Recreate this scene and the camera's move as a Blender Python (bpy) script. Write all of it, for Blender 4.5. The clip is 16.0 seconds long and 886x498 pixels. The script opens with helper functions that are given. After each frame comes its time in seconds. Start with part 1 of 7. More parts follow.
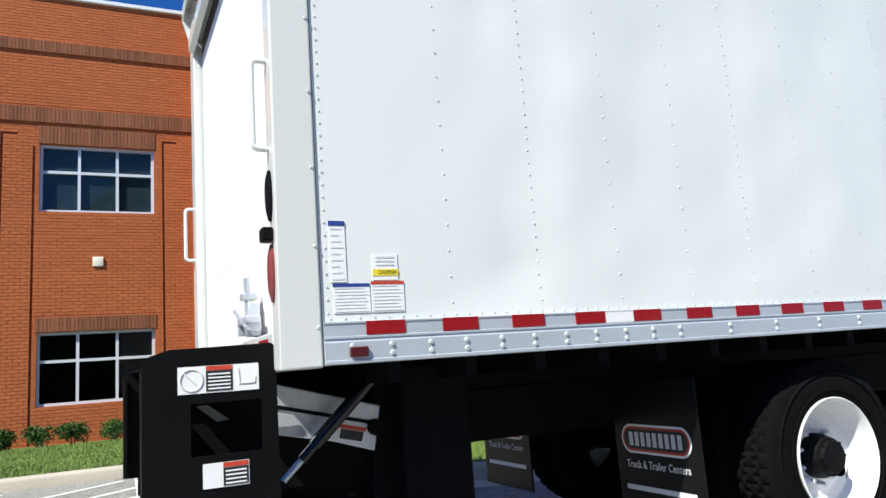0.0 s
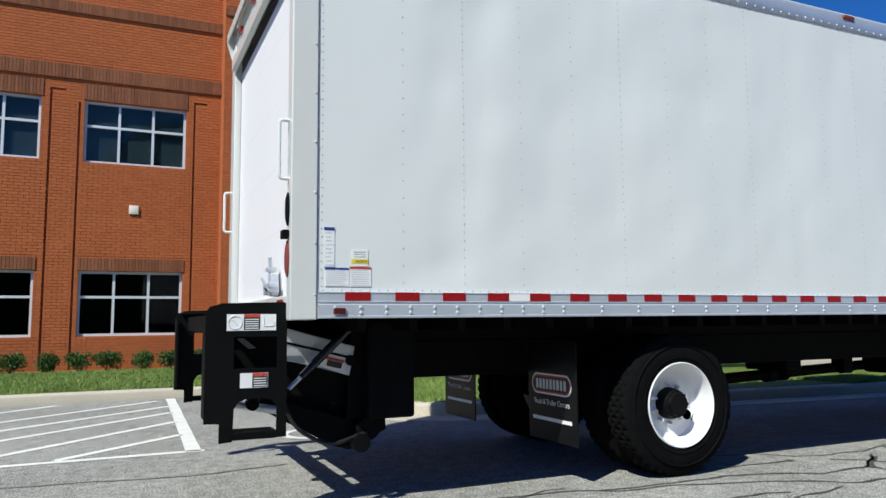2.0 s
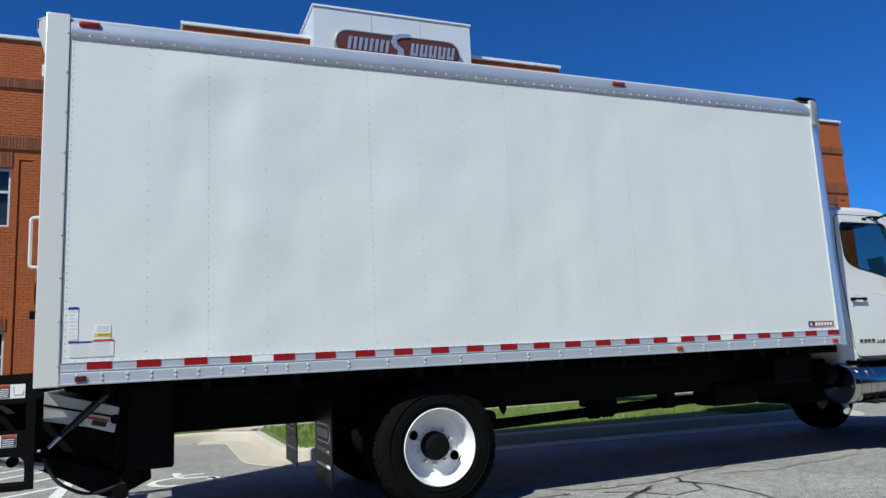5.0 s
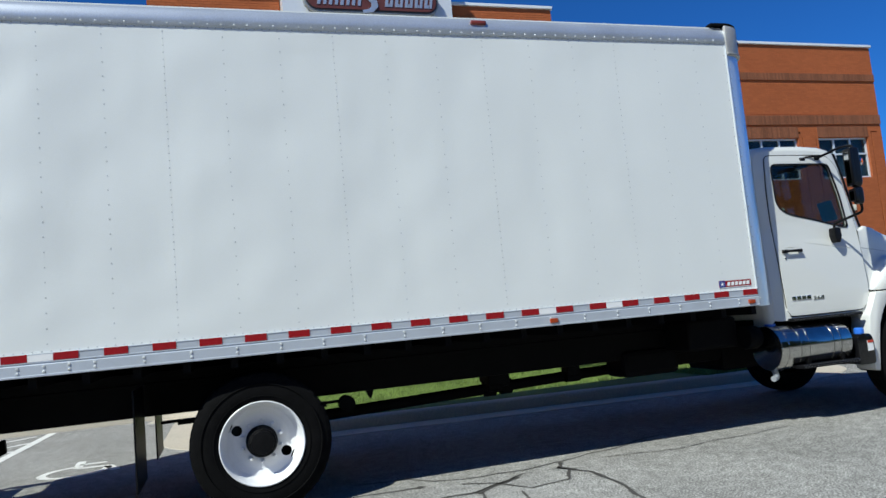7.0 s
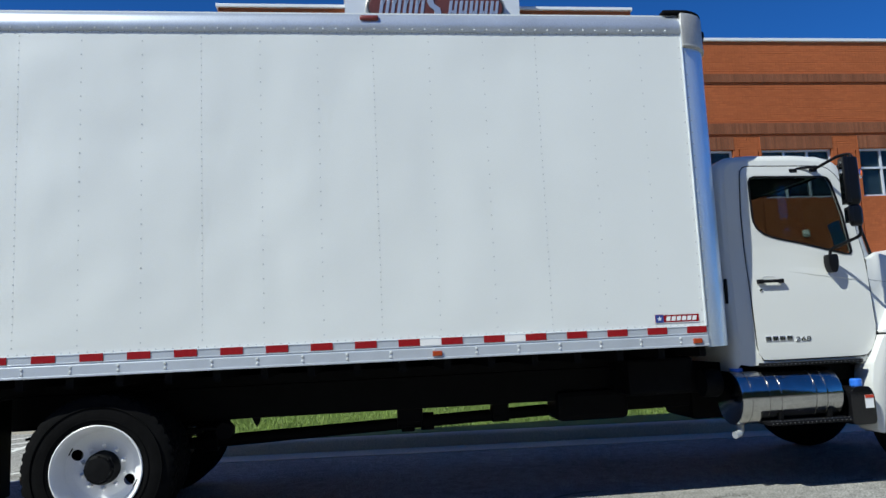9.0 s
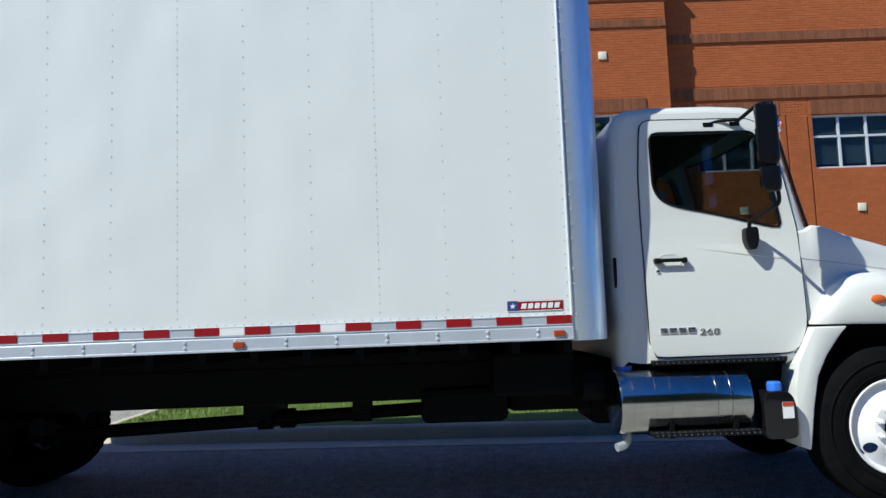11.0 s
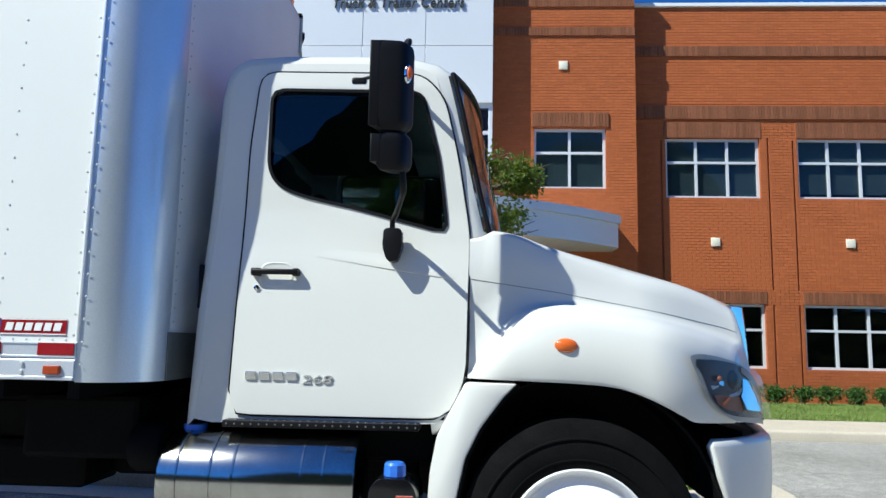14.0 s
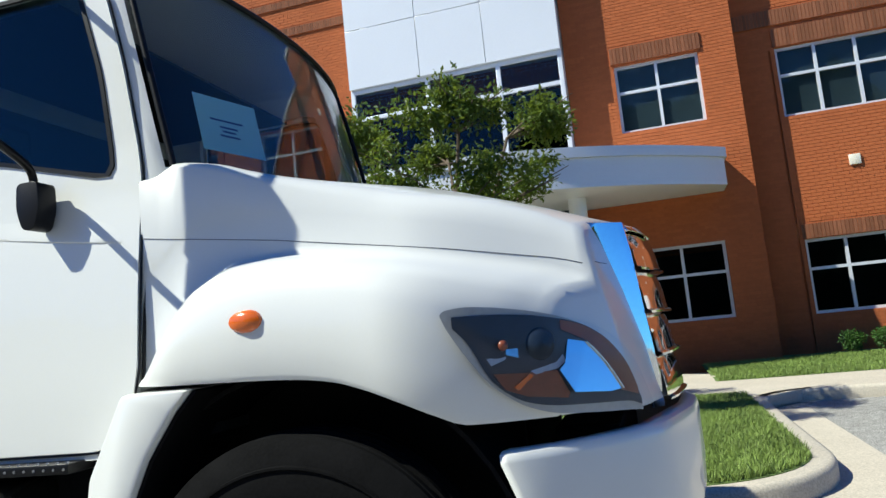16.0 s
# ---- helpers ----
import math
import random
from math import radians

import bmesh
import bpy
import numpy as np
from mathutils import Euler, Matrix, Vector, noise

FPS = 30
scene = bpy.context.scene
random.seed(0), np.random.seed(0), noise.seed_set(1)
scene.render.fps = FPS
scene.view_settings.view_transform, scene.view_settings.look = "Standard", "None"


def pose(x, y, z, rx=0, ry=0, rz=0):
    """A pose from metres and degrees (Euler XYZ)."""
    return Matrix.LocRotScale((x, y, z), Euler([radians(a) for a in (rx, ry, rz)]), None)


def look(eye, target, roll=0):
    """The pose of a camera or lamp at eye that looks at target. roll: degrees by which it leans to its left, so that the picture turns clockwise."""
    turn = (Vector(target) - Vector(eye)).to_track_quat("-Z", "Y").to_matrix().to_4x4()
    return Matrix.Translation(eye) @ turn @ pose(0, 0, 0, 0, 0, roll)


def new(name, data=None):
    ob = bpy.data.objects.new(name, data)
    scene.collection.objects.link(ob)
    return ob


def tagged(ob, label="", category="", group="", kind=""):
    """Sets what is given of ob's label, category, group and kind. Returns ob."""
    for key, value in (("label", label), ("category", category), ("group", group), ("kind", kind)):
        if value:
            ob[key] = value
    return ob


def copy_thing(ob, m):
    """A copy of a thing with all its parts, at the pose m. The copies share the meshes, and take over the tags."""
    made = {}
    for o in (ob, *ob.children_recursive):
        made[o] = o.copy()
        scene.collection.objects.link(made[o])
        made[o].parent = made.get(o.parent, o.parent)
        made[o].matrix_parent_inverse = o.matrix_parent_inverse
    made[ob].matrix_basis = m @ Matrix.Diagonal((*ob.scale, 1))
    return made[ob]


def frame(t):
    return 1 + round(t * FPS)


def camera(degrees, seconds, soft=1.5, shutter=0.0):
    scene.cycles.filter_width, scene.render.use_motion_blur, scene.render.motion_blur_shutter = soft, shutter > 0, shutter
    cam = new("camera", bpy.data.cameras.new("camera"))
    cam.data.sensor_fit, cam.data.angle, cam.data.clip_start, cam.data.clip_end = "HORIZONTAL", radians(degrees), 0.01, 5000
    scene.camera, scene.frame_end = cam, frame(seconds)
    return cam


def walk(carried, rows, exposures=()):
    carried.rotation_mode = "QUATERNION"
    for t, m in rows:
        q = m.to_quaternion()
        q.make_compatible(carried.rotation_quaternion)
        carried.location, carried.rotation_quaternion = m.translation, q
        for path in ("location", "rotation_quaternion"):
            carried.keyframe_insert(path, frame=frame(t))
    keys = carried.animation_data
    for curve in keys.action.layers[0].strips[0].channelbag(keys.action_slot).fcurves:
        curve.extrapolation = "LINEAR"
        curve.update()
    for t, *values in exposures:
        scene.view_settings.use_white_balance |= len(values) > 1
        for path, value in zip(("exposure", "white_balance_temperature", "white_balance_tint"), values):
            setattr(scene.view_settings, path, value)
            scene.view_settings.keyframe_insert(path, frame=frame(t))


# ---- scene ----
cam = camera(63.5, 16.0, soft=1.5)
PATH = [
    (0, (-0.702, -2.466, 1.108), (0.158, -0.689, 1.429), -4.2),
    (0.5, (-0.771, -2.839, 1.119), (0.104, -1.096, 1.562), -2.8),
    (1, (-0.888, -3.221, 1.091), (-0.032, -1.453, 1.47), -2.7),
    (1.5, (-0.971, -3.563, 1.095), (-0.098, -1.78, 1.333), -0.3),
    (2, (-1.011, -3.951, 1.111), (-0.191, -2.138, 1.314), -0.6),
    (2.5, (-1.045, -4.295, 1.122), (-0.087, -2.553, 1.345), -1.4),
    (3, (-0.903, -4.677, 1.136), (-0.06, -2.91, 1.548), -5.2),
    (3.5, (-0.611, -4.91, 1.123), (0.186, -3.117, 1.515), -6.4),
    (4, (-0.246, -5.198, 1.142), (0.555, -3.415, 1.565), -5.9),
    (4.5, (0.169, -5.338, 1.122), (0.926, -3.517, 1.454), -3.7),
    (4.7, (0.346, -5.35, 1.146), (1.098, -3.524, 1.463), -3.1),
    (6.8, (2.243, -5.361, 1.281), (2.819, -3.457, 1.481), -5.1),
    (7, (2.463, -5.319, 1.288), (3.057, -3.419, 1.476), -5.2),
    (7.5, (2.976, -5.335, 1.282), (3.569, -3.434, 1.478), -6.3),
    (8, (3.43, -5.271, 1.304), (3.82, -3.319, 1.501), -5.3),
    (8.2, (3.645, -5.233, 1.316), (4.006, -3.279, 1.538), -4.9),
    (10.3, (5.646, -4.721, 1.255), (5.715, -2.738, 1.502), 0.2),
    (10.5, (5.826, -4.624, 1.256), (5.921, -2.64, 1.488), 0.2),
    (11, (6.212, -4.377, 1.297), (6.229, -2.387, 1.488), -2.1),
    (11.5, (6.559, -4.086, 1.308), (6.563, -2.093, 1.475), -1.3),
    (12, (6.972, -3.862, 1.322), (6.929, -1.867, 1.454), -2.8),
    (12.5, (7.402, -3.623, 1.31), (7.445, -1.626, 1.413), -2.5),
    (13, (7.831, -3.384, 1.329), (7.894, -1.389, 1.455), -2.1),
    (13.5, (8.245, -3.142, 1.316), (8.126, -1.153, 1.488), 0.7),
    (14, (8.638, -2.86, 1.316), (8.54, -0.879, 1.576), 1.1),
    (14.5, (8.998, -2.553, 1.306), (8.739, -0.606, 1.684), -2.0),
    (15, (9.356, -2.236, 1.297), (9.018, -0.32, 1.762), -4.4),
    (15.5, (9.699, -1.897, 1.274), (9.046, -0.059, 1.716), -4.2),
    (16, (10.028, -1.477, 1.233), (9.488, 0.435, 1.465), -5.8),
]
walk(cam, [(t, look(eye, target, roll)) for t, eye, target, roll in PATH],
     [(0.0, 0.71, 6560, 10), (1.0, 0.40, 6330, 9), (2.0, 0.33, 6420, 9), (3.0, 0.25, 6380, 9), (4.5, 0.19, 6300, 9), (8.0, 0.20, 6250, 8), (10.5, 0.27, 6330, 8), (11.2, 0.40, 6350, 8), (12.5, 0.56, 6400, 7), (14.5, 0.67, 6370, 7), (16.0, 0.67, 6580, 7)])
# ---- light ----
SUN_WAY = Vector((0.78, 0.48, -1.0)).normalized()
sun = new("sun", bpy.data.lights.new("sun", "SUN"))
sun.data.energy, sun.data.angle, sun.data.color = 4.75, radians(0.5), (0.965, 0.98, 0.88)
sun.matrix_basis = look((0, 0, 30), Vector((0, 0, 30)) + SUN_WAY)
world = bpy.data.worlds.new("sky")
world.use_nodes = True
scene.world = world
wn = world.node_tree.nodes
sky = wn.new("ShaderNodeTexSky")
sky.sky_type, sky.sun_disc = "NISHITA", False
sky.sun_elevation = math.asin(-SUN_WAY.z)
sky.sun_rotation = math.atan2(-SUN_WAY.x, -SUN_WAY.y)
sky.air_density, sky.dust_density, sky.ozone_density, sky.altitude = 0.9, 0.0, 3.0, 1500
deep = wn.new("ShaderNodeMix")
deep.data_type, deep.blend_type = "RGBA", "MULTIPLY"
deep.inputs["Factor"].default_value = 1.0
deep.inputs[7].default_value = (0.31, 1.04, 2.0, 1)
world.node_tree.links.new(sky.outputs[0], deep.inputs[6])
world.node_tree.links.new(deep.outputs[2], wn["Background"].inputs[0])
wn["Background"].inputs[1].default_value = 0.049
scene.view_settings.exposure = 0.0

# ---- materials ----
def mat(name, col, rough=0.5, metal=0.0, vary=0.12, scale=3.0, fine=60.0, bump=0.05, coat=0.0, spec=0.5, wear=None, dist=0.01, island=0.0):
    """Procedural surface: base colour with variation at two scales, and a fine relief."""
    m = bpy.data.materials.new(name)
    m.use_nodes = True
    n, l = m.node_tree.nodes, m.node_tree.links
    b = n["Principled BSDF"]
    co = n.new("ShaderNodeTexCoord")
    big, small = n.new("ShaderNodeTexNoise"), n.new("ShaderNodeTexNoise")
    big.inputs["Scale"].default_value, small.inputs["Scale"].default_value = scale, fine
    big.inputs["Detail"].default_value, small.inputs["Detail"].default_value = 5, 3
    l.new(co.outputs["Object"], big.inputs["Vector"])
    l.new(co.outputs["Object"], small.inputs["Vector"])
    add = n.new("ShaderNodeMath")
    add.operation = "ADD"
    l.new(big.outputs["Fac"], add.inputs[0])
    l.new(small.outputs["Fac"], add.inputs[1])
    ramp = n.new("ShaderNodeMapRange")
    ramp.inputs["From Min"].default_value, ramp.inputs["From Max"].default_value = 0.6, 1.4
    ramp.inputs["To Min"].default_value, ramp.inputs["To Max"].default_value = 1 - vary, 1 + vary
    l.new(add.outputs[0], ramp.inputs["Value"])
    mul = n.new("ShaderNodeMix")
    mul.data_type, mul.blend_type = "RGBA", "MULTIPLY"
    mul.inputs["Factor"].default_value = 1.0
    mul.inputs[6].default_value = (*col, 1)
    l.new(ramp.outputs[0], mul.inputs[7])
    l.new(mul.outputs[2], b.inputs["Base Color"])
    if island:
        geo, mr, mi = n.new("ShaderNodeNewGeometry"), n.new("ShaderNodeMapRange"), n.new("ShaderNodeMix")
        mr.inputs["To Min"].default_value, mr.inputs["To Max"].default_value = 1 - island, 1 + island
        l.new(geo.outputs["Random Per Island"], mr.inputs["Value"])
        mi.data_type, mi.blend_type = "RGBA", "MULTIPLY"
        mi.inputs["Factor"].default_value = 1.0
        l.new(mul.outputs[2], mi.inputs[6])
        l.new(mr.outputs[0], mi.inputs[7])
        l.new(mi.outputs[2], b.inputs["Base Color"])
        mul = mi
    if wear:
        wn_, wcol, lo, hi = n.new("ShaderNodeTexNoise"), wear[0], wear[1], wear[2]
        wn_.inputs["Scale"].default_value, wn_.inputs["Detail"].default_value = wear[3], 8
        l.new(co.outputs["Object"], wn_.inputs["Vector"])
        r2 = n.new("ShaderNodeMapRange")
        r2.inputs["From Min"].default_value, r2.inputs["From Max"].default_value = lo, hi
        l.new(wn_.outputs["Fac"], r2.inputs["Value"])
        mx = n.new("ShaderNodeMix")
        mx.data_type = "RGBA"
        l.new(r2.outputs[0], mx.inputs["Factor"])
        l.new(mul.outputs[2], mx.inputs[6])
        mx.inputs[7].default_value = (*wcol, 1)
        l.new(mx.outputs[2], b.inputs["Base Color"])
    b.inputs["Roughness"].default_value, b.inputs["Metallic"].default_value = rough, metal
    b.inputs["Specular IOR Level"].default_value = spec
    b.inputs["Coat Weight"].default_value, b.inputs["Coat Roughness"].default_value = coat, 0.04
    if bump:
        bp = n.new("ShaderNodeBump")
        bp.inputs["Strength"].default_value, bp.inputs["Distance"].default_value = bump, dist
        l.new(add.outputs[0], bp.inputs["Height"])
        l.new(bp.outputs[0], b.inputs["Normal"])
    return m


def glass(name, tint, ior=1.5):
    """A thin pane: clear through, with a mirror's gloss that grows towards grazing angles."""
    m = bpy.data.materials.new(name)
    m.use_nodes = True
    n, l = m.node_tree.nodes, m.node_tree.links
    n.remove(n["Principled BSDF"])
    clear, gloss, mix, fr = n.new("ShaderNodeBsdfTransparent"), n.new("ShaderNodeBsdfGlossy"), n.new("ShaderNodeMixShader"), n.new("ShaderNodeLayerWeight")
    clear.inputs[0].default_value = (*tint, 1)
    gloss.inputs["Roughness"].default_value, fr.inputs["Blend"].default_value = 0.01, 0.5
    power, scale_ = n.new("ShaderNodeMath"), n.new("ShaderNodeMath")
    power.operation, scale_.operation = "POWER", "MULTIPLY_ADD"
    f0 = ((ior - 1) / (ior + 1)) ** 2
    power.inputs[1].default_value, scale_.inputs[1].default_value, scale_.inputs[2].default_value = 5.0, 1 - f0, f0
    l.new(fr.outputs["Facing"], power.inputs[0])
    l.new(power.outputs[0], scale_.inputs[0])
    l.new(scale_.outputs[0], mix.inputs[0])
    l.new(clear.outputs[0], mix.inputs[1])
    l.new(gloss.outputs[0], mix.inputs[2])
    l.new(mix.outputs[0], n["Material Output"].inputs[0])
    return m


M = {}
M["panel"] = mat("white_panel_paint", (0.725, 0.745, 0.735), 0.38, vary=0.035, scale=1.1, fine=220, bump=0.02)
M["paint"] = mat("white_cab_paint", (0.665, 0.67, 0.645), 0.28, vary=0.015, scale=2, fine=200, bump=0.0, coat=0.5)
M["alu"] = mat("brushed_aluminium", (0.76, 0.80, 0.84), 0.30, 0.72, vary=0.10, scale=4, fine=150, bump=0.02)
M["post"] = mat("dull_anodised_post", (0.71, 0.79, 0.87), 0.30, 0.62, vary=0.07, scale=3, fine=140, bump=0.015)
M["rivet"] = mat("rivet_metal", (0.50, 0.52, 0.53), 0.5, 0.1, vary=0.1)
M["brightrivet"] = mat("bright_rivet_metal", (0.72, 0.74, 0.76), 0.4, 0.1, vary=0.1)
M["toprail"] = mat("weathered_rail_aluminium", (0.58, 0.62, 0.68), 0.38, 0.6, vary=0.16, scale=3, fine=120, bump=0.03)
M["sheet"] = mat("pale_front_sheet", (0.80, 0.83, 0.85), 0.33, 0.12, vary=0.06, scale=2.5, fine=120, bump=0.015)
# castlit is the cast grey made paler: light on the cap put into colour.
M["castlit"] = mat("lit_cast_metal", (0.46, 0.45, 0.43), 0.5, 0.35, vary=0.18, scale=9, fine=90, bump=0.06)
M["kick"] = mat("dull_grey_kick_plate", (0.17, 0.18, 0.175), 0.55, 0.3, vary=0.15, scale=6, fine=90, bump=0.03)
M["cast"] = mat("cast_grey_metal", (0.33, 0.33, 0.34), 0.5, 0.5, vary=0.25, scale=9, fine=90, bump=0.08)
M["darkred"] = mat("dark_red_lens", (0.075, 0.008, 0.010), 0.3, vary=0.15, scale=40, fine=200)
M["dull"] = mat("dull_orange_lens", (0.34, 0.05, 0.012), 0.25, vary=0.15, scale=40, fine=200)
M["chrome"] = mat("chrome", (0.78, 0.79, 0.80), 0.06, 1.0, vary=0.03, bump=0.01)
M["tank"] = mat("polished_tank_metal", (0.50, 0.495, 0.475), 0.15, 1.0, vary=0.18, scale=11, fine=120, bump=0.012)
M["rail"] = mat("rail_aluminium", (0.56, 0.60, 0.66), 0.42, 0.4, vary=0.10, scale=4, fine=150, bump=0.02)
M["shutter"] = mat("white_shutter_paint", (0.77, 0.75, 0.76), 0.4, vary=0.02, scale=2, fine=150, bump=0.01)
M["black"] = mat("black_steel", (0.005, 0.005, 0.0055), 0.6, vary=0.3, scale=6, fine=90, bump=0.03, spec=0.06)
M["plastic"] = mat("black_plastic", (0.006, 0.006, 0.007), 0.40, vary=0.2, scale=8, fine=160, bump=0.04, spec=0.18)
M["rubber"] = mat("tyre_rubber", (0.0055, 0.0055, 0.0058), 0.85, vary=0.45, scale=9, fine=120, bump=0.06, spec=0.05)
M["rim"] = mat("white_rim_paint", (0.80, 0.80, 0.81), 0.35, vary=0.05, scale=9, fine=120, bump=0.02)
M["hub"] = mat("greasy_hub", (0.005, 0.005, 0.0055), 0.6, 0.0, vary=0.4, scale=20, spec=0.12)
M["red"] = mat("red_reflector", (0.28, 0.007, 0.011), 0.25, vary=0.18, scale=30, fine=400, bump=0.1)
M["silver"] = mat("silver_reflector", (0.54, 0.57, 0.62), 0.3, 0.6, vary=0.08, scale=30, fine=400, bump=0.1)
M["amber"] = mat("amber_lens", (0.62, 0.115, 0.010), 0.2, vary=0.12, scale=30, fine=200, coat=0.5)
M["blue"] = mat("blue_cap", (0.035, 0.17, 0.68), 0.35, vary=0.1)
M["white"] = mat("white_label", (0.80, 0.80, 0.80), 0.45, vary=0.03, scale=20)
M["ink"] = mat("black_ink", (0.02, 0.02, 0.02), 0.5, vary=0.1)
M["redink"] = mat("red_ink", (0.52, 0.05, 0.02), 0.5, vary=0.1)
M["yellow"] = mat("yellow_label", (0.78, 0.62, 0.03), 0.45, vary=0.06)
M["blueink"] = mat("blue_ink", (0.02, 0.05, 0.25), 0.45, vary=0.08)
M["brick"] = mat("orange_brick", (0.395, 0.112, 0.040), 0.88, vary=0.11, scale=0.5, fine=14, bump=0.15, island=0.07, spec=0.2)
M["brown"] = mat("brown_soldier_brick", (0.205, 0.080, 0.042), 0.88, vary=0.2, scale=1.5, fine=15, bump=0.15, island=0.18, spec=0.2)
M["mortar"] = mat("brick_mortar", (0.37, 0.108, 0.041), 0.9, vary=0.15, scale=2, fine=40, bump=0.1, spec=0.2)
M["coping"] = mat("white_metal_coping", (0.72, 0.73, 0.74), 0.4, vary=0.05)
M["clad"] = mat("white_cladding", (0.66, 0.68, 0.71), 0.35, 0.1, vary=0.03, scale=0.7, fine=30, bump=0.01)
M["winframe"] = mat("pale_window_frame", (0.66, 0.68, 0.72), 0.4, 0.2, vary=0.05)
# The rooms' lack of light is put into this dark base colour.
M["room"] = mat("unlit_room", (0.060, 0.068, 0.074), 0.8, vary=0.35, scale=1.2, fine=6, bump=0)
M["blind"] = mat("grey_blind", (0.34, 0.38, 0.39), 0.8, vary=0.2, scale=2, fine=20, bump=0)
M["lite"] = mat("cream_wall_light", (0.72, 0.68, 0.56), 0.5, vary=0.06)
M["asphalt"] = mat("weathered_asphalt", (0.268, 0.262, 0.244), 0.96, vary=0.30, scale=0.7, fine=75, bump=0.35, spec=0.06, wear=((0.31, 0.305, 0.29), 0.52, 0.80, 0.35))
def speckle(m, scale, low, high, lo=0.36, hi=0.64):
    """Light and dark grit over a surface's colour."""
    n, l = m.node_tree.nodes, m.node_tree.links
    b = n["Principled BSDF"]
    src = b.inputs["Base Color"].links[0].from_socket
    grit, span, mul = n.new("ShaderNodeTexNoise"), n.new("ShaderNodeMapRange"), n.new("ShaderNodeMix")
    co = n.new("ShaderNodeTexCoord")
    grit.inputs["Scale"].default_value, grit.inputs["Detail"].default_value, grit.inputs["Roughness"].default_value = scale, 3, 0.7
    l.new(co.outputs["Object"], grit.inputs["Vector"])
    span.inputs["From Min"].default_value, span.inputs["From Max"].default_value = lo, hi
    span.inputs["To Min"].default_value, span.inputs["To Max"].default_value = low, high
    l.new(grit.outputs["Fac"], span.inputs["Value"])
    mul.data_type, mul.blend_type = "RGBA", "MULTIPLY"
    mul.inputs["Factor"].default_value = 1.0
    l.new(src, mul.inputs[6])
    l.new(span.outputs[0], mul.inputs[7])
    l.new(mul.outputs[2], b.inputs["Base Color"])


speckle(M["asphalt"], 75, 0.25, 1.75)
speckle(M["asphalt"], 9, 0.80, 1.20)
M["tar"] = mat("crack_sealer", (0.062, 0.058, 0.053), 0.85, vary=0.45, scale=5, fine=90, bump=0.2)
M["line"] = mat("white_road_paint", (0.70, 0.70, 0.66), 0.7, vary=0.16, scale=6, fine=60, bump=0.2)
M["concrete"] = mat("pale_concrete", (0.47, 0.42, 0.34), 0.85, vary=0.10, scale=2.2, fine=70, bump=0.2)
speckle(M["concrete"], 70, 0.86, 1.14)
M["lawn"] = mat("lawn_soil", (0.10, 0.155, 0.035), 0.9, vary=0.4, scale=1.6, fine=45, bump=0.4)
M["blade"] = mat("grass_blade", (0.165, 0.235, 0.055), 0.6, vary=0.45, scale=2.0, fine=25, bump=0, island=0.35, spec=0.3)
M["leaf"] = mat("tree_leaf", (0.078, 0.128, 0.023), 0.5, vary=0.5, scale=2.0, fine=18, bump=0, island=0.35, spec=0.3)
M["shrub"] = mat("shrub_leaf", (0.04, 0.095, 0.016), 0.5, vary=0.5, scale=3, fine=22, bump=0, island=0.35, spec=0.3)
M["woods"] = mat("far_woods", (0.030, 0.045, 0.018), 0.9, vary=0.5, scale=0.5, fine=4, bump=0.3, spec=0.1)
M["step"] = mat("dull_step_metal", (0.30, 0.30, 0.31), 0.35, 0.8, vary=0.3, scale=20)
M["bark"] = mat("tree_bark", (0.13, 0.095, 0.065), 0.9, vary=0.3, scale=9, fine=60, bump=0.3)
M["cloth"] = mat("dark_seat_cloth", (0.008, 0.009, 0.011), 0.8, vary=0.2, scale=8)
M["trim"] = mat("dark_cab_trim", (0.010, 0.011, 0.012), 0.7, vary=0.1)
M["glass"] = glass("clear_glass", (0.44, 0.50, 0.50))
M["shield"] = glass("windscreen_glass", (0.90, 0.93, 0.93))
M["tint"] = glass("tinted_glass", (0.50, 0.56, 0.58), 1.42)
M["lens"] = glass("lamp_lens", (0.93, 0.95, 0.97), 1.3)
M["paper"] = mat("pale_blue_paper", (0.55, 0.86, 0.92), 0.7, vary=0.05)
thin = M["paper"].node_tree.nodes.new("ShaderNodeBsdfTranslucent")      # daylight shows through the sheet
thin.inputs[0].default_value = (0.75, 1.0, 1.0, 1)
both = M["paper"].node_tree.nodes.new("ShaderNodeMixShader")
M["paper"].node_tree.links.new(M["paper"].node_tree.nodes["Principled BSDF"].outputs[0], both.inputs[1])
M["paper"].node_tree.links.new(thin.outputs[0], both.inputs[2])
M["paper"].node_tree.links.new(both.outputs[0], M["paper"].node_tree.nodes["Material Output"].inputs[0])
leafy = M["leaf"].node_tree
soft_ = leafy.nodes.new("ShaderNodeBsdfTranslucent")                     # sun shines through the leaves
soft_.inputs[0].default_value = (0.20, 0.26, 0.03, 1)
pair_ = leafy.nodes.new("ShaderNodeMixShader")
pair_.inputs[0].default_value = 0.4
leafy.links.new(leafy.nodes["Principled BSDF"].outputs[0], pair_.inputs[1])
leafy.links.new(soft_.outputs[0], pair_.inputs[2])
leafy.links.new(pair_.outputs[0], leafy.nodes["Material Output"].inputs[0])
M["hose"] = mat("black_hose", (0.01, 0.01, 0.01), 0.5)
M["sign"] = mat("dark_red_sign", (0.19, 0.035, 0.03), 0.4, vary=0.2, scale=3, fine=30)
M["plaque"] = mat("dark_bronze_red_plaque", (0.115, 0.034, 0.026), 0.4, vary=0.3, scale=3, fine=30)
M["antique"] = mat("dull_sign_metal", (0.40, 0.38, 0.34), 0.38, 0.6, vary=0.25, scale=4, fine=40)
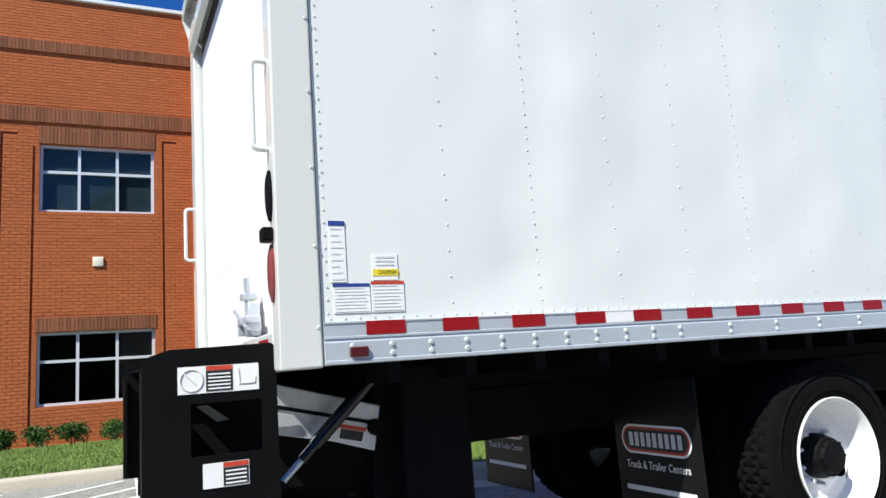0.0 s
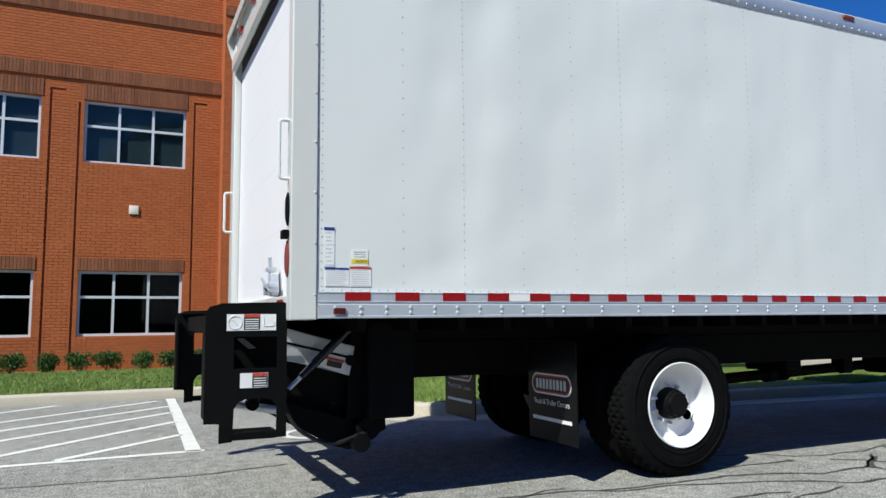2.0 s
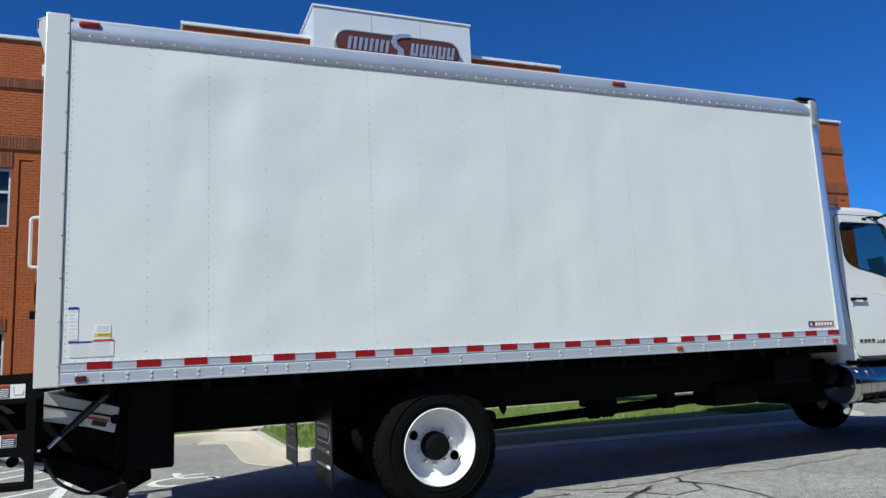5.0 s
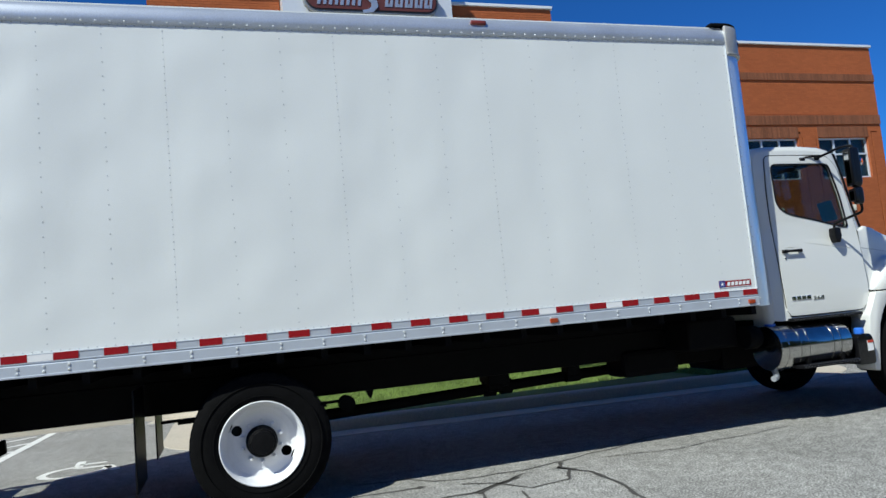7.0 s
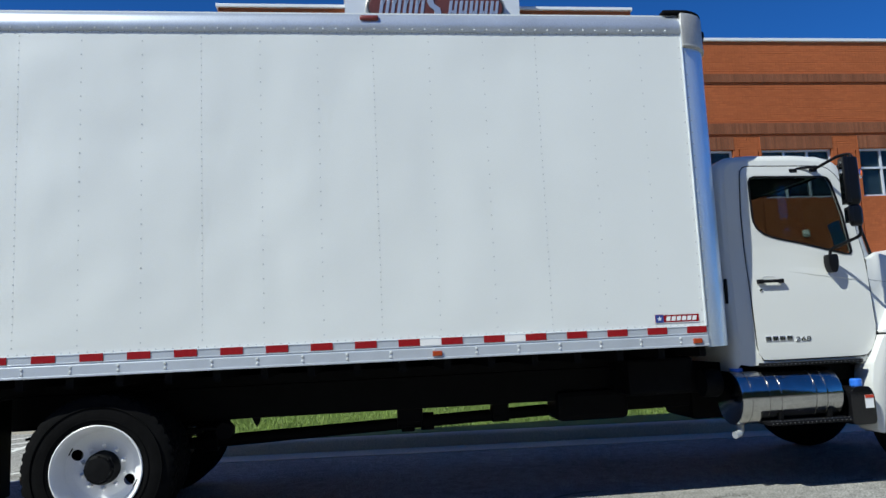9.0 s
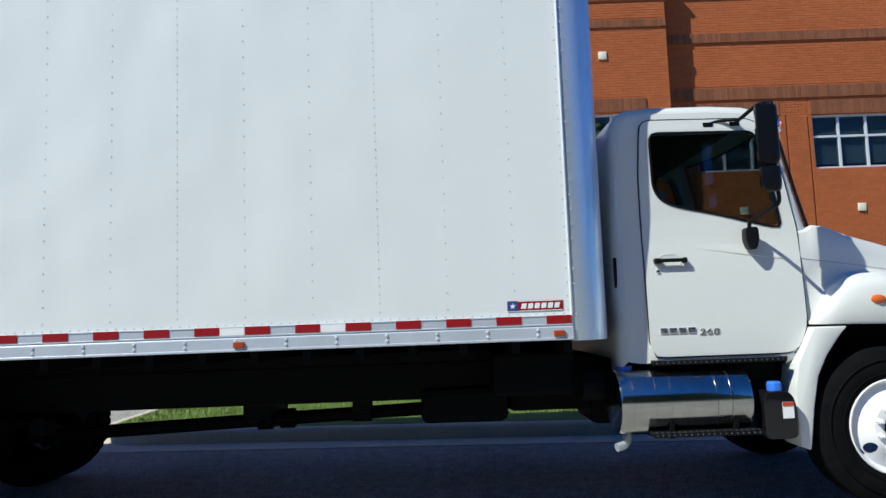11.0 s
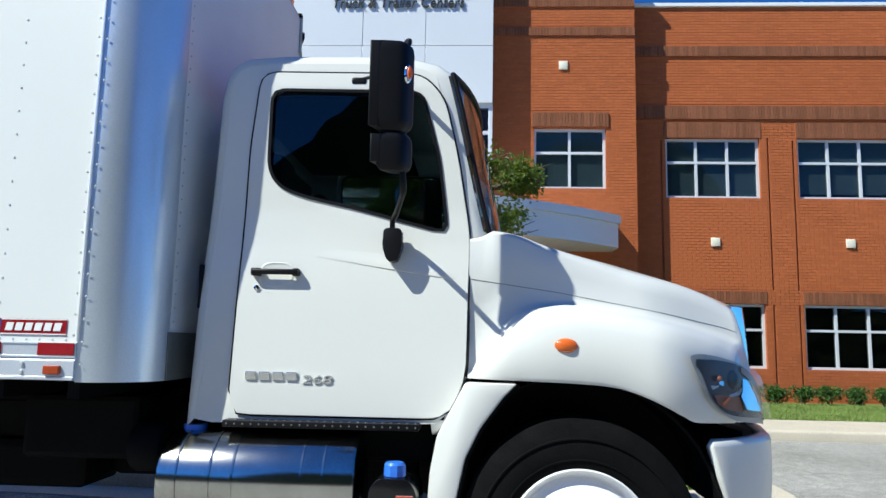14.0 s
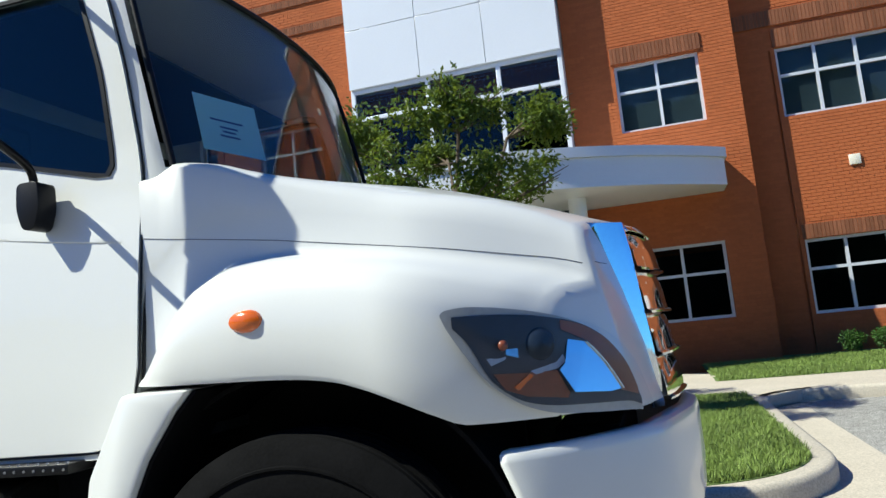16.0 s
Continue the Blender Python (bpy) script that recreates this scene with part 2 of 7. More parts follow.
M["galv"] = mat("galvanised_plate", (0.60, 0.63, 0.68), 0.38, 0.6, vary=0.12, scale=5, fine=60)

# ---- building helpers ----
def obj(name, data, material, parent=None, label="", at=None):
    ob = new(name, data)
    if material is not None and not data.materials:
        data.materials.append(material)
    if parent is not None:
        ob.parent = parent
    if at is not None:
        ob.matrix_basis = Matrix.Translation(at)
    if label:
        ob["label"] = label
    return ob


def meshed(bm, name, smooth=0.0):
    bmesh.ops.recalc_face_normals(bm, faces=bm.faces)
    if smooth:
        for f in bm.faces:
            f.smooth = True
        for e in bm.edges:
            if len(e.link_faces) == 2 and e.calc_face_angle(0) > radians(smooth):
                e.smooth = False
    me = bpy.data.meshes.new(name)
    bm.to_mesh(me)
    bm.free()
    return me


def part(name, bm, material, parent, label="", smooth=20.0, at=None):
    return obj(name, meshed(bm, name, smooth), material, parent, label, at)


def thing(name, label, category, at=(0, 0, 0), group="", kind=""):
    return tagged(placed(name, at), label, category, group, kind)


def placed(name, at):
    ob = new(name)
    ob.empty_display_size = 0.2
    ob.matrix_basis = Matrix.Translation(at)
    return ob


def box(x0, x1, y0, y1, z0, z1, bevel=0.0, bm=None, seg=2):
    one = bmesh.new()
    vs = [one.verts.new((x, y, z)) for x in (x0, x1) for y in (y0, y1) for z in (z0, z1)]
    for a in ((0, 1, 3, 2), (4, 6, 7, 5), (0, 4, 5, 1), (2, 3, 7, 6), (0, 2, 6, 4), (1, 5, 7, 3)):
        one.faces.new([vs[i] for i in a])
    if bevel:
        bmesh.ops.bevel(one, geom=one.edges[:], offset=bevel, segments=seg, profile=0.5, affect="EDGES")
    return joined(bm, one)


def joined(bm, one, m=None):
    if m is not None:
        bmesh.ops.transform(one, matrix=m, verts=one.verts)
    if bm is None:
        return one
    me = bpy.data.meshes.new("tmp")
    one.to_mesh(me)
    one.free()
    bm.from_mesh(me)
    bpy.data.meshes.remove(me)
    return bm


def prism(pts, axis, a, b, bevel=0.0, bm=None, seg=2):
    """A flat outline pushed from a to b along an axis: 'y' takes (x, z), 'x' takes (y, z), 'z' takes (x, y)."""
    def at(p, d):
        return {"y": (p[0], d, p[1]), "x": (d, p[0], p[1]), "z": (p[0], p[1], d)}[axis]
    one = bmesh.new()
    lo, hi = [one.verts.new(at(p, a)) for p in pts], [one.verts.new(at(p, b)) for p in pts]
    n = len(pts)
    one.faces.new(lo)
    one.faces.new(hi[::-1])
    for i in range(n):
        one.faces.new((lo[i], hi[i], hi[(i + 1) % n], lo[(i + 1) % n]))
    bmesh.ops.recalc_face_normals(one, faces=one.faces)
    if bevel:
        bmesh.ops.bevel(one, geom=one.edges[:], offset=bevel, segments=seg, profile=0.5, affect="EDGES", clamp_overlap=True)
    return joined(bm, one)


def lathe(profile, centre, axis="y", n=40, bm=None, closed=False):
    """A profile of (distance along the axis, radius), turned about the axis through centre."""
    one = bmesh.new()
    rings = []
    for d, r in profile:
        ring = []
        for i in range(n):
            a = 2 * math.pi * i / n
            u, v = r * math.cos(a), r * math.sin(a)
            p = {"y": (u, d, v), "x": (d, u, v), "z": (u, v, d)}[axis]
            ring.append(one.verts.new(Vector(p) + Vector(centre)))
        rings.append(ring)
    for r0, r1 in zip(rings, rings[1:]):
        for i in range(n):
            one.faces.new((r0[i], r0[(i + 1) % n], r1[(i + 1) % n], r1[i]))
    if closed:
        r0, r1 = rings[-1], rings[0]
        for i in range(n):
            one.faces.new((r0[i], r0[(i + 1) % n], r1[(i + 1) % n], r1[i]))
    else:
        one.faces.new(rings[0])
        one.faces.new(rings[-1][::-1])
    return joined(bm, one)


def tube(points, r, n=8, bm=None, taper=None):
    """A round bar along points."""
    one = bmesh.new()
    pts = [Vector(p) for p in points]
    rings = []
    for i, p in enumerate(pts):
        d = (pts[min(i + 1, len(pts) - 1)] - pts[max(i - 1, 0)]).normalized()
        side = d.orthogonal().normalized() if i == 0 else (side - d * side.dot(d)).normalized()
        up = d.cross(side)
        rr = r if taper is None else r + (taper - r) * i / (len(pts) - 1)
        rings.append([one.verts.new(p + rr * (math.cos(2 * math.pi * k / n) * side + math.sin(2 * math.pi * k / n) * up)) for k in range(n)])
    for r0, r1 in zip(rings, rings[1:]):
        for k in range(n):
            one.faces.new((r0[k], r0[(k + 1) % n], r1[(k + 1) % n], r1[k]))
    one.faces.new(rings[0])
    one.faces.new(rings[-1][::-1])
    return joined(bm, one)


def rounded(points, r, steps=5):
    """Rounds the inner corners of a polyline."""
    pts = [Vector(p) for p in points]
    out = [pts[0]]
    for a, b, c in zip(pts, pts[1:], pts[2:]):
        d0, d1 = (a - b), (c - b)
        k = min(r, d0.length * 0.45, d1.length * 0.45)
        p0, p1 = b + d0.normalized() * k, b + d1.normalized() * k
        for i in range(steps + 1):
            t = i / steps
            out.append((1 - t) ** 2 * p0 + 2 * t * (1 - t) * b + t * t * p1)
    out.append(pts[-1])
    return out


def loop2(pts, r, steps=4):
    """Rounds the corners of a closed flat outline."""
    out = []
    n = len(pts)
    for i in range(n):
        a, b, c = Vector(pts[i - 1]), Vector(pts[i]), Vector(pts[(i + 1) % n])
        k = min(r, (a - b).length * 0.45, (c - b).length * 0.45)
        p0, p1 = b + (a - b).normalized() * k, b + (c - b).normalized() * k
        for j in range(steps + 1):
            t = j / steps
            q = (1 - t) ** 2 * p0 + 2 * t * (1 - t) * b + t * t * p1
            out.append((q.x, q.y))
    return out


def shrink(pts, d):
    """Moves a closed outline inwards by d (outwards if negative)."""
    n = len(pts)
    area = sum(pts[i - 1][0] * pts[i][1] - pts[i][0] * pts[i - 1][1] for i in range(n))
    s = 1 if area > 0 else -1
    out = []
    for i in range(n):
        a, b, c = Vector(pts[i - 1]), Vector(pts[i]), Vector(pts[(i + 1) % n])
        t = ((b - a).normalized() + (c - b).normalized())
        t = t.normalized() if t.length > 1e-6 else (c - b).normalized()
        out.append((b.x - s * t.y * d, b.y + s * t.x * d))
    return out


def ray_loop(pts, centre, n):
    """The outline met by n even rays from centre."""
    res = []
    for k in range(n):
        a = 2 * math.pi * k / n
        dx, dy = math.cos(a), math.sin(a)
        best = 0
        for i in range(len(pts)):
            (x0, y0), (x1, y1) = pts[i - 1], pts[i]
            ex, ey = x1 - x0, y1 - y0
            den = dx * ey - dy * ex
            if abs(den) < 1e-9:
                continue
            t = ((x0 - centre[0]) * ey - (y0 - centre[1]) * ex) / den
            u = ((x0 - centre[0]) * dy - (y0 - centre[1]) * dx) / den
            if t > 0 and -1e-6 <= u <= 1 + 1e-6:
                best = max(best, t)
        res.append((centre[0] + best * dx, centre[1] + best * dy))
    return res


def plate_with_hole(outer, hole, centre, where, thick, n=96, rows=1):
    """A plate between an outline and a hole; where(x, z, depth) gives its place in space."""
    bm = bmesh.new()
    o, h = ray_loop(outer, centre, n), ray_loop(hole, centre, n)
    def ring(d, f):
        return [bm.verts.new(where(o[i][0] + (h[i][0] - o[i][0]) * f, o[i][1] + (h[i][1] - o[i][1]) * f, d)) for i in range(n)]
    rings = [ring(0, k / rows) for k in range(rows + 1)] + [ring(thick, 1), ring(thick, 0)]
    for r0, r1 in zip(rings, rings[1:] + rings[:1]):
        for i in range(n):
            bm.faces.new((r0[i], r0[(i + 1) % n], r1[(i + 1) % n], r1[i]))
    return bm


def raw(name, verts, faces, material, parent=None, label="", smooth=False):
    me = bpy.data.meshes.new(name)
    me.from_pydata(verts, [], faces)
    if smooth:
        me.polygons.foreach_set("use_smooth", [True] * len(me.polygons))
    me.update()
    return obj(name, me, material, parent, label)


def lettering(name, text, size, m, material, parent, label="", depth=0.002, shear=0.0, width=None):
    """Raised letters in the built-in font, as a mesh; the text's middle at the origin of m."""
    cu = bpy.data.curves.new("letters", "FONT")
    cu.body, cu.size, cu.extrude, cu.shear = text, size, depth, shear
    cu.align_x, cu.align_y = "CENTER", "CENTER"
    ob = bpy.data.objects.new("letters", cu)
    scene.collection.objects.link(ob)
    me = bpy.data.meshes.new_from_object(ob.evaluated_get(bpy.context.evaluated_depsgraph_get()))
    bpy.data.objects.remove(ob)
    if width:
        xs = [v.co.x for v in me.vertices]
        me.transform(Matrix.Diagonal((width / (max(xs) - min(xs)), 1, 1, 1)))
    me.transform(m)
    me.materials.clear()
    return obj(name, me, material, parent, label)


FACE = Matrix.Rotation(radians(90), 4, "X")   # letters that face towards -y
# ---- ground ----
bm = bmesh.new()
S = 700
vs = [bm.verts.new(p) for p in ((-S, -S, 0), (S, -S, 0), (S, S, 0), (-S, S, 0))]
bm.faces.new(vs)
ground = tagged(part("ground", bm, M["asphalt"], None, "weathered grey asphalt car park with sealed cracks", 0), category="ground", kind="structure")

KERB_Y, KERB_E = 7.80, 8.0      # fronts of the kerbs along the wings


def kerb(points, name, closed=False, w=0.16, h=0.15):
    """A concrete kerb stone with a rounded top, along a polyline; its inner side lies to the left."""
    bm = bmesh.new()
    sec = [(0, -0.02), (0, h - 0.04), (0.012, h - 0.012), (0.04, h), (w, h), (w, -0.02)]
    pts = [Vector((*p, 0)) for p in points]
    n = len(pts)
    rings = []
    for i, p in enumerate(pts):
        a, c = pts[i - 1] if (closed or i) else p, pts[(i + 1) % n] if (closed or i < n - 1) else p
        d = (c - a).normalized()
        left = Vector((-d.y, d.x, 0))
        rings.append([bm.verts.new(p + left * s + Vector((0, 0, z))) for s, z in sec])
    pairs = list(zip(rings, rings[1:])) + ([(rings[-1], rings[0])] if closed else [])
    for r0, r1 in pairs:
        for k in range(len(sec) - 1):
            bm.faces.new((r0[k], r0[k + 1], r1[k + 1], r1[k]))
    return tagged(part(name, bm, M["concrete"], None, "", 50), "pale concrete kerb along the car park", "kerb", kind="structure")


def arc(cx, cy, r, a0, a1, n=10):
    return [(cx + r * math.cos(radians(a0 + (a1 - a0) * i / n)), cy + r * math.sin(radians(a0 + (a1 - a0) * i / n))) for i in range(n + 1)]


# the planted island before the entrance, and the lawns beside the wings
WEST_K = [(-30, KERB_Y), (1.2, KERB_Y)] + arc(1.25, 7.0, 0.8, 90, 0, 6) + arc(3.0, 4.75, 0.95, 180, 270)
EAST_K = arc(3.0, 4.75, 0.95, 270, 270, 1)[:1] + arc(10.0, 4.20, 1.10, 268, 360, 12) + [(11.10, 6.0)] + arc(11.9, 7.2, 0.8, 180, 90, 6) + [(12.6, KERB_E), (40, KERB_E)]
kerb(WEST_K, "kerb_west")
kerb(EAST_K, "kerb_east")


def gutter(points, name, w=0.36):
    """A concrete channel strip in front of a kerb."""
    bm = bmesh.new()
    pts = [Vector((*p, 0)) for p in points]
    rings = []
    for i, p in enumerate(pts):
        d = (pts[min(i + 1, len(pts) - 1)] - pts[max(i - 1, 0)]).normalized()
        right = Vector((d.y, -d.x, 0))
        rings.append([bm.verts.new(p + right * s + Vector((0, 0, z))) for s, z in ((-0.02, 0.005), (w - 0.008, 0.008), (w, -0.01))])
    for r0, r1 in zip(rings, rings[1:]):
        for k in range(2):
            bm.faces.new((r0[k + 1], r0[k], r1[k], r1[k + 1]))
    return tagged(part(name, bm, M["concrete"], None, "", 30), "pale concrete gutter along the kerb", "gutter", kind="structure")


gutter(EAST_K[:17], "gutter_east", 0.44)
gutter(WEST_K[2:], "gutter_west", 0.44)


def slab(name, outline, z, material, label, category, thick=0.1):
    bm = prism(outline, "z", z - thick, z)
    return tagged(part(name, bm, material, None, label, 0), category=category, kind="structure")


island_in = arc(3.0, 4.75, 0.80, 180, 270) + arc(10.0, 4.20, 0.95, 268, 360, 12) + [(10.95, 6.0), (10.93, 7.3), (10.75, 7.9), (2.3, 7.9), (2.2, 7.3)]
slab("lawn_island", island_in, 0.155, M["lawn"], "mown green lawn on the kerbed island", "lawn", 0.12)
slab("walkway", [(1.55, 7.93), (2.0, 7.5), (2.2, 7.9), (10.75, 7.9), (11.14, 7.5), (11.8, 8.155), (40, 8.155), (40, 9.65), (12.1, 9.65), (11.6, 10.2), (9.6, 11.9), (3.6, 11.9), (1.6, 10.4)], 0.15, M["concrete"], "pale concrete walkway to the entrance", "pavement", 0.12)


def lawn_sheet(name, x0, x1, y0, y1):
    bm = bmesh.new()
    nx, ny = 24, 8
    grid = [[bm.verts.new((x0 + (x1 - x0) * i / nx, y0 + (y1 - y0) * j / ny, 0.153 + 0.0 * (j / ny) + (0.02 * noise.noise((i * 0.9, j * 0.9, x0)) if 0 < j else 0))) for j in range(ny + 1)] for i in range(nx + 1)]
    for i in range(nx):
        for j in range(ny):
            bm.faces.new((grid[i][j], grid[i + 1][j], grid[i + 1][j + 1], grid[i][j + 1]))
    return tagged(part(name, bm, M["lawn"], None, "mown green lawn before the brick wall", 60), category="lawn", kind="structure")


lawn_sheet("lawn_west", -14, 1.6, KERB_Y + 0.155, 13.6)
lawn_sheet("lawn_east", 10.75, 27, 9.60, 13.04)
lawn_sheet("lawn_wall", 12.2, 27, 13.04, 13.6)


def stripe(x0, y0, x1, y1, w=0.1, z=0.004):
    d = Vector((x1 - x0, y1 - y0, 0)).normalized()
    s = Vector((-d.y, d.x, 0)) * w / 2
    bm = bmesh.new()
    n = max(2, int(Vector((x1 - x0, y1 - y0)).length / 0.25))
    a, b = Vector((x0, y0, z)), Vector((x1, y1, z))
    rows = []
    for i in range(n + 1):
        p = a.lerp(b, i / n)
        e = 1 + 0.10 * noise.noise((p.x * 5, p.y * 5, 0.3))
        rows.append((bm.verts.new(p + s * e), bm.verts.new(p - s * e)))
    for r0, r1 in zip(rows, rows[1:]):
        bm.faces.new((r0[0], r1[0], r1[1], r0[1]))
    return part("marking", bm, M["line"], bay_paint, "", 0)


bay_paint = tagged(placed("bay_markings", (0, 0, 0)), "worn white painted bay lines on asphalt", "road marking", kind="structure")
stripe(-0.37, 2.84, -0.26, 7.75, 0.13)
stripe(-0.28, 2.84, -4.2, 2.80, 0.10)
for xa, ya, xb, yb in ((-0.40, 3.90, -1.45, 2.90), (-0.38, 4.97, -2.4, 2.86), (-0.36, 5.92, -3.3, 3.10), (-0.34, 6.68, -3.6, 3.80), (-0.45, 7.50, -3.9, 4.40), (-1.75, 7.55, -4.2, 5.3)):
    stripe(xa, ya, xb, yb, 0.10)
for x in (14.6, 17.3, 20.0, 22.7):
    stripe(x, 3.0, x, 7.9, 0.11)
# the painted wheelchair sign in the next bay
pts = [(0.85 + 0.32 * math.cos(radians(a)), 3.35 + 0.32 * math.sin(radians(a))) for a in range(100, 381, 20)]
for p, q in zip(pts, pts[1:]):
    stripe(*p, *q, 0.09)
stripe(0.80, 4.05, 0.84, 3.55, 0.10)
stripe(0.84, 3.55, 1.15, 3.50, 0.10)
stripe(1.15, 3.50, 1.28, 3.15, 0.10)
stripe(0.82, 3.80, 1.10, 3.78, 0.08)


# sealed cracks in the asphalt
def crack(points, w):
    bm = bmesh.new()
    path_ = [Vector((*p, 0.004)) for p in points]
    fine_ = []
    for a, b in zip(path_, path_[1:]):
        n = max(2, int((b - a).length / 0.05))
        for i in range(n):
            p = a.lerp(b, i / n)
            p.x += 0.035 * noise.noise((p.x * 3.1, p.y * 3.1, 1.7))
            p.y += 0.045 * noise.noise((p.x * 3.7, p.y * 3.7, 5.2))
            fine_.append(p)
    rows = []
    for i, p in enumerate(fine_):
        d = (fine_[min(i + 1, len(fine_) - 1)] - fine_[max(i - 1, 0)]).normalized()
        s = Vector((-d.y, d.x, 0)) * 1.25 * w * (0.5 + 0.9 * abs(noise.noise((p.x * 6, p.y * 6, 9.0))) + 0.25 * noise.noise((p.x * 21, p.y * 21, 2.0)))
        rows.append((bm.verts.new(p + s), bm.verts.new(p - s)))
    for r0, r1 in zip(rows, rows[1:]):
        bm.faces.new((r0[0], r1[0], r1[1], r0[1]))
    return part("sealed_crack", bm, M["tar"], sealer, "", 0)


# dark woods far off, beyond the other side of the car park
def far_woods():
    bm = bmesh.new()
    cols_ = []
    for k in range(121):
        a = radians(192 + 156 * k / 120)
        top = float(np.interp(k, (0, 44, 56, 84, 98, 120), (9.0, 9.0, 21.0, 21.0, 4.5, 4.0))) + 2.0 * noise.noise((k * 0.13, 3.0, 0.0)) + 0.9 * noise.noise((k * 0.61, 7.0, 0.0))
        col = []
        for m in range(11):
            f = m / 10
            r = 40 + 3.0 * f + 1.6 * noise.noise((k * 0.5, f * 6, 2.0))
            col.append(bm.verts.new((5 + r * math.cos(a), r * math.sin(a), -0.05 + top * f + 0.5 * noise.noise((k * 0.9, f * 5, 4.0)) * min(f * 3, 1))))
        cols_.append(col)
    for c0, c1 in zip(cols_, cols_[1:]):
        for m in range(10):
            bm.faces.new((c0[m], c1[m], c1[m + 1], c0[m + 1]))
    return bm


tagged(part("backdrop", far_woods(), M["woods"], None, "", 0), "dark woods beyond the car park", "backdrop", kind="structure")
sealer = tagged(placed("crack_sealing", (0, 0, 0)), "dark tar lines sealing cracks in the asphalt", "road marking", kind="structure")
crack(((3.4, 0.62), (3.77, 0.52), (3.96, 0.31), (4.34, 0.20), (4.70, 0.22), (5.1, 0.29), (5.78, 0.51), (6.35, 0.73)), 0.011)
crack(((2.9, 0.24), (3.20, 0.21), (3.60, 0.17), (3.85, 0.20)), 0.012)
crack(((3.80, 0.16), (3.92, 0.24)), 0.035)
crack(((1.9, 0.02), (2.47, -0.02), (3.00, 0.01), (3.31, -0.10), (3.64, -0.26), (4.10, -0.24), (4.45, -0.05), (4.70, 0.14)), 0.013)
crack(((4.12, -0.26), (4.35, -0.12), (4.62, 0.06)), 0.030)
crack(((4.12, 0.08), (4.36, -0.07), (4.51, -0.36), (4.85, -0.30), (5.0, -0.05), (4.93, 0.06)), 0.012)
crack(((5.06, 0.26), (4.94, 0.06), (5.10, -0.20), (5.09, -0.45), (5.05, -0.8), (4.98, -1.15)), 0.019)
crack(((4.93, 0.08), (5.02, -0.02), (5.08, -0.12)), 0.030)
crack(((4.17, -0.26), (4.06, -0.65), (4.08, -0.86), (3.94, -1.08), (4.08, -1.30)), 0.012)
crack(((4.42, -0.40), (4.38, -0.71), (4.40, -1.15)), 0.010)
crack(((1.1, 0.14), (1.63, 0.12), (2.04, -0.05), (2.42, -0.08), (2.81, -0.19), (3.25, -0.33), (3.54, -0.54), (3.99, -0.60)), 0.013)
crack(((2.30, -0.56), (2.49, -0.53), (2.79, -0.49), (3.02, -0.58)), 0.014)
crack(((2.20, -0.72), (2.43, -0.69), (2.93, -0.67), (3.46, -0.60)), 0.013)
crack(((2.50, -0.84), (2.70, -0.87), (3.09, -0.99), (3.41, -1.01), (3.76, -1.11)), 0.012)
crack(((1.1, 0.02), (1.35, 0.10), (1.60, 0.20), (1.78, 0.16)), 0.010)
crack(((5.40, 0.19), (6.06, 0.07), (6.55, 0.14), (7.03, 0.18), (7.40, 0.22)), 0.007)
crack(((7.85, 0.55), (8.05, 0.42), (8.59, 0.41)), 0.010)
crack(((-2.5, 2.0), (-1.4, 1.9), (-0.5, 1.75), (0.3, 1.9)), 0.010)
# ---- office building ----
WALL, BLOCK, PANEL = 13.57, 13.05, 12.5
MID = 6.63                                  # the entrance's middle
office = thing("office_building", "two-storey orange brick office building with pale framed windows", "building")
WIN_W, PITCH = 2.15, 3.0
ROWS_Z = [(0.88, 2.31), (4.74, 6.15)]       # sill and head of the windows
EAST = [12.96 + PITCH * k for k in range(4)]
WEST = [2 * MID - x - WIN_W for x in EAST]
END_E, END_W = 24.75, 2 * MID - 24.75
BL_E, BL_W = (8.93, 12.18), (2 * MID - 12.18, 4.33)


def pierced(x0, x1, z0, z1, y0, y1, holes):
    """A slab of one piece, cut by openings."""
    xs = sorted({x0, x1, *[min(max(v, x0), x1) for h in holes for v in h[:2]]})
    zs = sorted({z0, z1, *[min(max(v, z0), z1) for h in holes for v in h[2:]]})
    bm, seen = bmesh.new(), {}

    def vert(i, j, y):
        if (i, j, y) not in seen:
            seen[i, j, y] = bm.verts.new((xs[i], y, zs[j]))
        return seen[i, j, y]

    def solid(i, j):
        if not (0 <= i < len(xs) - 1 and 0 <= j < len(zs) - 1):
            return False
        cx, cz = (xs[i] + xs[i + 1]) / 2, (zs[j] + zs[j + 1]) / 2
        return not any(h[0] < cx < h[1] and h[2] < cz < h[3] for h in holes)

    for i in range(len(xs) - 1):
        for j in range(len(zs) - 1):
            if not solid(i, j):
                continue
            for y in (y0, y1):
                bm.faces.new((vert(i, j, y), vert(i + 1, j, y), vert(i + 1, j + 1, y), vert(i, j + 1, y)))
            for ok, a, b in ((solid(i - 1, j), (i, j), (i, j + 1)), (solid(i + 1, j), (i + 1, j), (i + 1, j + 1)), (solid(i, j - 1), (i, j), (i + 1, j)), (solid(i, j + 1), (i, j + 1), (i + 1, j + 1))):
                if not ok:
                    bm.faces.new((vert(*a, y0), vert(*b, y0), vert(*b, y1), vert(*a, y1)))
    return bm


def wall_with_holes(name, x0, x1, z0, z1, y0, y1, holes, material, label=""):
    return part(name, pierced(x0, x1, z0, z1, y0, y1, holes), material, office, label, 0)


def holes_of(xs, w):
    return [(x, x + w, a, b) for x in xs for a, b in ROWS_Z]


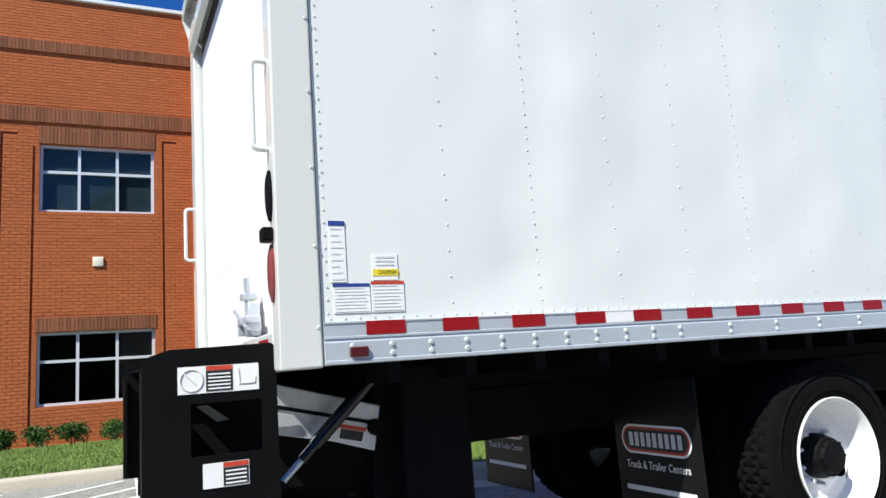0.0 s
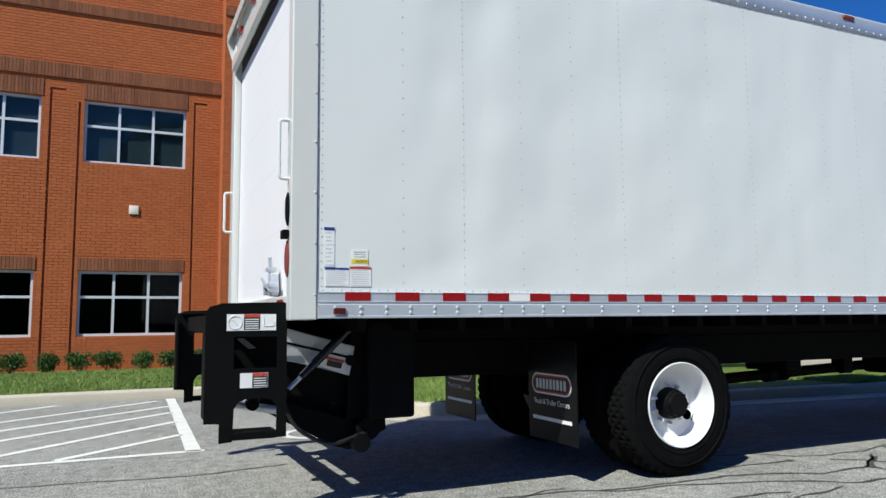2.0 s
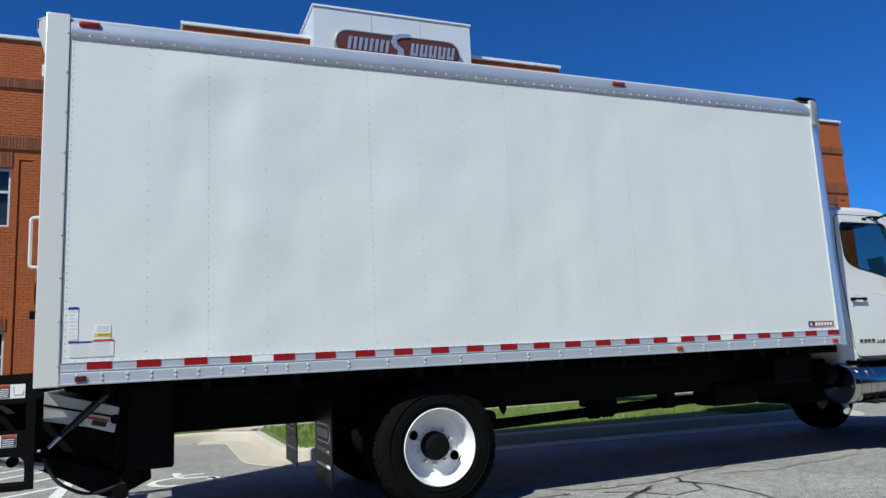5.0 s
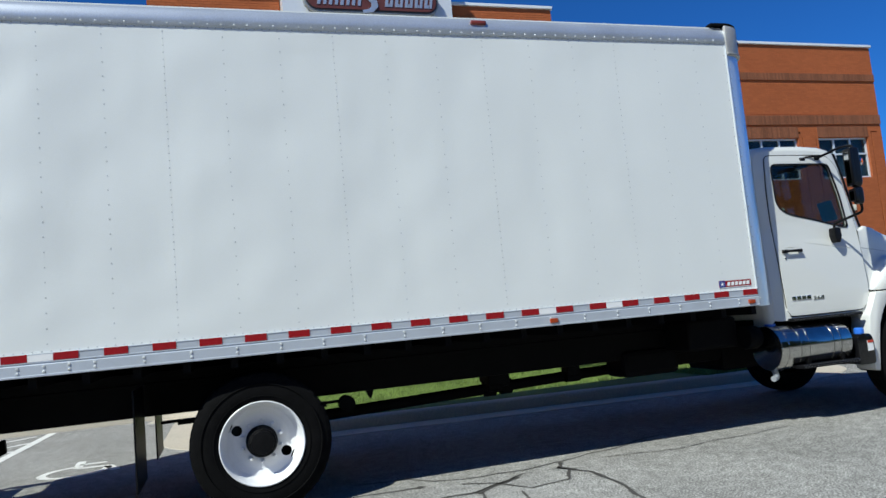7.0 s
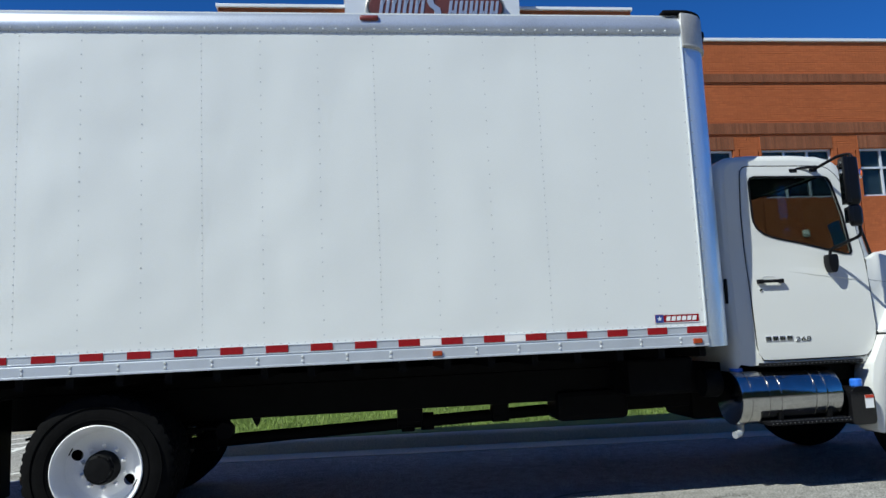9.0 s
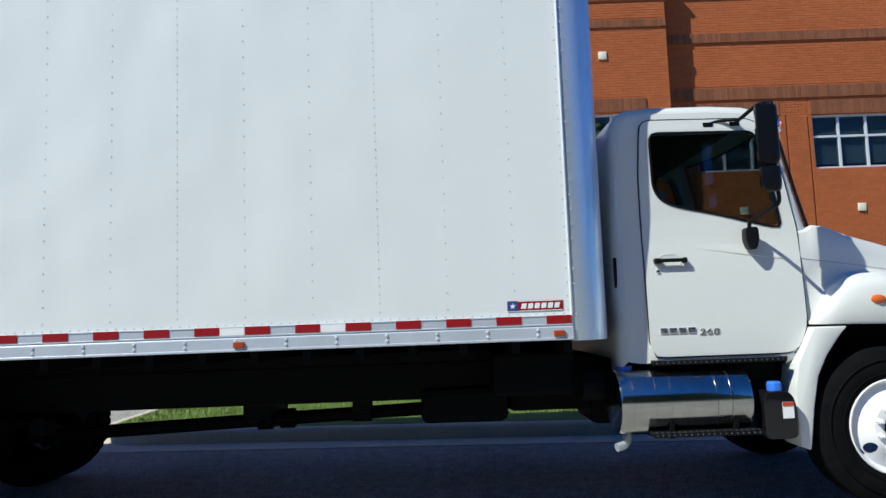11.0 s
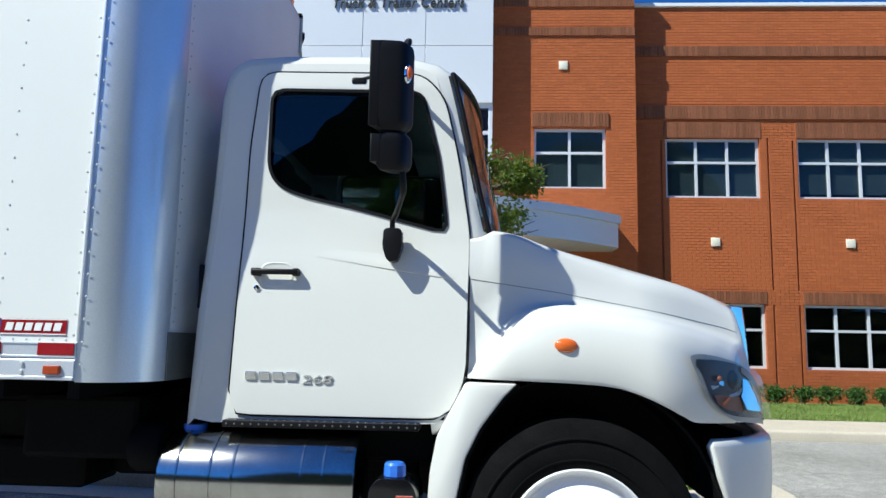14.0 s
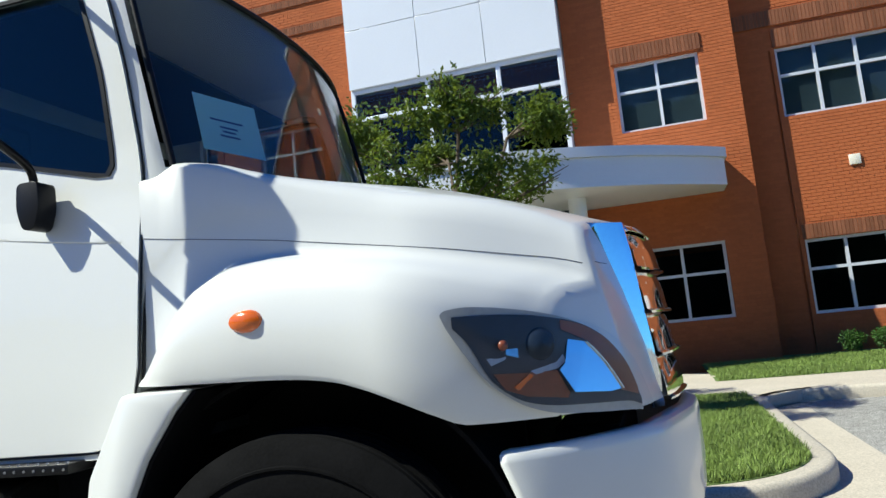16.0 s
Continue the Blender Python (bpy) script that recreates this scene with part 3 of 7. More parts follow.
ROOF, ROOF_B = 9.36, 10.0
CW = 9.88, 11.50
CWW = 2 * MID - CW[1], 2 * MID - CW[0]
BLK_Z = [(0.98, 2.45), (4.82, 6.22)]
LEDGE = 0.05                                # depth of the brick skin


def grooves(xs):
    """Upright slots on both sides of the brick piers between the windows."""
    out = []
    for x in xs:
        out += [(x + WIN_W + 0.16, x + WIN_W + 0.205, 0.16, 6.36), (x + WIN_W + 0.205, x + WIN_W + 0.46, 6.315, 6.36), (x - 0.125, x - 0.08, 0.16, 6.10)]
    return out


DOORWAY = (EAST[2], EAST[2] + WIN_W, 0.16, 2.74)     # side entrance in the third bay
SKINS = []
for x0, x1, z1, y, wins, slots in (
        (BL_E[1], END_E, ROOF, WALL, [h for h in holes_of(EAST, WIN_W) if h[:3] != (EAST[2], EAST[2] + WIN_W, ROWS_Z[0][0])] + [DOORWAY], grooves(EAST)),
        (END_W, BL_W[0], ROOF, WALL, holes_of(WEST, WIN_W), grooves(WEST)),
        (*BL_E, ROOF_B, BLOCK, [(*CW, a, b) for a, b in BLK_Z], []),
        (*BL_W, ROOF_B, BLOCK, [(*CWW, a, b) for a, b in BLK_Z], [])):
    wall_with_holes("wall", x0, x1, 0.0, z1, y + LEDGE, y + 0.38, wins, M["mortar"])
    skin = wall_with_holes("brick_skin", x0, x1, 0.0, z1, y + 0.007, y + LEDGE, wins + slots, M["mortar"], "orange brick facing")
    SKINS.append((skin, x0, x1, z1, y, wins + slots))
part("wall", box(END_E - 0.3, END_E, WALL + 0.35, 30, 0, ROOF), M["mortar"], office)
part("wall", box(END_W, END_W + 0.3, WALL + 0.35, 30, 0, ROOF), M["mortar"], office)
part("wall", box(END_W, END_E, 30, 30.3, 0, ROOF), M["mortar"], office)
for a, b in (BL_E, BL_W):
    for x in (a, b - 0.3):
        part("wall", box(x, x + 0.3, BLOCK + 0.4, 17.5, 0, ROOF_B), M["mortar"], office)
part("roof", box(END_W + 0.3, END_E - 0.3, WALL + 0.35, 30, ROOF - 0.55, ROOF - 0.4), M["coping"], office, "flat roof behind the parapet")
# Inner floor and wall take the darkened colour of unlit rooms.
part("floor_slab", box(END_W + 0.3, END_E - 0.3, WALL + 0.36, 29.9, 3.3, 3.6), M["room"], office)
part("partition", box(END_W + 0.3, END_E - 0.3, WALL + 3.5, WALL + 3.6, 0, ROOF - 0.6), M["room"], office, "inner office wall, coloured dark for an unlit room")
for x0, x1, y, z in ((BL_E[1], END_E + 0.05, WALL, ROOF), (END_W - 0.05, BL_W[0], WALL, ROOF), (BL_E[0] - 0.05, BL_E[1] + 0.05, BLOCK, ROOF_B), (BL_W[0] - 0.05, BL_W[1] + 0.05, BLOCK, ROOF_B)):
    part("coping", box(x0, x1, y - 0.06, y + 0.42, z, z + 0.09, 0.012), M["coping"], office, "white metal parapet coping")


def window_unit(x0, x1, z0, z1, y, cols, low=0.6, deep=0.10):
    """A window: its frame, with a pane in every light."""
    w, h, t = x1 - x0, z1 - z0, 0.055
    key = (round(w, 2), round(h, 2), cols)
    if key not in window_unit.made:
        zt = h * low
        panes, sizes = [], []
        for i in range(cols):
            for a, b in ((t, zt - t / 2), (zt + t / 2, h - t)):
                xa = t if i == 0 else w * i / cols + t / 2
                xb = w - t if i == cols - 1 else w * (i + 1) / cols - t / 2
                panes.append((box(0, xb - xa, 0, 0.008, 0, b - a), xa, a))
                sizes.append((xa, a, xb - xa, b - a))
        lights = [(xa, xa + q, a, a + r) for xa, a, q, r in sizes]
        window_unit.made[key] = meshed(pierced(0, w, 0, h, 0, deep, lights), "window"), [(meshed(p, "pane"), xa, a) for p, xa, a in panes]
    me, panes = window_unit.made[key]
    win = obj("window", me, M["winframe"], office, "pale metal framed office window", (x0, y, z0))
    for pm, xa, a in panes:
        obj("pane", pm, M["tint"], win, "", (xa, 0.05, a))
    return win


window_unit.made = {}
for xs in (EAST, WEST):
    for x in xs:
        for a, b in ROWS_Z:
            if x == EAST[2] and a < 1:
                continue
            window_unit(x, x + WIN_W, a, b, WALL + 0.09, 3)
            rng = random.Random(int(x * 10) + int(b))
            drop = 0.90 + 0.07 * rng.random()
            if a > 4:
                part("blind", box(x + 0.03, x + WIN_W - 0.03, WALL + 0.19, WALL + 0.20, b - (b - a) * drop, b - 0.02), M["blind"], office, "grey window blind, lowered")
for c in (CW, CWW):
    for a, b in BLK_Z:
        window_unit(*c, a, b, BLOCK + 0.10, 2)
        if a > 4:
            part("blind", box(c[0] + 0.03, c[1] - 0.03, BLOCK + 0.20, BLOCK + 0.21, a + 0.05, b - 0.02), M["blind"], office, "grey window blind, lowered")

# bands and lintels of upright bricks, and the wall lights
BANDS = []


def band(x0, x1, y, z0, z1, out, name="brick_band"):
    part(name, box(x0, x1, y - out, y + 0.02, z0, z1, 0), M["mortar"], office, "band of upright brown bricks")
    BANDS.append((x0, x1, y - out, z0, z1))


for x0, x1 in ((BL_E[1] + 0.002, END_E), (END_W, BL_W[0] - 0.002)):
    band(x0, x1, WALL, 6.60, 6.92, 0.035)
    band(x0, x1, WALL, 8.13, 8.38, 0.035)
for xs in (EAST, WEST):
    for x in xs:
        band(x - 0.03, x + WIN_W + 0.03, WALL, 6.155, 6.53, 0.012, "lintel")
        if x != EAST[2]:
            band(x - 0.03, x + WIN_W + 0.03, WALL, 2.315, 2.60, 0.012, "lintel")
for (x0, x1), c in ((BL_E, CW), (BL_W, CWW)):
    band(x0, x1, BLOCK, 8.42, 8.62, 0.03)
    band(x0, x1, BLOCK, 9.12, 9.30, 0.03)
    band(c[0] - 0.06, c[1] + 0.06, BLOCK, 6.24, 6.58, 0.03, "lintel")


def wall_light(x, y, z):
    return part("wall_light", box(-0.10, 0.10, -0.04, 0, -0.10, 0.10, 0.010), M["lite"], office, "square cream wall light", 35, (x, y, z))


for xs in (EAST, WEST):
    for x in xs:
        wall_light(x + WIN_W / 2, WALL, 3.71)
wall_light(10.54, BLOCK, 7.70)
wall_light(2 * MID - 10.54, BLOCK, 7.70)

# entrance portal: white cladding over a curtain wall, and the curved canopy
PX0, PX1, PZ0, PZ1 = 4.34, 8.92, 6.62, 10.72
cols, rows = [PX0, PX0 + 1.62, PX0 + 3.05, PX1], [PZ0, 7.95, 9.35, PZ1]
for xa, xb in zip(cols, cols[1:]):
    for za, zb in zip(rows, rows[1:]):
        part("cladding_panel", box(xa + 0.006, xb - 0.006, PANEL, PANEL + 0.05, za + 0.006, zb - 0.006, 0.004), M["clad"], office, "smooth white cladding panel")
part("portal_core", box(PX0 + 0.01, PX1 - 0.01, PANEL + 0.051, 15.5, PZ0 + 0.01, PZ1 - 0.02), M["clad"], office)
part("coping", box(PX0 - 0.03, PX1 + 0.03, PANEL - 0.03, 15.53, PZ1, PZ1 + 0.06, 0.01), M["coping"], office, "white metal parapet coping")
GL = PANEL + 0.08
bm = bmesh.new()
mx = [PX0, 6.03, 7.56, PX1 - 0.09]
for x in mx:
    box(x, x + 0.09, GL, GL + 0.14, 0.15, PZ0, 0.006, bm)
for z in (PZ0 - 0.08, 5.92, 4.45, 3.0, 0.15):
    for a, b in zip(mx, mx[1:]):
        box(a + 0.09, b, GL + 0.004, GL + 0.136, z, z + 0.08, 0.006, bm)
curtain = part("curtain_wall", bm, M["winframe"], office, "pale framed glass entrance wall")
for a, b in zip(mx, mx[1:]):
    for za, zb in ((0.23, 3.0), (3.08, 4.45), (4.53, 5.92), (6.0, PZ0 - 0.08)):
        part("pane", box(a + 0.09, b, GL + 0.06, GL + 0.07, za, zb), M["tint"], curtain)
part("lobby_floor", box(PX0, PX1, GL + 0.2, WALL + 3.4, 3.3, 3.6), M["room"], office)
part("side_wall", box(PX0, PX0 + 0.05, GL + 0.15, BLOCK, 0.15, PZ0), M["clad"], office)
part("side_wall", box(PX1 - 0.05, PX1, GL + 0.15, BLOCK, 0.15, PZ0), M["clad"], office)


def canopy_y(x):
    return 12.3 - 2.55 * max(0.0, 1 - ((x - MID) / 4.97) ** 2)


def canopy_ring(z, grow, n=48):
    xs = [MID - 4.97 - grow + (9.94 + 2 * grow) * i / n for i in range(n + 1)]
    return [(x, canopy_y(MID + (x - MID) * 4.97 / (4.97 + grow)) - grow, z) for x in xs]


def canopy_body(z0, z1, grow):
    bm = bmesh.new()
    lo, hi = [bm.verts.new(p) for p in canopy_ring(z0, grow)], [bm.verts.new(p) for p in canopy_ring(z1, grow)]
    back = [[bm.verts.new((x, BLOCK - 0.01, z)) for x in (MID - 4.97 - grow, MID + 4.97 + grow)] for z in (z0, z1)]
    for i in range(len(lo) - 1):
        bm.faces.new((lo[i], lo[i + 1], hi[i + 1], hi[i]))
    bm.faces.new(lo + [back[0][1], back[0][0]])
    bm.faces.new(hi + [back[1][1], back[1][0]])
    bm.faces.new((lo[0], hi[0], back[1][0], back[0][0]))
    bm.faces.new((lo[-1], hi[-1], back[1][1], back[0][1]))
    return bm


part("canopy", canopy_body(3.38, 3.88, 0.0), M["clad"], office, "curved white metal entrance canopy", 40)
part("canopy_trim", canopy_body(3.884, 4.06, 0.05), M["clad"], office, "projecting rim of the canopy", 40)
for x in (MID - 2.33, MID + 2.33):
    part("canopy_post", lathe([(0.15, 0.16), (3.376, 0.16)], (x, 11.45, 0), "z", 24), M["clad"], office, "round white canopy post")
# side entrance: a small canopy over a pair of glass doors
DX0, DX1 = DOORWAY[0], DOORWAY[1]
side_canopy = part("canopy", prism(loop2([(DX0 - 0.02, 12.72), (DX1 + 0.02, 12.72), (DX1 + 0.02, WALL - 0.002), (DX0 - 0.02, WALL - 0.002)], 0.10, 6), "z", 2.76, 3.10, 0.012), M["clad"], office, "small white canopy over the side entrance", 40)
part("canopy_line", box(DX0 + 0.35, DX1 - 0.35, 12.712, 12.719, 2.91, 2.965), M["blind"], side_canopy, "thin grey line on the canopy", 0)
entry = part("side_entrance", pierced(DX0, DX1, 0.16, 2.32, WALL + 0.12, WALL + 0.22, [(DX0 + 0.05, DX1 - 0.05, 2.02, 2.06), (DX0 + 0.07, DX0 + 0.60, 0.36, 1.98), (DX0 + 0.72, DX1 - 0.72, 0.36, 1.98), (DX1 - 0.60, DX1 - 0.07, 0.36, 1.98)]), M["winframe"], office, "pale metal framed glass entrance doors", 0)
for a, b in ((DX0 + 0.07, DX0 + 0.60), (DX0 + 0.72, DX1 - 0.72), (DX1 - 0.60, DX1 - 0.07)):
    part("pane", box(a, b, WALL + 0.165, WALL + 0.173, 0.36, 1.98), M["tint"], entry)
part("pane", box(DX0, DX1, WALL + 0.165, WALL + 0.173, 2.32, 2.74), M["tint"], entry)
part("door_pull", tube(rounded([(DX0 + 0.80, WALL + 0.12, 1.0), (DX0 + 0.80, WALL + 0.06, 1.0), (DX0 + 0.80, WALL + 0.06, 1.3), (DX0 + 0.80, WALL + 0.12, 1.3)], 0.03), 0.012, 8), M["alu"], entry, "bright door pull", 50)
part("door_sticker", box(DX0 + 0.78, DX0 + 0.90, WALL + 0.158, WALL + 0.162, 1.12, 1.34), M["white"], entry, "small white door sticker", 0)
part("doorstep", box(DX0 - 0.1, DX1 + 0.1, 12.6, WALL + 0.1, 0.10, 0.158, 0.005), M["concrete"], office, "pale concrete doorstep")
# the sign over the entrance: a plaque with raised letters
plaque = tagged(placed("building_sign", (0, 0, 0)), "oval dark red sign plaque with raised metal letters on white cladding", "sign")
SX0, SX1, SZ, SH = 4.86, 8.50, 9.72, 0.38
oval = [(SX0 + SH + SH * math.cos(radians(a)), SZ + SH * math.sin(radians(a))) for a in range(90, 271, 12)] + [(SX1 - SH + SH * math.cos(radians(a)), SZ + SH * math.sin(radians(a))) for a in range(270, 451, 12)]
part("rim", prism(oval, "y", PANEL - 0.16, PANEL - 0.002, 0.02), M["antique"], plaque, "dull metal rim")
part("dark_border", prism(shrink(oval, 0.05), "y", PANEL - 0.172, PANEL - 0.162, 0), M["ink"], plaque)
part("face", prism(shrink(oval, 0.09), "y", PANEL - 0.186, PANEL - 0.174, 0.004), M["plaque"], plaque, "dark red sign face")


def slanted(x0, x1, z0, z1, y, lean, name, material, parent, deep=0.014):
    """One plain slanted bar, in place of a letter of a trade name."""
    part(name, prism([(x0, z0), (x1, z0), (x1 + lean, z1), (x0 + lean, z1)], "y", y - deep, y, 0.003), material, parent)


for k in range(4):
    x = 5.20 + 0.30 * k
    slanted(x, x + 0.085, SZ - 0.19, SZ + 0.17, PANEL - 0.188, 0.06, "sign_bar", M["silver"], plaque)
    slanted(x + 0.155, x + 0.235, SZ - 0.19, SZ + 0.17, PANEL - 0.188, 0.06, "sign_bar", M["silver"], plaque)
    slanted(x + 0.10, x + 0.15, SZ + 0.08, SZ + 0.168, PANEL - 0.188, 0.02, "sign_bar", M["silver"], plaque)
for k in range(5):
    x = 6.98 + 0.27 * k
    slanted(x, x + 0.08, SZ - 0.19, SZ + 0.17, PANEL - 0.188, 0.06, "sign_bar", M["silver"], plaque)
    slanted(x + 0.14, x + 0.21, SZ - 0.19, SZ + 0.17, PANEL - 0.188, 0.06, "sign_bar", M["silver"], plaque)
    slanted(x + 0.09, x + 0.13, SZ - 0.188, SZ - 0.10, PANEL - 0.188, 0.015, "sign_bar", M["silver"], plaque)
wave = [(6.40, -0.40), (6.66, -0.36), (6.80, -0.20), (6.78, -0.04), (6.62, 0.08), (6.60, 0.20), (6.70, 0.28), (6.98, 0.32), (7.02, 0.42), (6.70, 0.41), (6.50, 0.32), (6.44, 0.14), (6.50, 0.0), (6.62, -0.10), (6.62, -0.20), (6.54, -0.28), (6.38, -0.31)]
part("sign_wave", prism([(x, SZ + z) for x, z in wave], "y", PANEL - 0.215, PANEL - 0.188, 0.004), M["silver"], plaque, "tall silver wave-shaped bar")
lettering("subtitle", "Truck & Trailer Centers", 0.34, Matrix.Translation((6.74, PANEL - 0.03, 8.95)) @ FACE, M["ink"], plaque, "dark raised letters", 0.02, 0.15, 3.0)
# ---- box truck ----
truck = thing("box_truck", "white box truck with red reflector strips parked on asphalt", "truck")
W = 2.44                                   # width of the cargo body
PX, PZ0_, PZ1_ = 7.02, 1.285, 3.565        # side panel: length, foot and head
CORNER = 0.262

# cargo body
def wavy(x, z):
    """Slight buckling of the thin side sheet."""
    streak = 0.0060 * max(0.0, 1.0 - x / 5.5) * noise.noise((x * 4.6 - z * 0.75, z * 0.35, 11.3))
    e = min(1, (x - 0.3) / 0.5, (PX - x - 0.45) / 0.6, (z - PZ0_) / 0.2, (PZ1_ - z) / 0.2)
    return max(0, e) * (streak + 0.012 * noise.noise((x * 1.25 - z * 0.12, z * 0.55, 3.7)) + 0.0060 * noise.noise((x * 2.7 + z * 0.2, z * 0.9, 8.1)) + (0.0105 * max(0.0, 1.0 - x / 4.8) + 0.0022) * noise.noise((x * 2.2 - z * 1.9, z * 1.6 + x * 0.9, 6.3)) + 0.0022 * noise.noise((x * 5.1, z * 3.0 + x, 2.2)))


bm = bmesh.new()
nx, nz = 150, 50
grid = [[bm.verts.new((PX * i / nx, wavy(PX * i / nx, PZ0_ + (PZ1_ - PZ0_) * j / nz), PZ0_ + (PZ1_ - PZ0_) * j / nz)) for j in range(nz + 1)] for i in range(nx + 1)]
for i in range(nx):
    for j in range(nz):
        bm.faces.new((grid[i][j], grid[i + 1][j], grid[i + 1][j + 1], grid[i][j + 1]))
ring = bmesh.ops.extrude_edge_only(bm, edges=[e for e in bm.edges if e.is_boundary])
for v in [g for g in ring["geom"] if isinstance(g, bmesh.types.BMVert)]:
    v.co.y += 0.03
side = part("side_panel", bm, M["panel"], truck, "riveted white sheet metal side, slightly buckled", 40)
part("side_panel", box(0, PX, W - 0.03, W, PZ0_, PZ1_), M["panel"], truck, "riveted white sheet metal side")
part("body_roof", box(-0.15, PX + 0.10, 0.035, W - 0.035, 3.70, 3.725), M["panel"], truck, "white sheet roof")
part("body_floor", box(-0.15, PX + 0.10, 0.035, W - 0.035, 1.17, 1.25), M["black"], truck, "dark cargo floor")

# bottom rail: an upper flange with the reflector tape, a lower lip
rail_sec = [(-0.004, 1.287), (-0.0155, 1.2865), (-0.0155, 1.2815), (-0.012, 1.280), (-0.012, 1.236), (-0.016, 1.234), (-0.016, 1.228), (-0.010, 1.225), (-0.013, 1.219), (-0.019, 1.214), (-0.020, 1.153), (-0.024, 1.150), (-0.024, 1.140), (-0.019, 1.137), (0.03, 1.137), (0.03, 1.287)]
part("bottom_rail", prism(rail_sec, "x", 0.0, PX), M["rail"], truck, "bright aluminium bottom rail", 12)
part("bottom_rail", prism([(W - y, z) for y, z in rail_sec], "x", 0.0, PX), M["rail"], truck, "bright aluminium bottom rail", 40)
top_sec = [(-0.008, 3.56), (-0.014, 3.568), (-0.014, 3.62), (-0.006, 3.67), (0.02, 3.708), (0.07, 3.728), (0.12, 3.732), (0.12, 3.70), (0.03, 3.69), (0.03, 3.56)]
part("top_rail", prism(top_sec, "x", 0.0, PX), M["toprail"], truck, "aluminium roof rail", 50)
part("top_rail", prism([(W - y, z) for y, z in top_sec], "x", 0.0, PX), M["rail"], truck, "aluminium roof rail", 50)

# front wall with round corner posts and cast caps
def corner_outline(y_side, s, r, grow=0.0):
    pts = []
    for k in range(13):
        a = radians(90 * k / 12)
        pts.append((PX + (r + grow) * math.sin(a), y_side + s * (r - (r + grow) * math.cos(a))))
    for k in range(12, -1, -1):
        a = radians(90 * k / 12)
        pts.append((PX + (r - 0.02) * math.sin(a), y_side + s * (r - (r - 0.02) * math.cos(a))))
    return pts


for y, s in ((0.0, 1), (W, -1)):
    part("corner_post", prism(corner_outline(y - 0.004 * s, s, CORNER), "z", 1.13, 3.445), M["post"], truck, "rounded aluminium front corner post", 60)
    part("corner_cap", prism(corner_outline(y - 0.014 * s, s, CORNER, 0.012), "z", 3.447, 3.722, 0.004), M["castlit"], truck, "cast grey corner cap", 60)
part("edge_trim", box(PX - 0.003, PX + 0.007, -0.013, 0.004, 1.29, 3.56, 0.003), M["alu"], truck, "narrow upright edge trim")
part("front_wall", box(PX + CORNER - 0.03, PX + CORNER, CORNER, W - CORNER, 1.13, 3.70), M["sheet"], truck, "pale sheet metal front wall of the cargo body")
for y, s in ((0.0, 1), (W, -1)):
    cover = [(PX - 0.13, y - 0.012 * s), (PX, y - 0.016 * s)] + [(PX + (CORNER + 0.014) * math.sin(radians(9 * k)), y - 0.004 * s + s * (CORNER - (CORNER + 0.014) * math.cos(radians(9 * k)))) for k in range(1, 11)] + [(PX, y + s * CORNER), (PX - 0.13, y + s * 0.06)]
    part("cap_cover", prism(cover, "z", 3.724, 3.752, 0.008), M["rubber"], truck, "black moulded cover on the corner cap", 40)
    part("cap_band", prism(corner_outline(y - 0.018 * s, s, CORNER, 0.016), "z", 3.452, 3.466, 0.002), M["castlit"], truck, "", 50)
    knob = Matrix.Translation((PX + CORNER * math.sin(radians(68)), y + s * (CORNER - (CORNER + 0.012) * math.cos(radians(68))), 3.60)) @ Matrix.Rotation(radians(68 * s), 4, "Z")
    lampc = box(-0.05, 0.05, -0.03, 0.012, -0.03, 0.03, 0.012)
    bmesh.ops.transform(lampc, matrix=knob @ Matrix.Diagonal((1, s, 1, 1)), verts=lampc.verts)
    part("marker_lamp", lampc, M["plastic"], truck, "small dark marker lamp on the corner cap", 40)
    arc = [(PX + (CORNER - 0.004) * math.sin(radians(9 * k)), y + s * (CORNER - (CORNER - 0.004) * math.cos(radians(9 * k)))) for k in range(11)]
    part("cap_top", prism(arc + [(PX, y + s * CORNER)], "z", 3.712, 3.722), M["cast"], truck, "flat top of the corner cap")
part("kick_plate", box(PX + CORNER, PX + CORNER + 0.006, CORNER - 0.02, W - CORNER + 0.02, 1.13, 1.34, 0.001), M["kick"], truck, "dull grey kick plate along the foot of the front wall")
part("front_header", box(PX, PX + CORNER - 0.005, CORNER, W - CORNER, 3.64, 3.732, 0.01), M["galv"], truck)

# rear frame and roll-up door
for y0, y1 in ((-0.012, 0.095), (W - 0.16, W + 0.012)):
    part("rear_post", box(-0.155, -0.004, y0, y1, 1.13, 3.73, 0.008), M["paint"], truck, "white painted rear post")
part("rear_header", box(-0.15, -0.03, 0.097, W - 0.162, 3.40, 3.725, 0.006), M["paint"], truck, "white rear header with marker lamps")
part("rear_visor", prism([(-0.156, 3.70), (-0.208, 3.67), (-0.208, 3.60), (-0.200, 3.60), (-0.198, 3.66), (-0.156, 3.685)], "y", 0.0, W), M["paint"], truck, "bent white rain visor")
for y0 in (0.0, W - 0.012):
    part("visor_gusset", prism([(-0.207, 3.665), (-0.207, 3.59), (-0.157, 3.42), (-0.157, 3.68)], "y", y0, y0 + 0.012), M["paint"], truck)
part("door_top_rail", prism([(-0.152, 3.40), (-0.185, 3.38), (-0.185, 3.30), (-0.152, 3.28)], "y", 0.10, W - 0.165), M["paint"], truck, "white rail over the door")
part("rear_sill", box(-0.155, 0.0, 0.097, W - 0.162, 1.13, 1.27, 0.006), M["paint"], truck, "white rear sill")
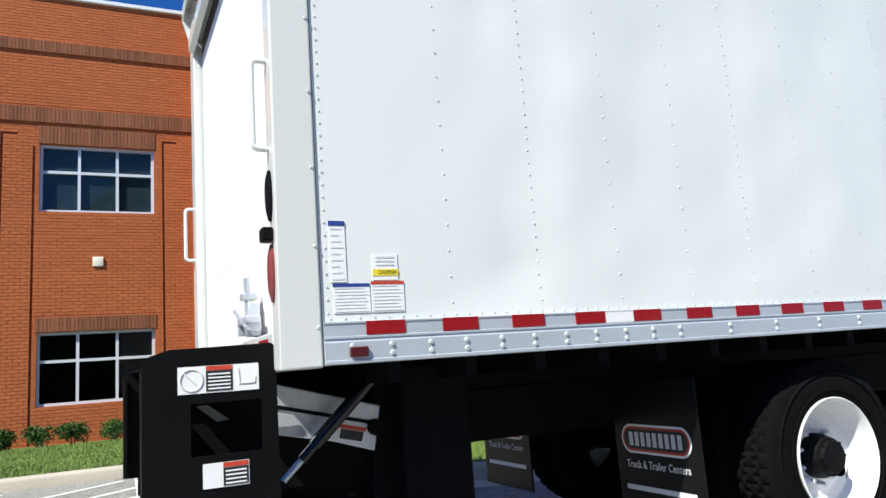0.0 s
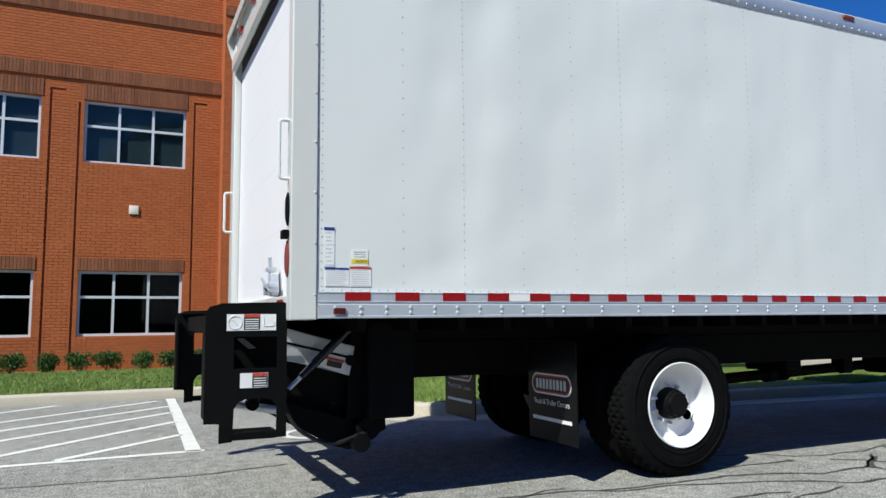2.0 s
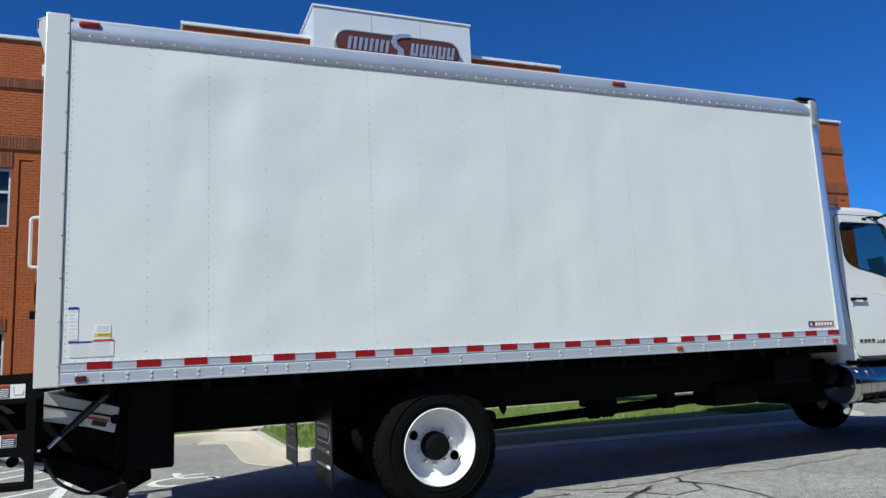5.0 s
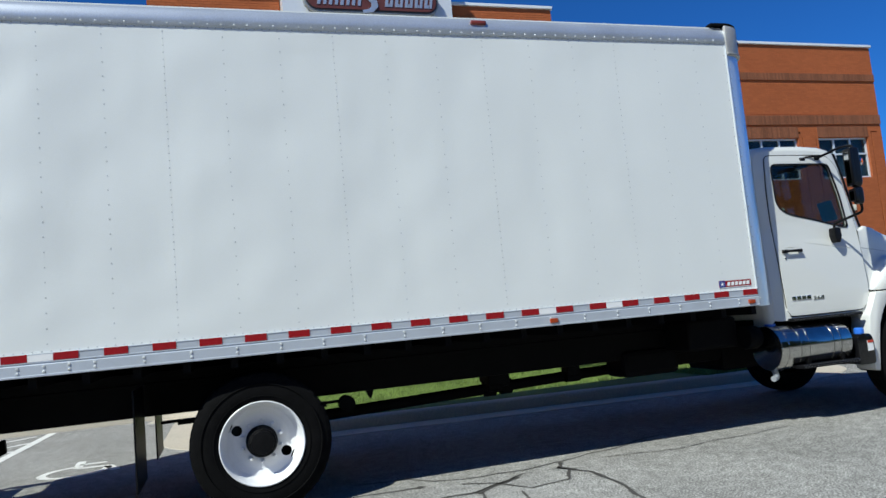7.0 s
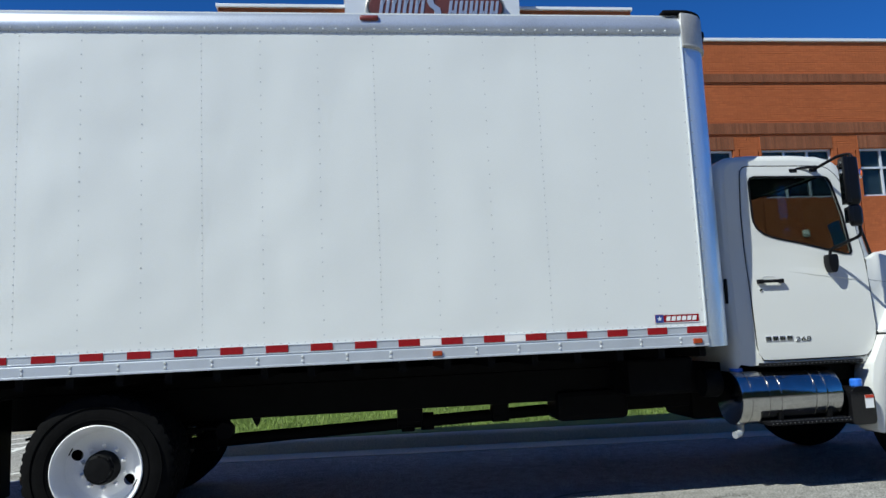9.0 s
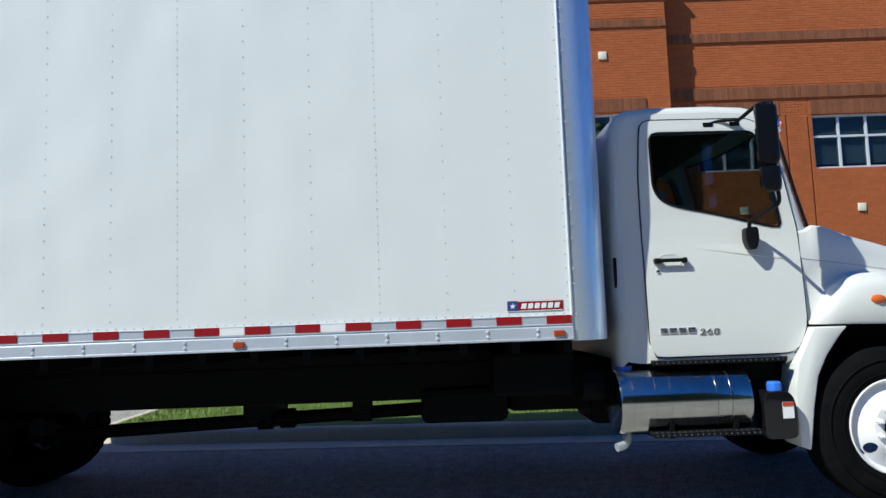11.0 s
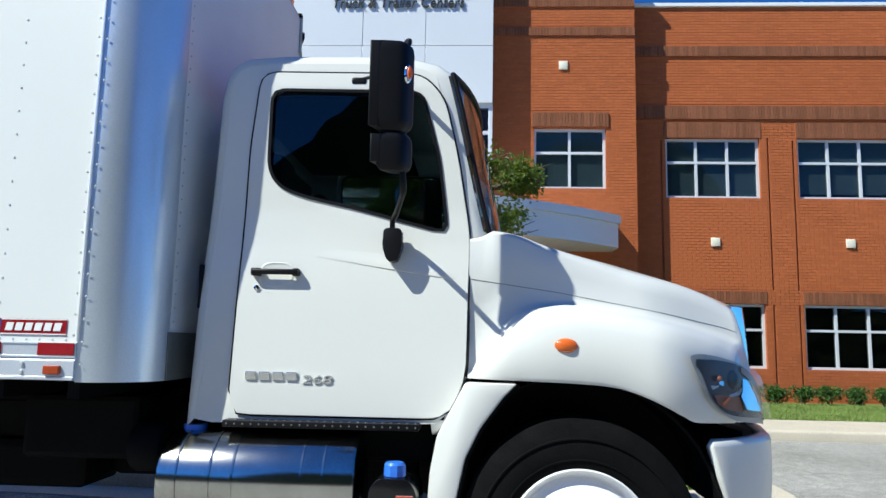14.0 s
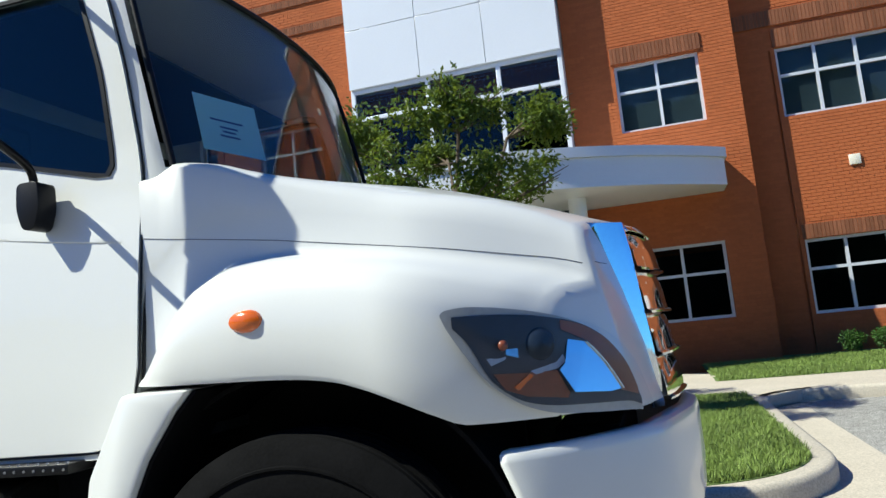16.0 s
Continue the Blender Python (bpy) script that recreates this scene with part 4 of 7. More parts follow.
for k in range(5):
    z = 1.275 + 0.425 * k
    part("door_section", box(-0.10, -0.075, 0.100, W - 0.182, z, z + (0.4245 if k < 4 else 0.29), 0.001), M["shutter"], truck, "white roll-up door section")

# Black strips stand in for the shade in the gaps round the door.
part("door_seal", box(-0.098, -0.070, W - 0.181, W - 0.163, 1.275, 3.39), M["plastic"], truck, "black strip for the dark gap beside the roll-up door")
part("door_seal", box(-0.098, -0.070, 0.10, W - 0.182, 3.268, 3.39), M["plastic"], truck, "black strip for the dark gap over the roll-up door")

# rivets of the side sheet
def rivets(places, r, h, y=0.0, sides=6):
    v, f = [], []
    for x, z in places:
        b = len(v)
        yy = y if y < -0.009 else wavy(x, z) + y
        v += [(x + r * math.cos(2 * math.pi * k / sides), yy, z + r * math.sin(2 * math.pi * k / sides)) for k in range(sides)]
        v += [(x + 0.6 * r * math.cos(2 * math.pi * k / sides), yy - h, z + 0.6 * r * math.sin(2 * math.pi * k / sides)) for k in range(sides)]
        f += [(b + k, b + (k + 1) % sides, b + sides + (k + 1) % sides, b + sides + k) for k in range(sides)]
        f.append(tuple(b + sides + k for k in range(sides)))
    return v, f


spots = []
for k in range(-1, 15):
    x = 0.925 + 0.4105 * k
    step = 0.053 if k % 3 == 0 else 0.102
    n = int((PZ1_ - PZ0_ - 0.06) / step)
    spots += [(x + (0.004 if k % 3 else 0), PZ0_ + 0.06 + step * i) for i in range(n + 1)]
spots += [(0.022, 1.32 + 0.047 * i) for i in range(48)] + [(PX - 0.022, 1.32 + 0.085 * i) for i in range(27)]
spots += [(0.03 + 0.0555 * i, PZ0_ + 0.014) for i in range(126)] + [(0.03 + 0.0555 * i, PZ1_ - 0.012) for i in range(126)]
tagged(raw("panel_rivets", *rivets(spots, 0.0056, 0.0026, 0.0), M["rivet"], truck, "rows of small domed rivets"), kind="stuff")
bolts = [(0.10 + 0.3048 * i, z) for i in range(23) for z in (1.168, 1.200)] + [(0.25 + 0.3048 * i, z) for i in range(5) for z in (1.168, 1.200)]
tagged(raw("rail_rivets", *rivets(bolts, 0.0115, 0.007, -0.019, 8), M["rivet"], truck, "paired large rivets on the bottom rail"), kind="stuff")
tagged(raw("rail_rivets", *rivets([(0.03 + 0.094 * i, 3.577) for i in range(74)], 0.0085, 0.006, -0.014, 6), M["brightrivet"], truck, "rivets on the roof rail"), kind="stuff")
tagged(raw("corner_rivets", *rivets([(PX + 0.022, 1.20 + 0.092 * i) for i in range(25)], 0.0055, 0.002, -0.0095, 6), M["rivet"], truck, "rivets on the corner post"), kind="stuff")
fv, ff = rivets([(CORNER + 0.03 + dy, 1.20 + 0.062 * i) for i in range(39) for dy in (0.0, W - 2 * CORNER - 0.06)], 0.0055, 0.003, -0.01, 6)
tagged(raw("front_rivets", [(PX + CORNER - 0.01 - y, x, z) for x, y, z in fv], ff, M["rivet"], truck, "rivets on the front wall"), kind="stuff")
tagged(raw("post_rivets", *rivets([(-0.018, 1.27 + 0.29 * i) for i in range(9)], 0.008, 0.005, -0.012, 8), M["rivet"], truck, "rivets on the rear post"), kind="stuff")

# reflector tape and marker lamps
tape_r, tape_s = meshed(box(0, 0.152, -0.004, 0, 0, 0.05, 0.0012), "reflector"), meshed(box(0, 0.150, -0.0025, 0, 0, 0.05), "reflector")
for k in range(23):
    x = 0.156 + 0.3048 * k
    obj("reflector", tape_r, M["red"], truck, "red reflector tape", (x, -0.0125, 1.237))
    if k in (3, 15, 17):
        obj("reflector", tape_s, M["white"], truck, "white reflector tape", (x + 0.153, -0.0125, 1.237))
for x, c in ((0.088, "darkred"), (4.965, "dull"), (6.90, "dull")):
    part("marker_lamp", box(x, x + 0.068, -0.034, -0.012, 1.160, 1.196, 0.005), M[c], truck, "small square side marker lamp")
for x, c in ((0.12, "red"), (4.6, "amber")):
    part("marker_lamp", box(x - 0.07, x + 0.07, -0.026, 0.0, 3.645, 3.685, 0.012), M[c if c == "red" else "sign"], truck, "flat oval roof marker lamp", 50)
for k in range(5):
    part("marker_lamp", box(-0.175, -0.151, 0.30 + (0.62 if k == 1 else 0.80 if k == 2 else 0.98 if k == 3 else 1.6 if k == 4 else 0) , 0.40 + (0.62 if k == 1 else 0.80 if k == 2 else 0.98 if k == 3 else 1.6 if k == 4 else 0), 3.52, 3.56, 0.006), M["red"], truck, "red rear marker lamp")


# labels on the side
def label_plate(name, x0, x1, z0, z1, y=-0.0022, base="white", head=None, head_h=0.0, rows=0, bars="ink", side=0.008, text=""):
    ob = part(name, box(x0, x1, y - 0.0012, y, z0, z1), M[base], truck, text, 0)
    if head:
        part("heading", box(x0, x1, y - 0.0026, y - 0.0016, z1 - head_h, z1), M[head], ob, "", 0)
    h = (z1 - z0 - head_h)
    for i in range(rows):
        zc = z0 + h * (i + 0.5) / rows
        wob = 0.02 * ((i * 37) % 5) / 5
        part("print_bar", box(x0 + side, x1 - side - wob, y - 0.0026, y - 0.0016, zc - h / rows * 0.11, zc + h / rows * 0.11), M[bars], ob, "", 0)
    return ob


M["faint"] = mat("grey_print", (0.66, 0.67, 0.69), 0.5)
label_plate("decal", 0.035, 0.097, 1.43, 1.655, head="blueink", head_h=0.018, rows=9, bars="faint", text="narrow white pictogram label with blue heading")
label_plate("decal", 0.042, 0.182, 1.318, 1.425, head="blueink", head_h=0.012, rows=8, bars="faint", text="white printed label with blue heading")
label_plate("decal", 0.186, 0.316, 1.318, 1.432, head="redink", head_h=0.012, rows=8, bars="faint", text="white printed label with red heading")
caution = label_plate("decal", 0.196, 0.296, 1.436, 1.535, rows=0, text="white caution label with yellow bar")
part("bar", box(0.196, 0.296, -0.0050, -0.0038, 1.452, 1.476), M["yellow"], caution, "yellow bar", 0)
lettering("caution_word", "CAUTION", 0.019, Matrix.Translation((0.254, -0.0056, 1.464)) @ FACE, M["ink"], caution, "", 0.0004, 0, 0.068)
for z in (1.49, 1.504, 1.518):
    part("print_bar", box(0.21, 0.282, -0.0050, -0.0038, z, z + 0.006), M["faint"], caution, "", 0)
badge = part("maker_badge", box(6.628, 6.968, -0.0035, -0.002, 1.318, 1.382), M["sign"], truck, "red and blue maker's badge", 0)
badge.data.materials[0] = M["red"]
part("badge_field", box(6.631, 6.692, -0.0048, -0.0038, 1.321, 1.379), M["blueink"], badge, "", 0)
star = []
for k in range(10):
    r = 0.02 if k % 2 == 0 else 0.008
    star.append((6.661 + r * math.sin(math.pi * k / 5), 1.35 + r * math.cos(math.pi * k / 5)))
part("badge_star", prism(star, "y", -0.0060, -0.0050), M["white"], badge, "", 0)
part("badge_border", box(6.628, 6.968, -0.0048, -0.0038, 1.3185, 1.3225), M["white"], badge, "", 0)
part("badge_border", box(6.693, 6.968, -0.0048, -0.0038, 1.3775, 1.3815), M["white"], badge, "", 0)
for k in range(6):
    x = 6.711 + k * 0.0405
    part("badge_bar", prism([(x, 1.334), (x + 0.030, 1.334), (x + 0.037, 1.366), (x + 0.007, 1.366)], "y", -0.0060, -0.0050), M["white"], badge, "", 0)

# rear hardware: grab handles, lamp housings, latch
def grab(y, z0, z1, x0=-0.155, out=0.055):
    part("grab_handle", tube(rounded([(x0, y, z0), (x0 - out, y, z0), (x0 - out, y, z1), (x0, y, z1)], 0.03), 0.011, 8), M["paint"], truck, "white tubular grab handle")


grab(0.06, 1.93, 2.27)
grab(W - 0.06, 1.90, 2.24)
for z0, z1, c in ((1.66, 1.85, "black"), (1.37, 1.575, "sign")):
    part("rear_lamp", lathe([(-0.0, 0.052), (-0.008, 0.052), (-0.016, 0.035), (-0.018, 0.0)], (-0.156, 0.055, (z0 + z1) / 2), "x", 20), M[c], truck, "round rear lamp in a dark housing").data.transform(Matrix.Translation((0, 0, (z0 + z1) / 2)) @ Matrix.Translation((0, 0.05, 0)) @ Matrix.Diagonal((1, 0.62, (z1 - z0) / 0.104, 1)) @ Matrix.Translation((0, -0.05, -(z0 + z1) / 2)))
part("strap_box", box(-0.195, -0.157, 0.02, 0.085, 1.585, 1.635, 0.006), M["black"], truck)
latch_b = bmesh.new()
box(-0.17, -0.12, 0.48, 0.56, 1.28, 1.42, 0.008, latch_b)
tube([(-0.16, 0.52, 1.40), (-0.17, 0.50, 1.52)], 0.012, 8, latch_b)
box(-0.19, -0.13, 0.42, 0.62, 1.33, 1.36, 0.006, latch_b)
for y_, z_, w_, h_ in ((0.44, 1.30, 0.05, 0.05), (0.60, 1.29, 0.04, 0.07), (0.50, 1.43, 0.07, 0.03)):
    box(-0.185, -0.125, y_, y_ + w_, z_, z_ + h_, 0.005, latch_b)
tube([(-0.18, 0.44, 1.31), (-0.19, 0.66, 1.40)], 0.010, 8, latch_b)
latch = part("door_latch", latch_b, M["galv"], truck, "galvanised door latch")
part("tag", box(-0.112, -0.1005, 0.66, 0.72, 1.36, 1.43, 0), M["yellow"], latch, "small yellow tag", 0)
part("rear_reflector", box(-0.1605, -0.1558, 0.17, 0.33, 1.20, 1.25), M["red"], truck, "red reflector tape")
# underbody
for y0, y1 in ((0.83, 0.90), (1.60, 1.67)):
    part("chassis_rail", box(-0.1, 9.3, y0, y1, 0.72, 0.98, 0.008), M["black"], truck, "black chassis rail")
for k in range(22):
    x = 0.25 + 0.32 * k
    part("crossmember", box(x, x + 0.05, 0.04, W - 0.04, 1.06, 1.168), M["black"], truck)
# Added, not seen: a black box that shuts off the bright view under the floor.
part("floor_stringer", box(-0.1, PX + 0.1, 1.18, 1.26, 0.98, 1.168), M["black"], truck)
for y in (0.80, 1.60):
    part("sub_rail", box(-0.1, PX + 0.1, y, y + 0.1, 0.985, 1.058), M["black"], truck)
part("rear_axle", lathe([(0.35, 0.09), (0.9, 0.08), (1.0, 0.16), (1.15, 0.22), (1.35, 0.22), (1.5, 0.16), (1.6, 0.08), (2.15, 0.09)], (2.675, 0, 0.505), "y", 20), M["black"], truck, "black axle housing")
part("front_axle", box(9.0, 9.14, 0.45, 2.05, 0.40, 0.50, 0.02), M["black"], truck, "black front axle beam")
part("drive_shaft", tube([(2.7, 1.25, 0.49), (4.9, 1.25, 0.568), (8.0, 1.25, 0.67)], 0.052, 14), M["black"], truck, "black drive shaft", 40)
for x, z in ((3.2, 0.505), (4.85, 0.566), (5.02, 0.572)):
    part("shaft_joint", lathe([(x - 0.06, 0.0), (x - 0.055, 0.075), (x + 0.055, 0.075), (x + 0.06, 0.0)], (0, 1.25, z), "x", 14), M["black"], truck, "", 40)
part("shaft_hanger", box(4.86, 4.96, 0.95, 1.55, 0.60, 0.80, 0.02), M["black"], truck)
for y in (0.72, 1.70):
    leaf = bmesh.new()
    for k in range(4):
        box(1.95 + 0.12 * k, 3.35 - 0.12 * k, y, y + 0.08, 0.66 - 0.02 * k, 0.678 - 0.02 * k, 0.003, leaf)
    part("leaf_spring", leaf, M["black"], truck)
part("engine_block", box(8.35, 9.6, 0.85, 1.65, 0.55, 1.35, 0.05), M["black"], truck, "dark engine and gearbox")
part("gearbox", box(7.3, 8.35, 0.95, 1.55, 0.48, 0.95, 0.05), M["black"], truck)
part("side_tank", box(6.06, 6.68, 0.78, 1.15, 0.55, 0.80, 0.05), M["black"], truck, "black tank hung under the chassis rail")
part("shaft_brake", box(6.70, 7.42, 0.98, 1.50, 0.59, 0.86, 0.04), M["black"], truck)
part("spring_eye", lathe([(0.70, 0.0), (0.70, 0.065), (0.83, 0.065), (0.83, 0.0)], (3.40, 0, 0.645), "y", 18), M["black"], truck, "", 40)
part("lift_pump_box", box(0.40, 0.71, 0.30, 0.75, 0.52, 1.13, 0.02), M["black"], truck, "black lift pump box under the body")
part("battery_box", box(6.55, 7.10, 0.42, 0.85, 0.76, 1.05, 0.03), M["black"], truck, "black battery box")
for x in (4.75, 5.55):
    hang = bmesh.new()
    box(x, x + 0.14, 0.95, 1.10, 0.62, 0.74, 0.02, hang)
    lathe([(-0.05, 0.05), (0.09, 0.05)], (x + 0.05, 1.0, 0.61), "x", 12, hang)
    part("bracket", hang, M["black"], truck)
part("air_tank", lathe([(3.0, 0.0), (3.03, 0.11), (3.6, 0.11), (3.63, 0.0)], (0, 1.02, 0.85), "x", 20), M["black"], truck)
part("pipe_clip", prism([(3.58, 0.74), (3.66, 0.74), (3.645, 0.68), (3.625, 0.645), (3.605, 0.68)], "y", 0.86, 0.90), M["black"], truck)


# wheels
def tyre(cx, cz, y0, w, r, lugged):
    """A tyre of one skin, its tread blocks pressed out of it."""
    n = 160
    side_in = [(y0 + 0.02, 0.288), (y0 + 0.006, 0.308), (y0, 0.358), (y0 + 0.002, 0.40), (y0 + 0.016, r - 0.045), (y0 + 0.026, r - 0.024)]
    rows = 10
    a, b = y0 + 0.034, y0 + w - 0.034
    prof = [(d, q, None) for d, q in side_in]
    for k in range(rows):
        for e in (0.06, 0.94):
            prof.append((a + (b - a) * (k + e) / rows, r, k))
    prof += [(2 * y0 + w - d, q, None) for d, q in side_in[::-1]]
    bm = bmesh.new()
    rings = []
    for d, q, row in prof:
        ring_ = []
        for i in range(n):
            t = 2 * math.pi * i / n
            rr = q
            if row is not None:
                if lugged:
                    cut = ((i + 2 * (row // 2)) % 4 == 0) or (row in (3, 6) and i % 2 == 0)
                else:
                    cut = row in (2, 4, 7)
                rr = q - (0.013 if cut else 0.0) - 0.006 * abs((row - 4.5) / 4.5) ** 3
            ring_.append(bm.verts.new((cx + rr * math.cos(t), d, cz + rr * math.sin(t))))
        rings.append(ring_)
    for r0, r1 in zip(rings, rings[1:] + rings[:1]):
        for i in range(n):
            bm.faces.new((r0[i], r0[(i + 1) % n], r1[(i + 1) % n], r1[i]))
    # raised rings on the sidewall
    for rr in (0.335, 0.42):
        lathe([(y0 - 0.003, rr), (y0 - 0.003, rr + 0.006), (y0 + 0.01, rr + 0.008), (y0 + 0.01, rr - 0.002)], (cx, 0, cz), "y", 72, bm, True)
    return bm


def disc_with_holes(cx, cz, ring_specs, r_hole, hole_at, count, turn, depth):
    """A dished wheel disc between two radii, pierced by round hand holes."""
    bm = bmesh.new()
    n = 120
    rows = []
    for d, r in ring_specs:
        rows.append([(r, 2 * math.pi * k / n, d) for k in range(n)])
    vs = [[bm.verts.new((cx + r * math.cos(a), d, cz + r * math.sin(a))) for r, a, d in row] for row in rows]
    for i in range(len(rows) - 1):
        for k in range(n):
            quad = (rows[i][k], rows[i][(k + 1) % n], rows[i + 1][k], rows[i + 1][(k + 1) % n])
            px = sum(q[0] * math.cos(q[1]) for q in quad) / 4
            pz = sum(q[0] * math.sin(q[1]) for q in quad) / 4
            if any(math.hypot(px - hole_at * math.cos(turn + 2 * math.pi * h / count), pz - hole_at * math.sin(turn + 2 * math.pi * h / count)) < r_hole for h in range(count)):
                continue
            bm.faces.new((vs[i][k], vs[i][(k + 1) % n], vs[i + 1][(k + 1) % n], vs[i + 1][k]))
    # the rims of the holes are pulled onto circles
    for v in bm.verts:
        if any(len(e.link_faces) == 1 for e in v.link_edges):
            for h in range(count):
                hx, hz = cx + hole_at * math.cos(turn + 2 * math.pi * h / count), cz + hole_at * math.sin(turn + 2 * math.pi * h / count)
                d = Vector((v.co.x - hx, v.co.z - hz))
                if 0.0 < d.length < 1.5 * r_hole:
                    d = d.normalized() * r_hole
                    v.co.x, v.co.z = hx + d.x, hz + d.y
    bmesh.ops.delete(bm, geom=[v for v in bm.verts if not v.link_faces], context="VERTS")
    return bm


def many(a, b, k):
    return [(a[0] + (b[0] - a[0]) * i / k, a[1] + (b[1] - a[1]) * i / k) for i in range(k)]


def rear_wheel(cx, y, s, lugged=True):
    """Outer wheel of a dual pair, deep dished; s is the way inwards."""
    cz, r = 0.505, 0.503
    wheel = part("wheel", tyre(cx, cz, 0, 0.255, r, lugged), M["rubber"], truck, "black dual tyre on a deep white rim", 40)
    spec = many((0.150, 0.10), (0.150, 0.20), 10) + many((0.150, 0.20), (0.135, 0.248), 6) + [(0.135, 0.248)]
    rim = lathe([(0.010, 0.300), (0.000, 0.302), (-0.004, 0.296), (0.004, 0.286), (0.03, 0.280), (0.10, 0.268), (0.135, 0.248), (0.139, 0.250), (0.10, 0.275), (0.03, 0.289)], (cx, 0, cz), "y", 72, None, True)
    part("rim", rim, M["rim"], wheel, "white painted steel rim", 40)
    part("disc", disc_with_holes(cx, cz, spec, 0.038, 0.195, 2, radians(-28), 0.008), M["rim"], wheel, "white wheel disc with two hand holes", 40)
    hub = lathe([(0.16, 0.115), (0.10, 0.112), (0.085, 0.10), (0.055, 0.098), (0.05, 0.085), (0.03, 0.08), (0.025, 0.0)], (cx, 0, cz), "y", 32)
    for k in range(8):
        a = 2 * math.pi * k / 8
        lathe([(0.05, 0.008), (0.035, 0.008)], (cx + 0.088 * math.cos(a), 0, cz + 0.088 * math.sin(a)), "y", 6, hub)
    part("hub", hub, M["hub"], wheel, "greasy black axle hub", 40)
    for k in range(10):
        a = 2 * math.pi * (k + 0.5) / 10
        nut = bmesh.new()
        lathe([(0.15, 0.017), (0.125, 0.016), (0.12, 0.010), (0.105, 0.009)], (cx + 0.143 * math.cos(a), 0, cz + 0.143 * math.sin(a)), "y", 6, nut)
        part("wheel_nut", nut, M["rim"], wheel, "", 40)
    inner = part("inner_tyre", tyre(cx, cz, 0.30, 0.255, r, lugged), M["rubber"], wheel, "inner dual tyre", 40)
    turnm = Matrix.Translation((0, y, 0)) if s > 0 else Matrix.Translation((0, y, 0)) @ Matrix.Diagonal((1, -1, 1, 1))
    for o in (wheel, *wheel.children):
        o.data.transform(turnm)
        if s < 0:
            o.data.flip_normals()


def front_wheel(cx, y, s):
    cz, r = 0.510, 0.505
    wheel = part("wheel", tyre(cx, cz, 0, 0.275, r, False), M["rubber"], truck, "black ribbed front tyre on a white rim", 40)
    rim = lathe([(0.012, 0.300), (0.000, 0.303), (-0.004, 0.297), (0.004, 0.287), (0.028, 0.281), (0.045, 0.272), (0.05, 0.262), (0.054, 0.264), (0.05, 0.276), (0.03, 0.290)], (cx, 0, cz), "y", 72, None, True)
    part("rim", rim, M["rim"], wheel, "white painted steel rim", 40)
    spec = many((-0.035, 0.085), (-0.035, 0.165), 8) + many((-0.035, 0.165), (0.0, 0.20), 6) + many((0.0, 0.20), (0.05, 0.264), 8) + [(0.05, 0.264)]
    part("disc", disc_with_holes(cx, cz, spec, 0.034, 0.217, 2, radians(35), 0.008), M["rim"], wheel, "white wheel disc with two hand holes", 40)
    hub = lathe([(0.03, 0.105), (-0.05, 0.105), (-0.06, 0.095), (-0.075, 0.088), (-0.095, 0.07), (-0.10, 0.0)], (cx, 0, cz), "y", 32)
    part("hub", hub, M["hub"], wheel, "black oil-filled hub cap", 40)
    part("hub_plug", lathe([(-0.099, 0.022), (-0.108, 0.020), (-0.109, 0.0)], (cx, 0, cz), "y", 16), M["redink"], wheel, "dull red plug", 40)
    for k in range(10):
        a = 2 * math.pi * (k + 0.5) / 10
        nut = bmesh.new()
        lathe([(-0.035, 0.019), (-0.062, 0.018), (-0.066, 0.011), (-0.085, 0.010)], (cx + 0.143 * math.cos(a), 0, cz + 0.143 * math.sin(a)), "y", 6, nut)
        part("wheel_nut", nut, M["rim"], wheel, "", 40)
    turnm = Matrix.Translation((0, y, 0)) if s > 0 else Matrix.Translation((0, y, 0)) @ Matrix.Diagonal((1, -1, 1, 1))
    for o in (wheel, *wheel.children):
        o.data.transform(turnm)
        if s < 0:
            o.data.flip_normals()


rear_wheel(2.675, 0.085, 1)
rear_wheel(2.675, W - 0.085, -1)
front_wheel(9.07, 0.20, 1)
front_wheel(9.07, W - 0.20, -1)

# mud flaps with printed writing
for y0, y1 in ((0.15, 0.77), (1.67, 2.29)):
    flap = part("mud_flap", box(1.82, 1.832, y0, y1, 0.26, 0.97, 0.004), M["plastic"], truck, "black rubber mud flap with white printing")
    yc = (y0 + y1) / 2
    def to(y, z, d):
        return Matrix.Translation((1.8185 - d, y, z)) @ Matrix.Rotation(radians(-90), 4, "Z") @ FACE
    ovalp = [(yc + (-0.18 if math.cos(a) < 0 else 0.18) + 0.075 * math.cos(a), 0.66 + 0.075 * math.sin(a)) for a in [2 * math.pi * k / 28 for k in range(28)]]
    part("logo_ring", prism(ovalp, "x", 1.8175, 1.8188), M["white"], flap, "", 0)
    part("logo_ring", prism(shrink(ovalp, 0.012), "x", 1.8162, 1.8172), M["redink"], flap, "", 0)
    part("logo_field", prism(shrink(ovalp, 0.024), "x", 1.8148, 1.8158), M["ink"], flap, "", 0)
    for k in range(9):
        yk = yc + 0.19 - 0.0445 * k
        part("logo_bar", box(1.8136, 1.8146, yk - 0.028, yk, 0.625, 0.695), M["faint"], flap, "", 0)
    lettering("print", "Truck & Trailer Centers", 0.055, to(yc, 0.53, 0.002), M["white"], flap, "", 0.0004, 0, 0.46)
    part("print_bar", box(1.8175, 1.8188, yc - 0.25, yc + 0.25, 0.40, 0.425), M["white"], flap, "", 0)
# cab: rings of its side outline from one side to the other
MIDY = W / 2
